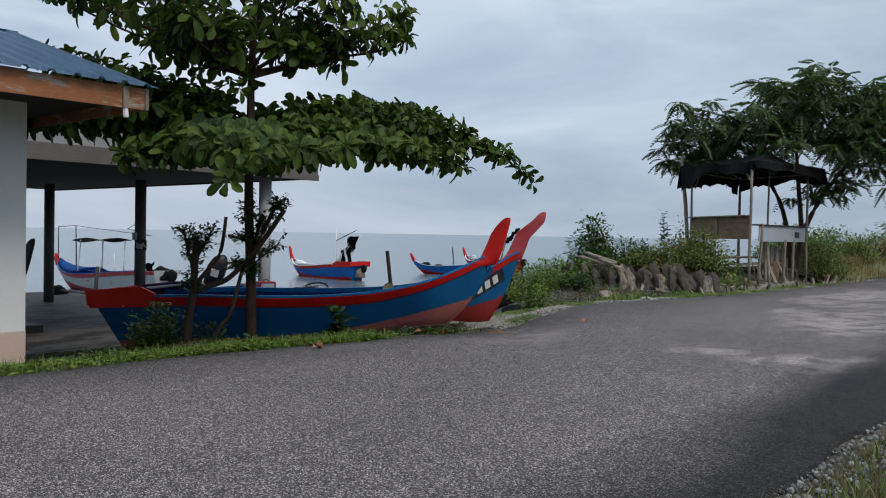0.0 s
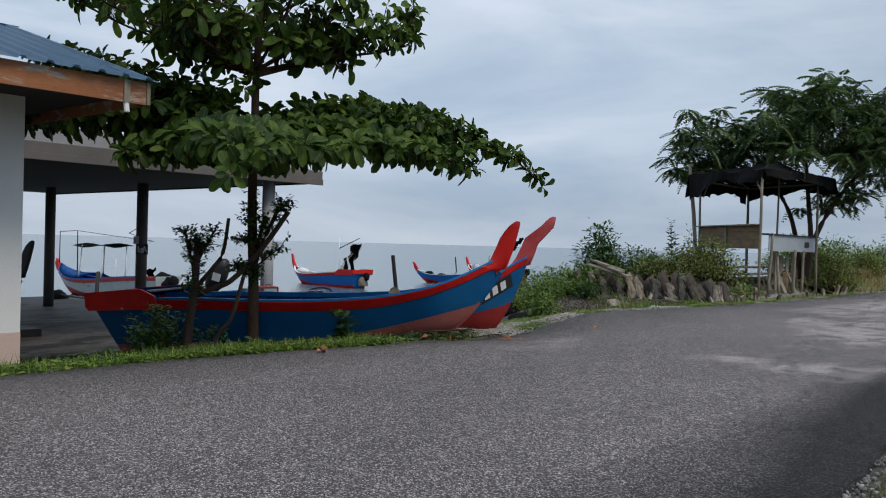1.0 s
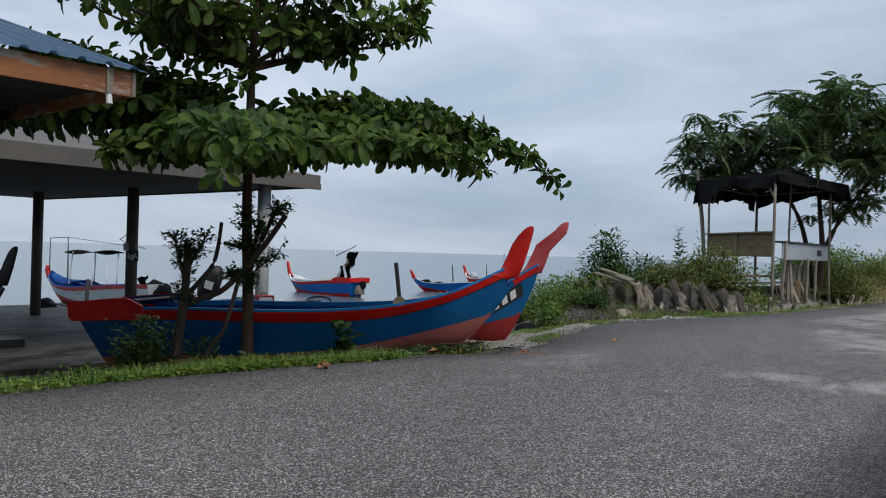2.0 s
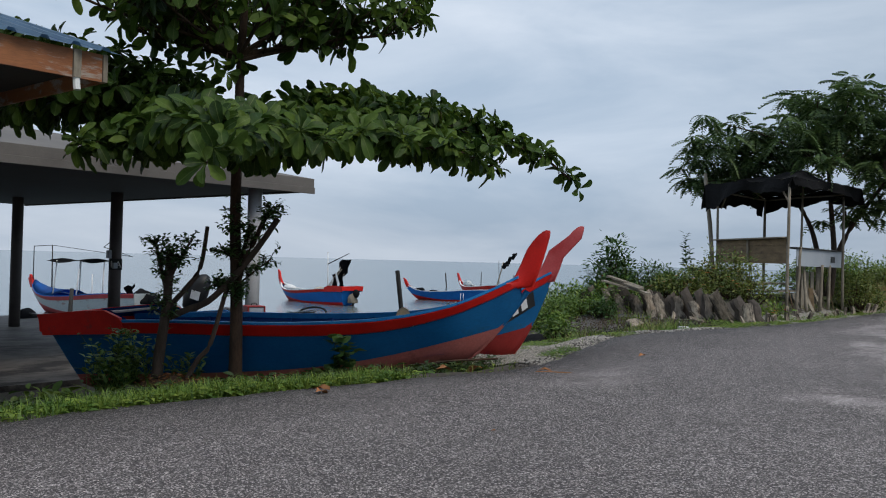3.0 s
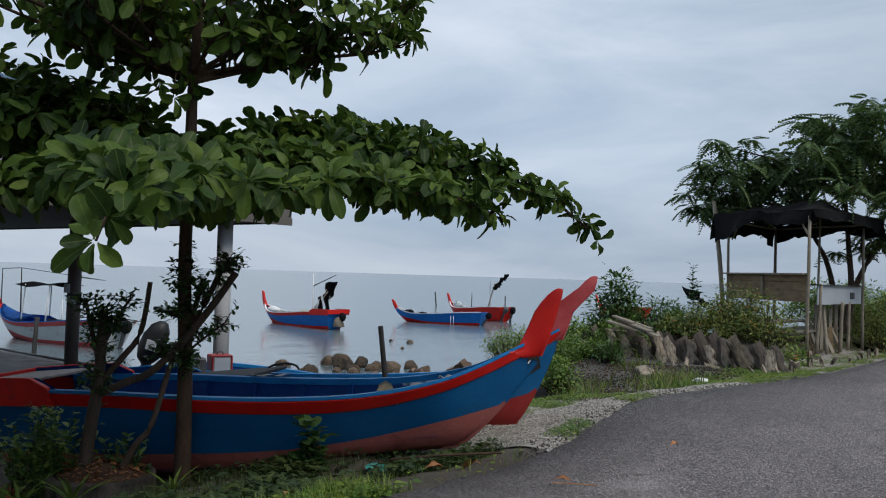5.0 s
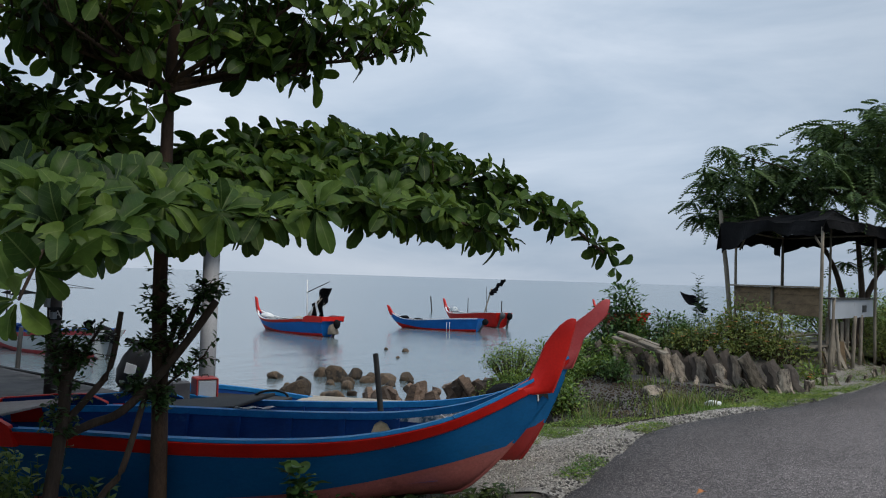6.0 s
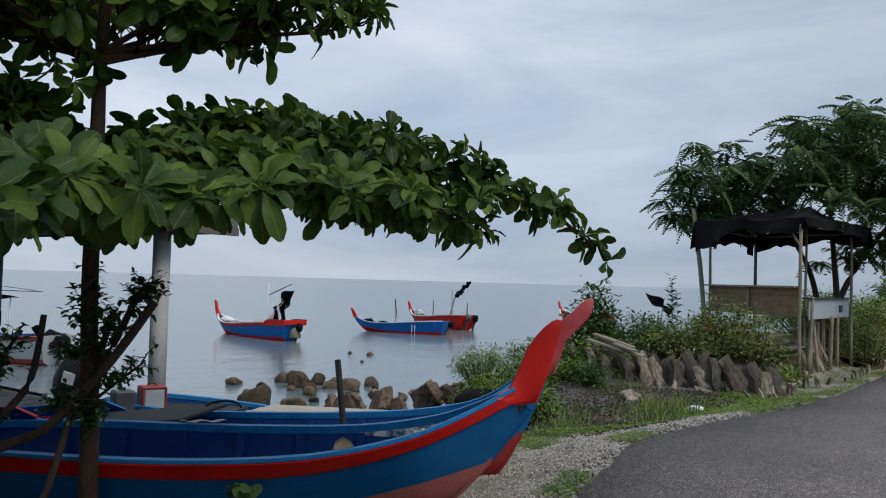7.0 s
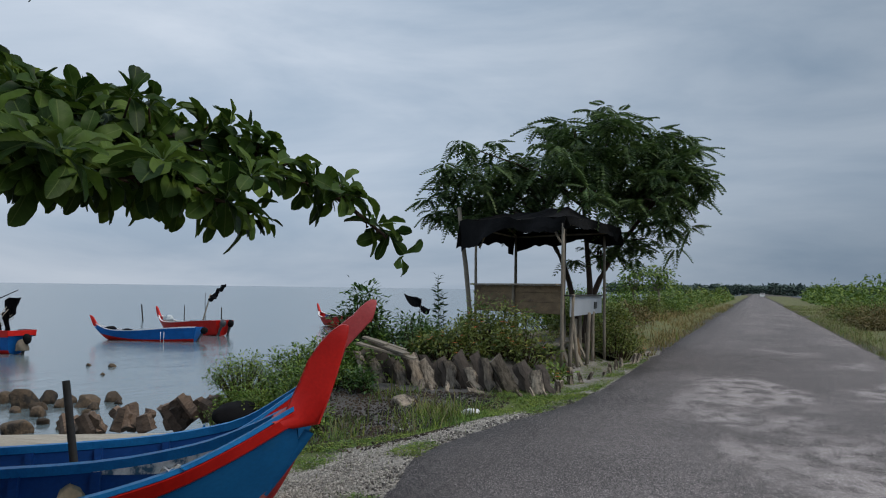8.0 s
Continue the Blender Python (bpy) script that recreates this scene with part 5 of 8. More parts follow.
def spray(rng, places, start, end, count, kinds, spread=0.05, size=1.0):
    """Leaves along a shoot, in two ranks."""
    a, b = Vector(start), Vector(end)
    d = (b - a).normalized()
    side = d.cross(Vector((0, 0, 1)))
    side = side.normalized() if side.length > 0.05 else Vector((1, 0, 0))
    for k in range(count):
        t = (k + rng.random() * 0.5) / count
        s = 1 if k % 2 else -1
        w = Matrix.Rotation(rng.uniform(-0.9, 0.9), 3, d) @ side
        at = a.lerp(b, t) + Vector((rng.gauss(0, spread), rng.gauss(0, spread), rng.gauss(0, spread)))
        places.append((rng.randrange(kinds), turn_to(w * s + d * 0.6 + Vector((0, 0, rng.uniform(-0.2, 0.4))), rng.uniform(-0.5, 0.5), size * rng.uniform(0.7, 1.2), at)))


def build_shrub(name, label, base, stems, seed, leaves, shoots, reach, r0=0.05, bark="bark_pale", size=1.0, category="shrub"):
    """A pruned shrub: bent stems with cut ends, leafy shoots on them."""
    rng = random.Random(seed)
    shrub = thing(name, label, category, pose(*base))
    places, off = [], -Vector(base)
    for pts, ra, rb, leafy_part in stems:
        line = bezier(pts, 5)
        bm = bmesh.new()
        limb(bm, [p + off for p in line], ra, rb, 9)
        part("stem", bm, bark, shrub, smooth=True)
        if leafy_part is None:
            continue
        lo, hi = leafy_part
        shoot_bm = bmesh.new()
        for _ in range(shoots):
            p = line[min(int(rng.uniform(lo, hi) * (len(line) - 1)), len(line) - 1)] + off
            d = Vector((rng.gauss(0, 1), rng.gauss(0, 1), rng.uniform(-0.1, 1.3))).normalized() * rng.uniform(0.4, 1.0) * reach
            limb(shoot_bm, [p, p + d * 0.5 + Vector((0, 0, 0.02)), p + d], 0.006, 0.003, 4)
            spray(rng, places, p + d * 0.15, p + d * 1.05, leaves, len(SMALL), 0.02, size)
        part("shoot", shoot_bm, bark, shrub)
    cloud("foliage", SMALL, places, "shrub_leaf", shrub, smooth=True)
    return shrub


# pruned shrub in the planter; one of its limbs reaches across the tree trunk
build_shrub("shrub", "pruned roadside shrub with bare cut limbs and small leaves", (-10.74, 7.62, -0.38), [
    ([(-10.79, 7.58, -0.50), (-10.77, 7.59, -0.15), (-10.72, 7.64, 0.45), (-10.71, 7.66, 1.10)], 0.075, 0.045, (0.6, 1.0)),
    ([(-10.72, 7.68, 0.30), (-10.60, 7.85, 0.40), (-10.44, 8.02, 0.50), (-10.26, 8.24, 0.79), (-10.10, 8.46, 1.15), (-9.94, 8.63, 1.51)], 0.040, 0.036, None),
    ([(-10.71, 7.66, 0.42), (-10.62, 7.80, 0.62), (-10.54, 7.96, 0.89), (-10.53, 8.04, 1.39)], 0.034, 0.024, None),
    ([(-10.62, 7.80, 0.62), (-10.56, 7.86, 0.74), (-10.50, 7.92, 0.80)], 0.022, 0.016, None),
    ([(-10.54, 7.82, -0.42), (-10.46, 7.92, -0.18), (-10.38, 8.02, -0.01), (-10.33, 8.16, 0.53), (-10.31, 8.20, 0.70)], 0.032, 0.026, None),
    ([(-10.72, 7.64, 0.6), (-10.80, 7.58, 0.95), (-10.84, 7.54, 1.22)], 0.028, 0.014, (0.3, 1.0)),
    ([(-10.72, 7.64, 0.7), (-10.62, 7.74, 1.0), (-10.53, 7.84, 1.24)], 0.025, 0.012, (0.3, 1.0)),
], 5, 11, 26, 0.24, size=0.95)
# suckers growing against the tree trunk
build_shrub("shrub", "leafy shrub with stout cut branches growing against the tree", (-10.24, 8.50, -0.6), [
    ([(-10.33, 8.34, 0.55), (-10.24, 8.36, 0.95), (-10.17, 8.50, 1.3), (-10.14, 8.60, 1.56)], 0.034, 0.026, (0.55, 1.0)),
    ([(-10.33, 8.34, 0.80), (-10.30, 8.40, 1.1), (-10.27, 8.48, 1.44)], 0.030, 0.024, (0.2, 1.0)),
    ([(-10.34, 8.30, 1.04), (-10.50, 8.23, 1.09), (-10.67, 8.19, 1.12)], 0.026, 0.022, (0.1, 0.4)),
    ([(-10.30, 8.34, 0.7), (-10.12, 8.46, 0.88), (-9.98, 8.57, 1.02)], 0.014, 0.008, (0.3, 1.0)),
    ([(-10.30, 8.34, 0.9), (-10.14, 8.52, 1.35), (-10.05, 8.63, 1.66)], 0.012, 0.006, (0.7, 1.0)),
    ([(-10.32, 8.28, 0.6), (-10.42, 8.18, 0.66), (-10.48, 8.12, 0.68)], 0.010, 0.006, (0.5, 1.0)),
    ([(-10.32, 8.28, 0.45), (-10.25, 8.26, 0.60), (-10.22, 8.26, 0.66)], 0.010, 0.006, (0.2, 1.0)),
    ([(-10.32, 8.30, 1.1), (-10.36, 8.32, 1.5), (-10.36, 8.34, 1.75)], 0.012, 0.006, (0.3, 1.0)),
], 6, 11, 18, 0.21, bark="bark", size=0.95)


def build_weed(name, label, base, height, width, count, seed, material="bush_leaf", shapes=None, category="weed", size=1.0):
    """A leafy weed: several upright shoots with leaves all along."""
    rng = random.Random(seed)
    weed = thing(name, label, category, pose(*base))
    shapes = shapes or MEDIUM
    bm, places = bmesh.new(), []
    for _ in range(count):
        p = Vector((rng.gauss(0, width * 0.25), rng.gauss(0, width * 0.25), -0.03))
        e = p + Vector((rng.gauss(0, width * 0.35), rng.gauss(0, width * 0.35), height * rng.uniform(0.5, 1.0)))
        limb(bm, [p, (p + e) / 2 + Vector((0.02, 0.01, 0)), e], 0.006, 0.003, 4)
        spray(rng, places, p.lerp(e, 0.25), e, int(6 + 10 * height), len(shapes), 0.025, size)
    tagged(part("stalk", bm, "shrub_leaf", weed), kind="stuff")
    cloud("foliage", shapes, places, material, weed, smooth=True)
    return weed


build_weed("weed", "fern-like green weeds round the foot of the shrub", (-11.10, 7.36, -0.72), 0.95, 0.46, 44, 21, "bush_leaf", SMALL, "weed", 1.3)
build_weed("weed", "pale green fern-like weeds beside the planter", (-11.32, 7.24, -0.76), 0.75, 0.36, 20, 22, "bush_leaf", SMALL, "weed", 1.2)
build_weed("weed", "dark green weeds behind the planter", (-10.72, 7.95, -0.70), 0.62, 0.30, 16, 25, "shrub_leaf", SMALL, "weed", 1.2)
for spiky_at, spiky_size in (((-10.28, 7.20, -0.60), 1.0), ((-9.95, 8.00, -0.58), 0.75), ((-10.75, 6.95, -0.66), 0.9)):
    spiky_rng = random.Random(int(spiky_size * 100))
    spiky = thing("spiky_plant", "tuft of long pale green blades by the planter", "plant", pose(*spiky_at))
    for k in range(9):
        yaw = 2 * math.pi * k / 9 + spiky_rng.uniform(-0.3, 0.3)
        long_leaf = leaf_shape(0.45 * spiky_size * spiky_rng.uniform(0.7, 1.2), 0.035, 6, 0.35, 0.4, POINTED)
        cloud("blade", [long_leaf], [(0, turn_to((math.cos(yaw), math.sin(yaw), spiky_rng.uniform(0.7, 1.8)), 0, 1.0))], "grass", spiky)
build_weed("weed", "broad-leaved green weed growing against the hull", (-9.05, 8.9, -0.47), 0.70, 0.16, 6, 23, "shrub_leaf", BROAD, "weed", 0.9)
build_weed("weed", "pale green broad-leaved weed beside the verge", (-11.1, 6.6, -0.68), 0.25, 0.5, 14, 24, "grass", None, "weed", 1.2)


def build_bush(name, label, center, radii, count, seed, material="bush_leaf", shapes=None, size=1.0, flowers=0, category="bush", petals="flower"):
    """A bush: leafy clumps on branching stems, with an uneven outline."""
    rng = random.Random(seed)
    x, y, z = center
    bush = thing(name, label, category, pose(x, y, z))
    shapes = shapes or MEDIUM
    bm, places = bmesh.new(), []
    clumps = max(6, int(count / 26))
    tips = []
    for _ in range(clumps):
        a, r, h = rng.uniform(0, 2 * math.pi), math.sqrt(rng.random()), rng.uniform(0.25, 1.0)
        s = r * (1.0 - 0.45 * h * h)
        e = Vector((math.cos(a) * s * radii[0], math.sin(a) * s * radii[1], h * radii[2] * (1 - 0.35 * r * r) * rng.uniform(0.8, 1.12)))
        tips.append(e)
        p = Vector((e.x * 0.35, e.y * 0.35, -0.1))
        limb(bm, [p, p.lerp(e, 0.6) + Vector((0, 0, 0.05)), e], 0.012, 0.004, 4)
    for e in tips:
        for _ in range(26):
            d = Vector((rng.gauss(0, 1), rng.gauss(0, 1), rng.gauss(0.15, 0.8)))
            at = e + d * 0.13 * (0.6 + 0.5 * max(radii) / 1.5) * size ** 0.5
            at.z = max(at.z, -0.05)
            places.append((rng.randrange(len(shapes)), turn_to(d + Vector((0, 0, 0.2)), rng.uniform(-0.6, 0.6), size * rng.uniform(0.7, 1.25), at)))
    part("stem", bm, "bark", bush)
    cloud("foliage", shapes, places, material, bush, smooth=True)
    if flowers:
        spots = []
        for _ in range(flowers):
            e = rng.choice(tips)
            at = e + Vector((rng.gauss(0, 0.1), rng.gauss(0, 0.1), rng.uniform(0.02, 0.15)))
            for k in range(5):
                spots.append((1, turn_to((math.cos(k * 1.26), math.sin(k * 1.26), 0.5), 0, 1.0, at)))
        cloud("flowers", SMALL, spots, petals, bush, "small orange-red flowers" if petals == "flower" else "white flowers")
    return bush


# bushes on the bank and round the stall
for i, (c, r, n, mat, size, fl) in enumerate((
        ((-13.5, 18.9, -0.15), (0.9, 0.5, 0.80), 3600, "grass", 0.42, 0),
        ((-12.2, 18.6, -0.2), (0.5, 0.4, 0.5), 1300, "bush_leaf", 0.45, 0),
        ((-12.9, 18.35, -0.4), (0.55, 0.4, 0.55), 1500, "grass", 0.42, 0),
        ((-11.7, 19.1, -0.2), (0.4, 0.35, 0.45), 450, "bush_leaf", 0.65, 0),
        ((-11.9, 18.0, -0.4), (0.35, 0.3, 0.35), 320, "grass", 0.6, 0),
        ((-11.2, 18.9, -0.2), (0.35, 0.3, 0.4), 380, "shrub_leaf", 0.65, 0),
        ((-12.4, 19.5, -0.1), (0.5, 0.4, 0.6), 600, "bush_leaf", 0.65, 0),
        ((-12.7, 19.3, 0.0), (0.8, 0.6, 0.75), 2400, "bush_leaf", 0.5, 0),
        ((-12.2, 20.3, 0.1), (0.8, 0.6, 0.7), 1000, "bush_leaf", 0.7, 0),
        ((-14.0, 19.5, -0.3), (0.9, 0.7, 0.85), 3000, "grass", 0.42, 0),
        ((-13.2, 20.3, 0.0), (0.9, 0.7, 0.8), 1100, "bush_leaf", 0.7, 0),
        ((-11.3, 17.2, -0.45), (0.5, 0.45, 0.6), 700, "bush_leaf", 0.7, 0),
        ((-11.7, 20.4, 0.1), (0.9, 0.6, 0.75), 1140, "bush_leaf", 0.75, 0),
        ((-12.8, 21.6, 0.05), (1.0, 0.8, 0.75), 1235, "bush_leaf", 0.75, 0),
        ((-11.4, 21.7, 0.2), (0.9, 0.7, 0.85), 1140, "shrub_leaf", 0.75, 3),
        ((-10.5, 21.3, 0.2), (0.9, 0.5, 0.75), 1000, "yellow_leaf", 0.7, 22),
        ((-11.6, 23.2, 0.25), (1.0, 0.8, 0.9), 1140, "shrub_leaf", 0.75, 3),
        ((-9.9, 22.4, 0.2), (0.9, 0.6, 1.25), 1500, "yellow_leaf", 0.7, 26),
        ((-9.0, 21.6, 0.15), (0.7, 0.5, 1.0), 900, "yellow_leaf", 0.7, 14),
        ((-10.5, 23.6, 0.3), (0.8, 0.6, 0.95), 950, "bush_leaf", 0.75, 3),
        ((-13.8, 23.0, -0.2), (1.0, 0.9, 0.9), 1330, "bush_leaf", 0.75, 0),
        ((-12.3, 22.0, 0.1), (0.85, 0.5, 1.05), 1300, "bush_leaf", 0.7, 0),
        ((-8.4, 21.2, 0.05), (0.45, 0.5, 0.4), 220, "grass", 0.8, 3),
        ((-8.1, 27.4, 0.0), (0.8, 0.7, 1.1), 1000, "yellow_leaf", 0.7, 2),
        ((-8.6, 29.0, 0.0), (1.0, 1.0, 1.2), 1200, "yellow_leaf", 0.75, 0))):
    c = (c[0], c[1], ground_z(c[0], c[1]) - 0.05)
    if size > 0.55:
        n, size = int(n * 1.5), size * 0.88
    build_bush("bush", "tangled green bush on the bank by the stall" if not fl else "green bush dotted with small orange flowers", c, r, n, 100 + i, mat, None, size, fl)
build_weed("sapling", "thin upright sapling with sparse leaves", (-12.2, 25.4, -0.05), 2.75, 0.26, 4, 31, "shrub_leaf", None, "sapling", 1.2)
build_bush("young_tree", "leafy young tree standing above the bushes", (-12.55, 21.7, 0.0), (0.60, 0.60, 1.75), 1700, 32, "shrub_leaf", None, 0.9, category="tree")

# ---------------------------------------------------------------- feathery tree behind the stall
def frond_shape(length=0.46, pairs=9, droop=0.35):
    """A feathery compound leaf: a midrib with pairs of narrow drooping leaflets."""
    verts, faces = [], []
    for i in range(pairs):
        t = 0.15 + 0.85 * i / (pairs - 1)
        x, z = length * t, -droop * length * t * t
        w = 0.17 * math.sin(math.pi * (0.18 + 0.74 * t))
        for s in (1, -1):
            b = len(verts)
            verts += [(x - 0.028, 0, z), (x - 0.014, s * w * 0.5, z + 0.012), (x + 0.06, s * w, z - 0.035), (x + 0.078, s * w * 0.45, z)]
            faces.append((b, b + 1, b + 2, b + 3) if s > 0 else (b + 3, b + 2, b + 1, b))
    return np.array(verts), faces


FRONDS = [frond_shape(0.50, 8, 0.35), frond_shape(0.56, 9, 0.6), frond_shape(0.42, 7, 0.2)]


def build_feather_tree():
    rng = random.Random(77)
    base = Vector((-9.1, 28.0, 0.1))
    tree = thing("feather_leaf_tree", "spreading tree with feathery compound leaves and forked pale trunks", "tree", pose(*base))
    places = []
    trunks = [
        [(0, 0, -0.2), (0.2, 0.1, 1.2), (0.7, 0.2, 2.4), (1.5, 0.2, 3.5)],
        [(-0.1, 0.05, -0.2), (-0.2, 0.1, 1.0), (-0.5, 0.2, 2.2), (-1.0, 0.1, 3.2)],
        [(0.1, -0.1, -0.2), (0.25, -0.15, 1.3), (0.2, -0.3, 2.6), (0.1, -0.3, 3.8)],
    ]
    for pts in trunks:
        bm = bmesh.new()
        limb(bm, bezier(pts, 5), 0.10, 0.05, 8)
        part("trunk", bm, "bark_pale", tree, smooth=True)
    tops = [Vector(t[-1]) for t in trunks]
    # limb ends: direction round the trunk, distance, height
    ends = []
    for k in range(15):
        a = 2 * math.pi * k / 15 + rng.uniform(-0.15, 0.15)
        r = rng.uniform(2.9, 3.8) * (1.0 if math.cos(a) < 0.3 else 0.9)
        ends.append((0.25 + math.cos(a) * r, math.sin(a) * r, rng.uniform(3.6, 5.0)))
    for k in range(13):
        a = 2 * math.pi * k / 13 + rng.uniform(-0.2, 0.2)
        r = rng.uniform(1.4, 2.8)
        ends.append((0.75 + math.cos(a) * r, math.sin(a) * r, rng.uniform(4.75, 5.95)))
    for k in range(5):
        a = 2 * math.pi * k / 5
        r = rng.uniform(1.4, 2.6)
        ends.append((math.cos(a) * r, math.sin(a) * r, rng.uniform(4.3, 5.0)))
    for k in range(5):
        a = 2 * math.pi * k / 5
        ends.append((1.7 + math.cos(a) * 0.9, math.sin(a) * 0.9, rng.uniform(5.5, 6.2)))
    ends += [(2.7, 0.3, 3.4), (1.9, 0.1, 3.0), (1.3, -0.3, 2.8), (0.5, 0.2, 2.6), (-3.4, -1.4, 3.5), (-3.7, -1.1, 4.2), (-3.2, -1.5, 4.9)]
    thin = random.Random(6)
    for e in ends:
        e = Vector(e)
        if e.x > 0:
            e.x *= 0.86
        start = min(tops, key=lambda t: (t - e).length) if e.z > 3.2 else Vector((0.45, 0.2, 2.2))
        mid = start.lerp(e, 0.5) + Vector((rng.gauss(0, 0.15), rng.gauss(0, 0.15), 0.25))
        line = bezier([start, mid, e], 6)
        bm = bmesh.new()
        limb(bm, line, 0.04, 0.012, 6)
        part("branch", bm, "bark_pale", tree, smooth=True)
        # flat stars of fronds along the outer half of each limb, their tips hanging
        for i in range(6, len(line)):
            for _ in range(1 if i < len(line) - 2 else 3):
                c = line[i] + Vector((rng.gauss(0, 0.32), rng.gauss(0, 0.32), rng.gauss(0.0, 0.20)))
                first = rng.uniform(0, 6.3)
                low = c.x > 0.4 and c.z < 4.2 or c.z < 3.4
                for k in range(7):
                    a = first + k * 0.9 + rng.uniform(-0.2, 0.2)
                    d = Vector((math.cos(a), math.sin(a), rng.uniform(-0.9, 0.45)))
                    frond = (rng.randrange(len(FRONDS)), turn_to(d, rng.uniform(-0.35, 0.35), rng.uniform(0.75, 1.2), c + d * 0.03))
                    if thin.random() > (0.58 if low else 0.27):
                        places.append(frond)
    cloud("crown", FRONDS, places, "feather_leaf", tree)
    return tree


build_feather_tree()

# ---------------------------------------------------------------- grass, gravel, stones
def blade_shape(length, width, bend):
    return np.array([(0, -width / 2, 0), (0, width / 2, 0), (bend * length * 0.35, width * 0.35, length * 0.6), (bend * length * 0.35, -width * 0.35, length * 0.6), (bend * length, 0, length)]), [(0, 1, 2, 3), (3, 2, 4)]


BLADES = [blade_shape(0.10, 0.010, 0.5), blade_shape(0.14, 0.011, 0.8), blade_shape(0.07, 0.012, 0.3), blade_shape(0.20, 0.012, 0.6)]


def build_grass(name, label, count, where, seed, material, size=1.0):
    """Blades of grass: where(rng) gives a place (x, y) and how thick the grass stands there."""
    rng = random.Random(seed)
    places = []
    while len(places) < count:
        x, y, keep = where(rng)
        if rng.random() > keep:
            continue
        z = ground_z(x, y) + unevenness(x, y) - 0.01
        a = rng.uniform(0, 2 * math.pi)
        s = size * rng.uniform(0.6, 1.3)
        m = Matrix.Translation((x, y, z)) @ Matrix.Rotation(a, 4, "Z") @ Matrix.Rotation(rng.uniform(-0.3, 0.4), 4, "Y") @ Matrix.Scale(s, 4)
        places.append((rng.randrange(len(BLADES)), m))
    return tagged(cloud(name, BLADES, places, material, None, label), category="grass")


def near_verge(rng):
    y = rng.uniform(2.0, 10.4)
    w = max(1.35 - 0.24 * max(y - 4.0, 0), 0.55)
    x = road_left(y) - 0.02 - w * rng.random() ** 1.3 + 0.12 * noise.noise((y * 0.8, 0, 0))
    return x, y, (0.25 + 0.75 * step(noise.noise((x * 1.4, y * 1.4, 2)), -0.35, 0.25)) * (1 - 0.99 * step(y, 7.7, 8.3))


def far_verge(rng):
    y = rng.uniform(11.0, 28.0)
    x = road_left(y) - 0.02 - 2.9 * rng.random()
    strip = step(abs(x + 9.75 - 0.95 * step(y, 14.4, 16.6) + 0.35 * noise.noise((y * 0.7, 1, 1))), 0.55, 0.15) * step(y, 12.5, 13.5) if y < 16.6 else step(x, -9.0 + 0.3 * noise.noise((y, 3, 1)), -8.5) * (1 - 0.75 * step(y, 19.8, 21.0))
    edge = step(road_left(y) - x, 0.5, 0.1) * step(noise.noise((y * 0.9, 5, 2)), 0.05, 0.2)
    return x, y, max(strip * step(noise.noise((x * 1.6, y * 1.6, 7)), -0.5, 0.1), edge, 0.02)


def slab_foot(rng):
    y = 15.8 + 3.4 * rng.random()
    x = -11.9 + 3.6 * rng.random()
    clump = math.exp(-((x + 9.25) / 0.55) ** 2 - ((y - 17.5) / 0.6) ** 2)
    return x, y, 0.01 + 0.95 * max(clump, 0.35 * step(noise.noise((x * 0.9, y * 0.9, 4)), 0.1, 0.35))


def right_verge(rng):
    y = -5.0 + 63 * rng.random() ** 1.7
    x = ROAD_R + 0.12 + (2.2 + 0.1 * y) * rng.random()
    return x, y, 0.4 + 0.6 * step(noise.noise((x * 0.8, y * 0.8, 9)), -0.2, 0.2)


def left_far(rng):
    y = 29 + 90 * rng.random() ** 1.6
    x = ROAD_L - 0.05 - 3.0 * rng.random()
    return x, y, (0.12 + 0.88 * step(noise.noise((x * 0.5, y * 0.22, 6)), -0.15, 0.25)) * (0.25 + 0.75 * step(ROAD_L - x, 0.2, 1.0))


build_grass("grass", "short green grass and creepers along the road edge", 24000, near_verge, 41, "grass", 0.6)
creep_rng = random.Random(46)
creepers = []
while len(creepers) < 7000:
    cx, cy, ck = near_verge(creep_rng)
    if creep_rng.random() < ck:
        ca = creep_rng.uniform(0, 6.3)
        creepers.append((creep_rng.randrange(3), turn_to((math.cos(ca), math.sin(ca), creep_rng.uniform(0.0, 0.5)), creep_rng.uniform(-0.5, 0.5), creep_rng.uniform(0.5, 1.1), (cx, cy, ground_z(cx, cy) + unevenness(cx, cy) + creep_rng.uniform(0.01, 0.06)))))
tagged(cloud("creepers", SMALL, creepers, "grass", None, "low creeping leaves in the verge"), category="creeper")
moss_rng = random.Random(58)
moss = []
while len(moss) < 20000:
    cx, cy, ck = far_verge(moss_rng)
    if moss_rng.random() < ck and ck > 0.05:
        ca = moss_rng.uniform(0, 6.3)
        moss.append((moss_rng.randrange(3), turn_to((math.cos(ca), math.sin(ca), moss_rng.uniform(0.0, 0.6)), moss_rng.uniform(-0.5, 0.5), moss_rng.uniform(0.3, 0.62), (cx, cy, ground_z(cx, cy) + unevenness(cx, cy) + moss_rng.uniform(0.01, 0.05)))))
tagged(cloud("creepers", SMALL, moss, "grass", None, "low mossy creeper along the gravel"), category="creeper")
build_grass("grass", "thin green grass between the road and the slabs", 42000, far_verge, 42, "grass", 0.38)
build_grass("grass", "tufts of tall green grass before the slabs", 2200, slab_foot, 43, "grass", 1.0)
build_grass("grass", "thin dry stalks on the grit", 260, slab_foot, 47, "dry_grass", 1.6)
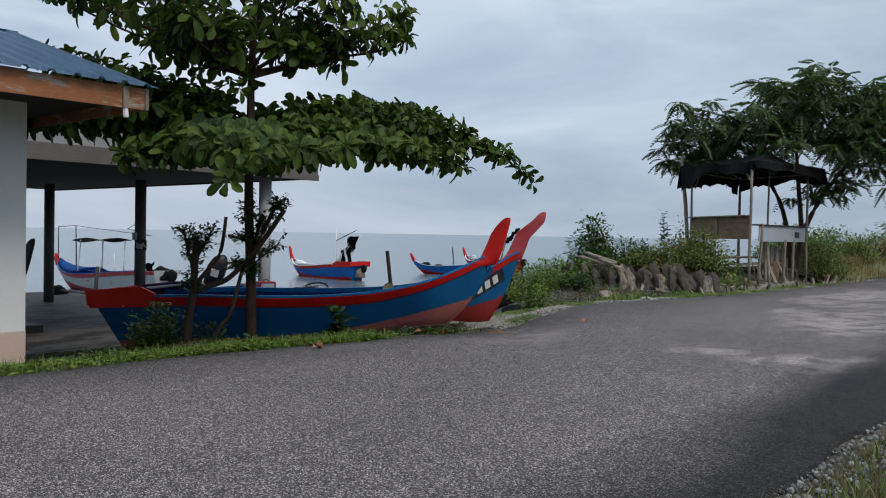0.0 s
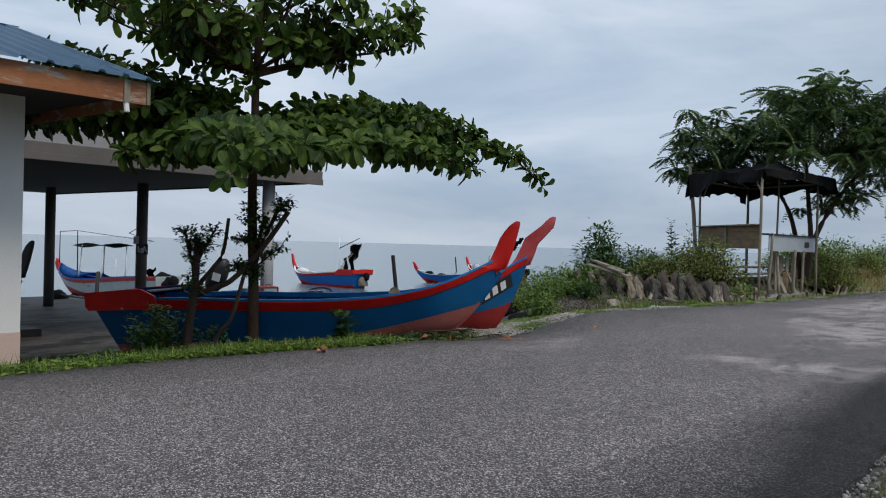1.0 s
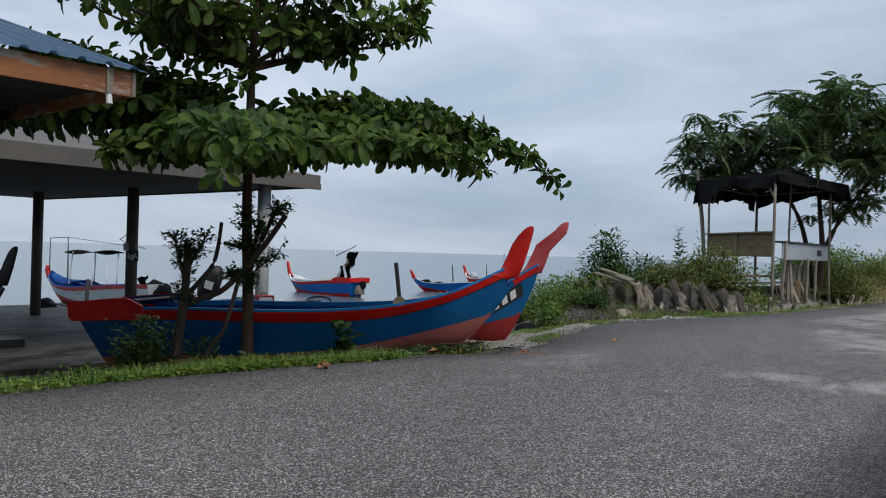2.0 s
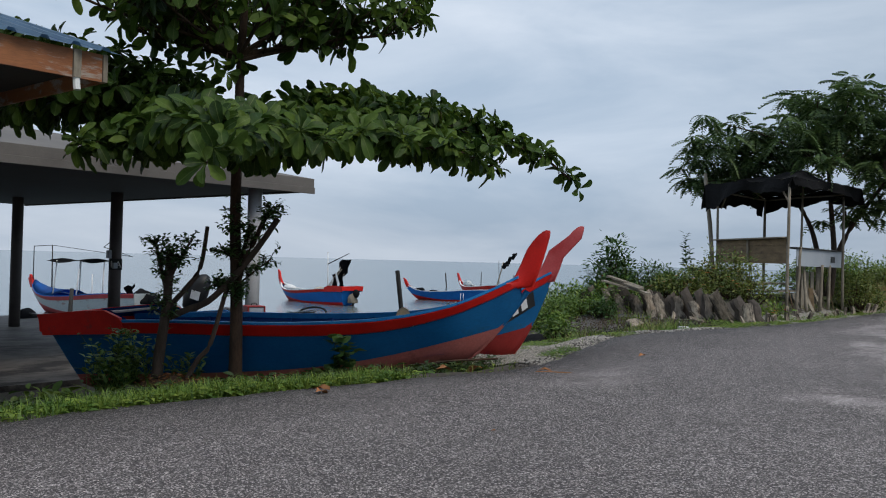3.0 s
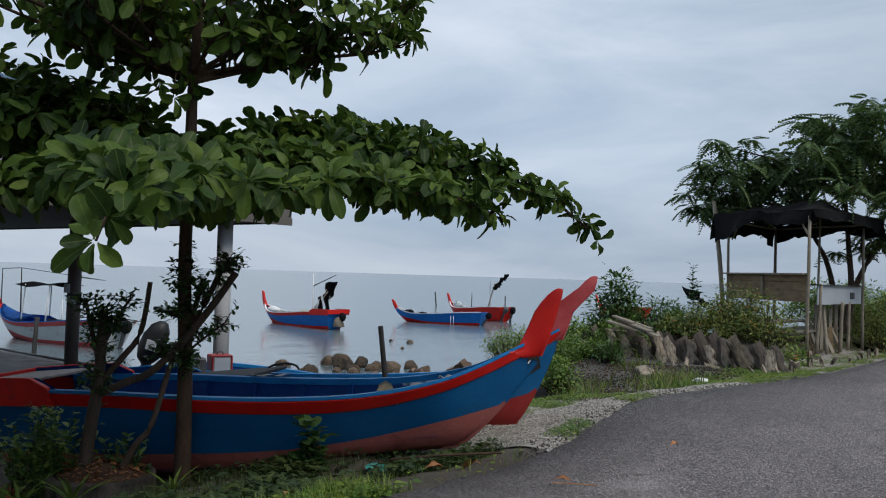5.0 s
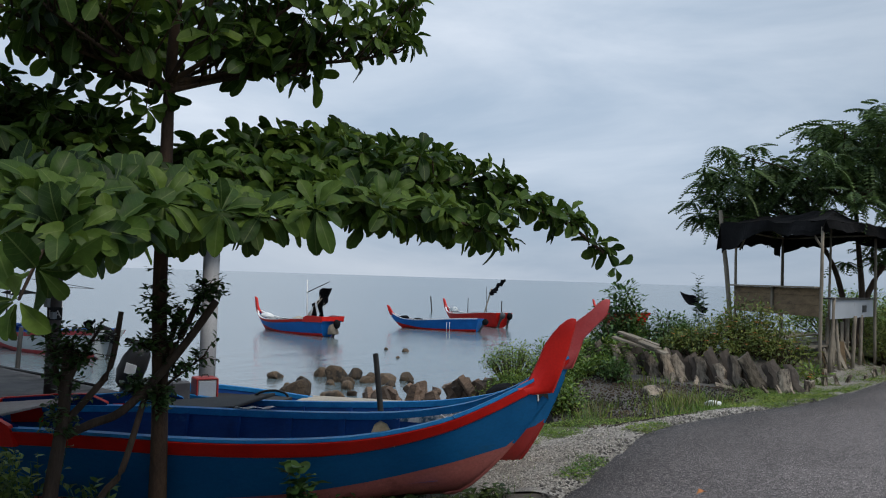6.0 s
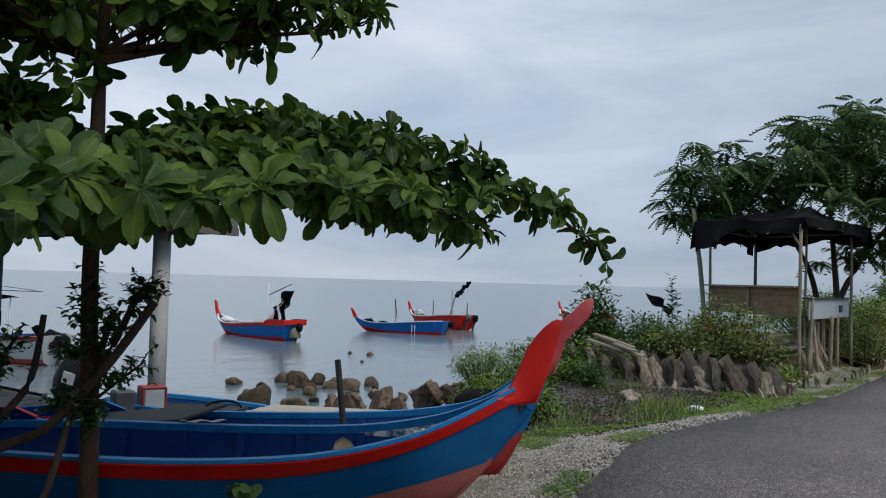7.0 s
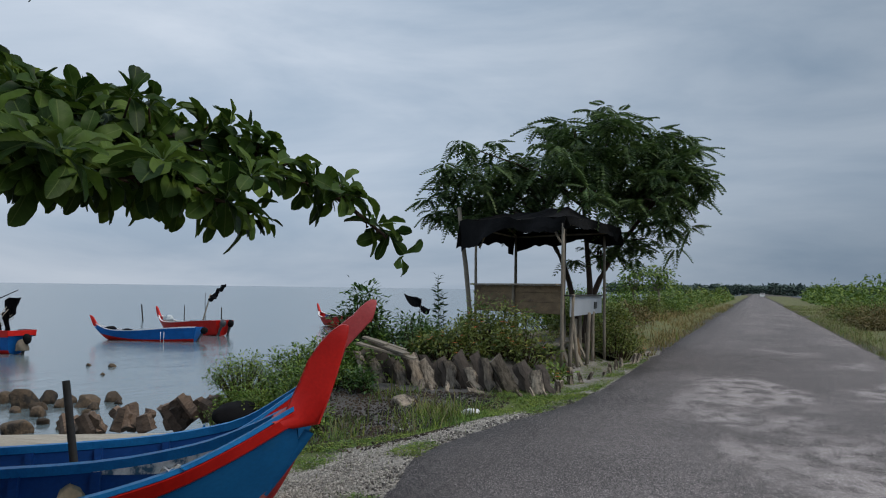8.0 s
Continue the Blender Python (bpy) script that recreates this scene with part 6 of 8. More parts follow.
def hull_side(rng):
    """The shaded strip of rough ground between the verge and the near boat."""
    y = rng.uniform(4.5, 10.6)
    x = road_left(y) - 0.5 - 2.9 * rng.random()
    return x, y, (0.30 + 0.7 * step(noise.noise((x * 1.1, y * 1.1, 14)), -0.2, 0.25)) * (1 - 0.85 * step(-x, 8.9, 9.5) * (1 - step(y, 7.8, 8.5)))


# shade beside the hull is put into the colour of this grass and creeper
build_grass("grass", "straggling grass by the boat, coloured dark for shade", 20000, hull_side, 60, "shade_toned_grass", 0.60)


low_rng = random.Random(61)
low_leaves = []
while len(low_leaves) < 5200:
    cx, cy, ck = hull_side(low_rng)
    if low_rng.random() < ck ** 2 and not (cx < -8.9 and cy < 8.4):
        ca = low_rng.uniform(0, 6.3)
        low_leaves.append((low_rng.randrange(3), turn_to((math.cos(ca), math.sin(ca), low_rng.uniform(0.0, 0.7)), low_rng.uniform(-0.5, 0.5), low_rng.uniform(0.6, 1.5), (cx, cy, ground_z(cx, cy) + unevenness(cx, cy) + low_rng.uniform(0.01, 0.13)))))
tagged(cloud("creepers", SMALL, low_leaves, "shade_toned_grass", None, "leafy creeper by the boat, coloured dark for shade"), category="creeper")


def near_corner(rng):
    x = ROAD_R + 0.14 + 2.2 * rng.random() ** 1.4
    y = rng.uniform(1.5, 12.0)
    return x, y, (0.3 + 0.7 * step(noise.noise((x * 1.5, y * 1.5, 12)), -0.3, 0.2)) * (1 - 0.9 * step(x, ROAD_R + 0.9, ROAD_R + 2.3)) * step(y, 1.5, 4.0) * (1 - step(y, 8.5, 12.0))


build_grass("grass", "matted green grass at the road edge", 9000, near_corner, 56, "grass", 0.40)
build_grass("grass", "matted brown grass at the road edge", 15000, near_corner, 57, "straw_dull", 0.45)
build_grass("grass", "dry yellow-green grass on the road shoulder", 26000, right_verge, 44, "dry_grass", 0.8)
build_grass("grass", "low green grass on the road shoulder", 22000, right_verge, 48, "grass", 0.6)
def right_far(rng):
    y = 20 + 110 * rng.random() ** 1.6
    x = ROAD_R + 0.1 + 4.5 * rng.random()
    return x, y, 0.1 + 0.9 * step(noise.noise((x * 0.4, y * 0.15, 16)), -0.2, 0.2)


build_grass("grass", "rough yellow-green grass beside the far road", 11000, right_far, 49, "dry_grass", 1.5)
build_grass("grass", "rough green grass beside the far road", 10000, right_far, 50, "grass", 1.1)
build_grass("grass", "tall dry grass along the causeway edge", 13000, left_far, 45, "straw", 2.2)
build_grass("grass", "green grass along the causeway edge", 8000, left_far, 51, "grass", 1.2)


def stone_shape(seed, flat=0.7):
    rng = random.Random(seed)
    bm = bmesh.new()
    bmesh.ops.create_icosphere(bm, subdivisions=1, radius=0.5)
    for v in bm.verts:
        v.co = v.co * rng.uniform(0.75, 1.1)
        v.co.z *= flat
    out = np.array([v.co[:] for v in bm.verts]), [tuple(v.index for v in f.verts) for f in bm.faces]
    bm.free()
    return out


STONES = [stone_shape(s) for s in (1, 2, 3, 4)]


def build_gravel(name, label, count, where, seed, lo, hi, material="pebble"):
    rng = random.Random(seed)
    places = []
    while len(places) < count:
        x, y, keep = where(rng)
        if rng.random() > keep:
            continue
        m = Matrix.Translation((x, y, ground_z(x, y) + unevenness(x, y) + 0.016)) @ Euler((rng.uniform(0, 6), rng.uniform(0, 0.6), rng.uniform(0, 6))).to_matrix().to_4x4() @ Matrix.Scale(lo + (hi - lo) * rng.random() ** 2.2, 4)
        places.append((rng.randrange(4), m))
    return tagged(cloud(name, STONES, places, material, None, label), category="gravel")


def shoulder(rng):
    y = 10.8 + 8.0 * rng.random()
    x = road_left(y) - 0.02 - 2.2 * rng.random()
    return x, y, 0.04 + 0.9 * step(x + 9.5 + 0.5 * noise.noise((x * 0.9, y * 0.9, 2)) - 0.95 * step(y, 14.6, 16.6) - 0.75 * step(y, 16.4, 18.0), -0.15, 0.1)


def corner_right(rng):
    y, x = rng.uniform(3.5, 9.0), ROAD_R - 0.02 + 0.34 * rng.random() ** 1.3
    return x, y, 0.9


def ash_yard(rng):
    return -11.8 + 3.4 * rng.random(), 14.6 + 4.6 * rng.random(), 0.8


build_gravel("gravel", "pale grey gravel on the road shoulder", 26000, shoulder, 51, 0.012, 0.036)
build_gravel("gravel", "loose grey stone chips at the road edge", 1300, corner_right, 52, 0.012, 0.045, "chip")
def broken_edge(rng):
    y = rng.uniform(10.2, 19.5)
    return road_left(y) + rng.gauss(-0.06, 0.10), y, 0.9


build_gravel("gravel", "crumbs of broken asphalt along the road edge", 1400, broken_edge, 59, 0.012, 0.06, "ash")
build_gravel("gravel", "dark grey rubble and grit", 9000, ash_yard, 53, 0.015, 0.07, "rock")


def build_stone(name, label, at, size, seed, material="rock", squash=0.7, category="rock", group=""):
    """One rounded boulder, dented by noise."""
    bm = bmesh.new()
    bmesh.ops.create_icosphere(bm, subdivisions=3, radius=0.5)
    o = Vector((seed * 3.1, seed * 1.7, 0))
    cut_rng = random.Random(seed + 500)
    cuts = [(Vector((cut_rng.gauss(0, 1), cut_rng.gauss(0, 1), cut_rng.gauss(0.1, 0.7))).normalized(), cut_rng.uniform(0.27, 0.42)) for _ in range(9)]
    for v in bm.verts:
        for axis, far in cuts:
            over = v.co.dot(axis) - far
            if over > 0:
                v.co -= axis * over * 0.9
    for v in bm.verts:
        n = noise.noise(v.co * 2.2 + o) * 0.16 + noise.noise(v.co * 6 + o) * 0.06
        v.co *= 1 + n
        v.co = Vector((v.co.x * size[0], v.co.y * size[1], v.co.z * size[2]))
    ob = part(name, bm, material, None, "", True)
    ob.matrix_basis = pose(at[0], at[1], at[2] + size[2] * 0.28, 0, 0, seed * 47)
    return tagged(ob, label, category, group)


# boulders in the shallows
rr = random.Random(8)
ROCKS = [(-23.52, 23.35, 1.15), (-23.61, 24.33, 0.85), (-21.98, 22.37, 0.75), (-22.12, 24.28, 1.0), (-23.16, 24.54, 0.65), (-22.3, 25.4, 0.75), (-21.74, 25.0, 0.4),
         (-20.49, 20.25, 1.0), (-19.89, 21.22, 0.7), (-24.68, 23.8, 0.75), (-21.3, 23.3, 0.45), (-22.75, 23.1, 0.6), (-22.7, 23.9, 0.7), (-21.6, 23.9, 0.55), (-23.0, 22.6, 0.45),
         (-24.4, 22.6, 0.45), (-25.3, 22.3, 0.7), (-21.0, 22.4, 0.4), (-20.9, 21.5, 0.5), (-21.6, 20.0, 1.2), (-23.4, 21.2, 0.4), (-29.5, 33.5, 0.5), (-30.6, 33.4, 0.35), (-27.6, 30.9, 0.3), (-33.0, 22.0, 0.5)]
for i, (x, y, s) in enumerate(ROCKS):
    z = min(max(ground_z(x, y), SEA_Z - 0.06), -1.45)
    build_stone("boulder", "brown rounded boulder at the water's edge", (x, y, z), (0.85 * s, 0.8 * s * rr.uniform(0.7, 1.0), s * rr.uniform(0.50, 0.68)), i + 1, group="shore boulders")


def slab_mesh(seed, w=0.34, h=0.95, t=0.13):
    """A broken concrete slab with a worn, narrowing top."""
    rng = random.Random(seed)
    bm = bmesh.new()
    rows = []
    top, slant = rng.uniform(0.72, 1.0), rng.uniform(-0.5, 0.4)
    for i in range(6):
        f = i / 5
        ww = w * (1 - (1 - top) * f ** 1.6) * (1 + 0.10 * rng.uniform(-1, 1))
        tt, sh = t * (1 - 0.35 * f), 0.04 * rng.uniform(-1, 1)
        z = h * f + slant * f ** 3 * 0.1
        tip = 0.5 * slant * f ** 4
        rows.append([(sh - ww / 2, -tt / 2, z - tip * ww), (sh + 0.02 * rng.uniform(-1, 1), -tt * 0.62, z + 0.03 * rng.uniform(-1, 1)), (sh + ww / 2, -tt / 2, z + tip * ww), (sh + ww / 2, tt / 2, z + tip * ww + 0.03 * rng.uniform(-1, 1)), (sh - ww / 2, tt / 2, z - tip * ww)])
    grid = skin(bm, rows, close=True)
    bm.faces.new(grid[-1])
    bm.faces.new(grid[0][::-1])
    bmesh.ops.recalc_face_normals(bm, faces=bm.faces)
    me = bpy.data.meshes.new("slab")
    bm.to_mesh(me)
    bm.free()
    me.materials.append(M["concrete"])
    return me


SLABS = [slab_mesh(s, w, h) for s, w, h in ((1, 0.24, 0.74), (2, 0.21, 0.80), (3, 0.28, 0.68), (4, 0.19, 0.76), (5, 0.25, 0.64), (6, 0.22, 0.78))]


def build_slab_wall():
    """The row of leaning broken slabs that holds the bank."""
    rng = random.Random(19)
    wall = thing("slab_wall", "row of stained broken concrete slabs leaning against the bank", "retaining wall", pose(-9.8, 19.7, -0.35))
    off = Vector((9.8, -19.7, 0.35))
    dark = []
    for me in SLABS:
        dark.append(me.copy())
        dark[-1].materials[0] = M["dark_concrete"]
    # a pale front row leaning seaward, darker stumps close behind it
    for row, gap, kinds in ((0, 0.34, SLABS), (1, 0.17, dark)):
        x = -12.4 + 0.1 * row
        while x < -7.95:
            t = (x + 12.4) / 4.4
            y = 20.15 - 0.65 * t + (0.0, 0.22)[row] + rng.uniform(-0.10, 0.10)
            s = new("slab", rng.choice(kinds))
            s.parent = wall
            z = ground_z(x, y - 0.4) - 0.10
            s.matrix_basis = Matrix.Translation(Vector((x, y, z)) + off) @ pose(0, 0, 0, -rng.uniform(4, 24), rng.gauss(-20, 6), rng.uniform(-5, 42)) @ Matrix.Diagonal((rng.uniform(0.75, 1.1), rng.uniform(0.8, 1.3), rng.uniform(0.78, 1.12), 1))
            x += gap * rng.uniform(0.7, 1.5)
    # fallen lumps at the foot
    for k in range(9):
        s = new("slab", rng.choice(SLABS))
        s.parent = wall
        x = -10.6 + 2.5 * k / 8 + rng.uniform(-0.1, 0.1)
        s.matrix_basis = Matrix.Translation(Vector((x, 19.35 + rng.uniform(-0.2, 0.1), -0.12)) + off) @ pose(0, 0, 0, rng.uniform(-70, -30), rng.uniform(-50, 50), rng.uniform(0, 180)) @ Matrix.Scale(rng.uniform(0.3, 0.5), 4)
    # lower, sparser stretch along the road
    y = 19.9
    while y < 27.5:
        s = new("slab", rng.choice(SLABS))
        s.parent = wall
        x = -8.05 + 0.10 * (y - 20) + rng.uniform(-0.12, 0.12)
        s.matrix_basis = Matrix.Translation(Vector((x, y, ground_z(x, y) - 0.18)) + off) @ pose(0, 0, 0, rng.uniform(-25, 25), rng.uniform(-25, 25), 90 + rng.uniform(-40, 40)) @ Matrix.Scale(rng.uniform(0.45, 0.7), 4)
        y += rng.uniform(0.28, 0.75)
    return wall


build_slab_wall()
SHORE_SLABS = []
for me in SLABS:
    SHORE_SLABS.append(me.copy())
    SHORE_SLABS[-1].materials[0] = M["shore_slab"]
# a tumbled row of them climbs from the water to the bank
for i in range(30):
    t = i / 29
    x, y = -18.9 + 4.6 * t + rr.uniform(-0.3, 0.3), 20.5 - 1.0 * t ** 2 + rr.uniform(-0.55, 0.45)
    s = tagged(new("broken_slab", SHORE_SLABS[i % 6]), "brown broken concrete slab tipped on the shore", "slab", "shore slabs")
    s.matrix_basis = Matrix.Translation((x, y, -1.72 + 0.85 * t + rr.uniform(-0.05, 0.12))) @ pose(0, 0, 0, rr.uniform(-30, 45), rr.uniform(-48, -8), rr.uniform(-50, 40)) @ Matrix.Diagonal((1.15, 1.6, rr.uniform(0.5, 0.7), 1))
build_stone("stone", "white painted stone lying in the grass", (-8.73, 17.55, -0.17), (0.32, 0.2, 0.12), 31, "white", category="stone")
build_stone("stone", "grey boulder half hidden in grass", (-10.25, 18.45, -0.30), (0.8, 0.5, 0.3), 33, "concrete", category="stone")
build_stone("stone", "dark boulder behind the boat bows", (-10.55, 15.2, -0.6), (0.6, 0.5, 0.5), 35, "net_black", category="stone")

# ---------------------------------------------------------------- roadside stall under black netting
def beam_between(bm, a, b, w, t):
    """A square timber from a to b."""
    a, b = Vector(a), Vector(b)
    d = b - a
    m = turn_to(d, 0, 1, a)
    box(bm, 0, -w / 2, -t / 2, d.length, w / 2, t / 2, m)


def build_stall():
    stall = thing("stall", "rickety wooden stall with plank counter and black netting roof", "stall", pose(-9.6, 24.6, 0.2))
    off = Vector((9.6, -24.6, -0.2))
    P1, P2, P3, P4 = Vector((-11.42, 25.1, 0)), Vector((-8.50, 22.75, 0)), Vector((-8.22, 26.4, 0)), Vector((-11.1, 28.6, 0))

    def at(p, z):
        return Vector((p.x, p.y, z)) + off

    for p, top, r, lean in ((P1 + Vector((0.37, -0.30, 0)), 3.75, 0.06, (-0.72, 0.80)), (P1.lerp(P2, 0.13), 3.15, 0.035, (0, 0)), (P2, 3.1, 0.038, (0.02, 0.0)), (P3, 3.05, 0.035, (-0.03, 0.05)),
                            (P4, 3.2, 0.045, (0, 0)), (P1.lerp(P2, 0.5) + Vector((0.9, 1.6, 0)), 3.3, 0.03, (0.03, 0)), (P2 + Vector((0.08, 0.45, 0)), 1.62, 0.04, (0.05, 0.1)),
                            (P2 + Vector((0.1, 1.2, 0)), 1.2, 0.04, (-0.15, 0.2)), (P2 + Vector((0.12, 2.2, 0)), 1.2, 0.045, (0.05, 0)), (P2 + Vector((0.1, 3.0, 0)), 1.2, 0.04, (0, 0.1))):
        bm = bmesh.new()
        foot, head = at(p, 0.02), at(p, top) + Vector((lean[0], lean[1], 0))
        tube(bm, sweep((foot, head), 5, r * 0.25, random.Random(int(top * 100))), [r, r * 1.05, r * 0.95, r, r * 0.9, r * 0.85], 9)
        part("post", bm, "old_wood", stall, smooth=True)
    # plank front of the counter
    d = (P2 - P1).normalized()
    a, b = P1 + d * 0.50, P2 - d * 0.04
    for z0, z1, shift in ((1.20, 1.436, 0.0), (1.440, 1.645, 0.008), (1.649, 1.803, -0.004)):
        bm = bmesh.new()
        m = turn_to(d, 0, 1, at(a, 0))
        box(bm, 0, shift - 0.015, z0, (b - a).length, shift + 0.015, z1, m, bevel=0.004)
        part("plank", bm, "stall_wood", stall)
    # dark sheet added behind the planks to block light through their gaps
    bm = bmesh.new()
    box(bm, 0.02, 0.030, 1.205, (b - a).length - 0.02, 0.045, 1.80, turn_to(d, 0, 1, at(a, 0)))
    part("backing_board", bm, "dark_pole", stall)
    bm = bmesh.new()
    box(bm, -0.05, -0.14, 1.805, (b - a).length + 0.02, 0.05, 1.84, turn_to(d, 0, 1, at(a, 0)), bevel=0.004)
    part("counter_top", bm, "old_wood", stall)
    bm = bmesh.new()
    box(bm, 1.55, -0.06, 1.2, 1.62, -0.017, 1.8, turn_to(d, 0, 1, at(a, 0)))
    part("batten", bm, "old_wood", stall)
    # grey sheet on the road side, with a socket plate
    bm = bmesh.new()
    box(bm, -8.42, 23.15, 1.15, -8.40, 27.0, 1.57, Matrix.Translation(off))
    sheet = part("side_sheet", bm, "sheet_grey", stall, "grey metal sheet")
    bm = bmesh.new()
    box(bm, -8.402, 25.9, 1.27, -8.385, 26.25, 1.43, Matrix.Translation(off))
    part("plate", bm, "black", sheet)
    bm = bmesh.new()
    box(bm, -8.75, 23.0, 1.575, -8.35, 27.1, 1.605, Matrix.Translation(off))
    part("shelf", bm, "dark_pole", stall)
    for z, y0, y1, x0, x1 in ((0.50, 22.9, 26.3, -9.3, -8.75), (0.66, 22.9, 26.2, -10.2, -9.4)):
        bm = bmesh.new()
        box(bm, x0, y0, z, x1, y1, z + 0.035, Matrix.Translation(off))
        part("bench_board", bm, "old_wood", stall)
    rng = random.Random(3)
    for k in range(7):
        bm = bmesh.new()
        y = 23.5 + 0.5 * k
        beam_between(bm, Vector((-8.50 + rng.uniform(-0.1, 0.1), y, 0.0)) + off, Vector((-8.70 + rng.uniform(-0.1, 0.1), y + rng.uniform(-0.2, 0.2), rng.uniform(0.35, 0.8))) + off, rng.uniform(0.06, 0.14), 0.025)
        part("board", bm, "old_wood" if k % 3 else "stall_wood", stall)
    for k in range(5):
        bm = bmesh.new()
        x, y, z = -8.65 + rng.uniform(-0.3, 0.0), 24.3 + 0.40 * k, 0.05
        box(bm, x, y, z, x + 0.03, y + rng.uniform(0.2, 0.34), z + rng.uniform(0.9, 1.1), Matrix.Translation(off) @ pose(0, 0, 0), bevel=0.004)
        part("board", bm, "old_wood", stall)
    # roof poles
    eave = [at(P1 + Vector((-0.15, 0, 0)), 3.30), at(P2 + Vector((0.12, -0.15, 0)), 3.16), at(P3 + Vector((0.30, 0.55, 0)), 3.22), at(P4, 3.22)]
    ridge = [at(P1.lerp(P4, 0.45).lerp(P2, 0.16), 3.50), at(P2.lerp(P3, 0.5).lerp(P1, 0.14), 3.52)]
    for a, b in ((eave[0], eave[1]), (eave[1], eave[2]), (eave[2], eave[3]), (eave[3], eave[0]), (ridge[0], ridge[1]), (eave[1], ridge[1]), (eave[2], ridge[1]), (eave[0], ridge[0]), (eave[3], ridge[0]),
                 (at(P2, 2.75), eave[1].lerp(eave[0], 0.12)), (at(P1.lerp(P2, 0.13), 2.75), eave[0].lerp(eave[1], 0.28))):
        bm = bmesh.new()
        centre = (eave[0] + eave[2]) / 2
        a, b = (Vector((p.x + 0.05 * (centre.x - p.x), p.y + 0.05 * (centre.y - p.y), p.z - 0.05)) for p in (a, b))
        tube(bm, sweep((a, b), 4, 0.012, rng), 0.025, 7)
        part("roof_pole", bm, "old_wood", stall, smooth=True)
    # netting: hipped sheet with a ragged hanging edge
    bm = bmesh.new()

    def sheet_between(a0, a1, b0, b1, nu=14, nv=7, sag=0.10):
        rows = []
        for j in range(nv + 1):
            v = j / nv
            row = []
            for i in range(nu + 1):
                u = i / nu
                p = a0.lerp(a1, u).lerp(b0.lerp(b1, u), v)
                p.z += 0.075 - 0.5 * sag * math.sin(math.pi * v) + 0.09 * noise.noise(p * 1.3) + 0.04 * noise.noise(p * 4.0)
                row.append(p)
            rows.append(row)
        skin(bm, rows)

    def valance(a, b, d0, d1, nu=40):
        rows = []
        for j in range(4):
            v = j / 3
            row = []
            for i in range(nu + 1):
                u = i / nu
                p = a.lerp(b, u)
                drop = (d0 + (d1 - d0) * u) * (0.95 - 0.35 * math.sin(math.pi * u) + 0.25 * noise.noise((u * 3 + a.x, 0, 0)) + 0.10 * noise.noise((u * 17, a.x, 0)))
                out = 0.07 * math.sin(u * 13 + a.y) + 0.05 * noise.noise((u * 9, a.y, v))
                p = p + Vector((out * v, out * v, 0.075 - drop * v + 0.09 * noise.noise(p * 1.3) + 0.04 * noise.noise(p * 4.0)))
                row.append(p)
            rows.append(row)
        skin(bm, rows)

    sheet_between(eave[0], eave[1], ridge[0], ridge[1])
    sheet_between(eave[2], eave[3], ridge[1], ridge[0])
    sheet_between(eave[1], eave[2], ridge[1], ridge[1], 8)
    sheet_between(eave[3], eave[0], ridge[0], ridge[0], 8)
    valance(eave[0], eave[1], 0.80, 0.26)
    valance(eave[1], eave[2], 0.26, 0.40)
    valance(eave[2], eave[3], 0.50, 0.55)
    valance(eave[3], eave[0], 0.60, 0.85)
    bmesh.ops.remove_doubles(bm, verts=bm.verts, dist=0.004)
    part("netting", bm, "net_black", stall, "sagging black shade netting")
    return stall


build_stall()
# loose planks thrown on the slabs
for i, (a, b, w) in enumerate((((-11.50, 19.35, 0.70), (-10.45, 19.55, 0.44), 0.30), ((-11.35, 19.6, 0.72), (-10.55, 19.35, 0.54), 0.20), ((-11.45, 19.5, 0.80), (-11.0, 19.5, 0.68), 0.2), ((-11.4, 19.8, 0.74), (-10.8, 19.9, 0.56), 0.22))):
    bm = bmesh.new()
    beam_between(bm, a, b, w, 0.035)
    tagged(part("plank", bm, "old_wood"), "weathered plank thrown on top of the slabs", "plank", "loose planks")


# ---------------------------------------------------------------- far side: causeway growth, woods, car
def clump_line(name, label, count, where, seed, material, shapes, size, category="bushes"):
    rng = random.Random(seed)
    places = []
    while len(places) < count:
        x, y, z, s = where(rng)
        d = Vector((rng.gauss(0, 1), rng.gauss(0, 1), rng.gauss(0.2, 0.7)))
        places.append((rng.randrange(len(shapes)), turn_to(d, rng.uniform(-1, 1), s * size * rng.uniform(0.7, 1.3), (x, y, z))))
    return tagged(cloud(name, shapes, places, material, None, label), category=category)


def left_growth(rng):
    y = 62 + 130 * rng.random() ** 1.5
    x = ROAD_L - 1.6 - 5.0 * rng.random()
    h = (0.3 + 3.4 * max(0.0, 0.16 + noise.noise((x * 0.30, y * 0.16, 3)))) * step(ROAD_L - x, 0.8, 3.2)
    return x, y, max(ground_z(x, y), -0.9) + h * rng.random() ** 0.6, 0.8 + y / 60


def right_growth(rng):
    y = 75 + 150 * rng.random() ** 1.5
    x = ROAD_R + 2.6 + 0.02 * y + 10.0 * rng.random() ** 1.4
    h = (0.1 + 5.0 * max(0.0, 0.10 + noise.noise((x * 0.22, y * 0.10, 8)))) * step(x - ROAD_R, 1.6, 4.8)
    return x, y, max(ground_z(x, y), -0.8) + h * rng.random() ** 0.6, 0.9 + y / 60


BIG = [leaf_shape(l, w, 3, d, 0.25, POINTED) for l, w, d in ((0.26, 0.13, 0.25), (0.22, 0.12, 0.4), (0.3, 0.13, 0.3))]
clump_line("causeway_bushes", "low green bushes far along the causeway", 9000, left_growth, 61, "bush_leaf", BIG, 0.5)
clump_line("causeway_bushes", "yellowish scrub far along the causeway", 7000, left_growth, 64, "yellow_leaf", BIG, 0.45)
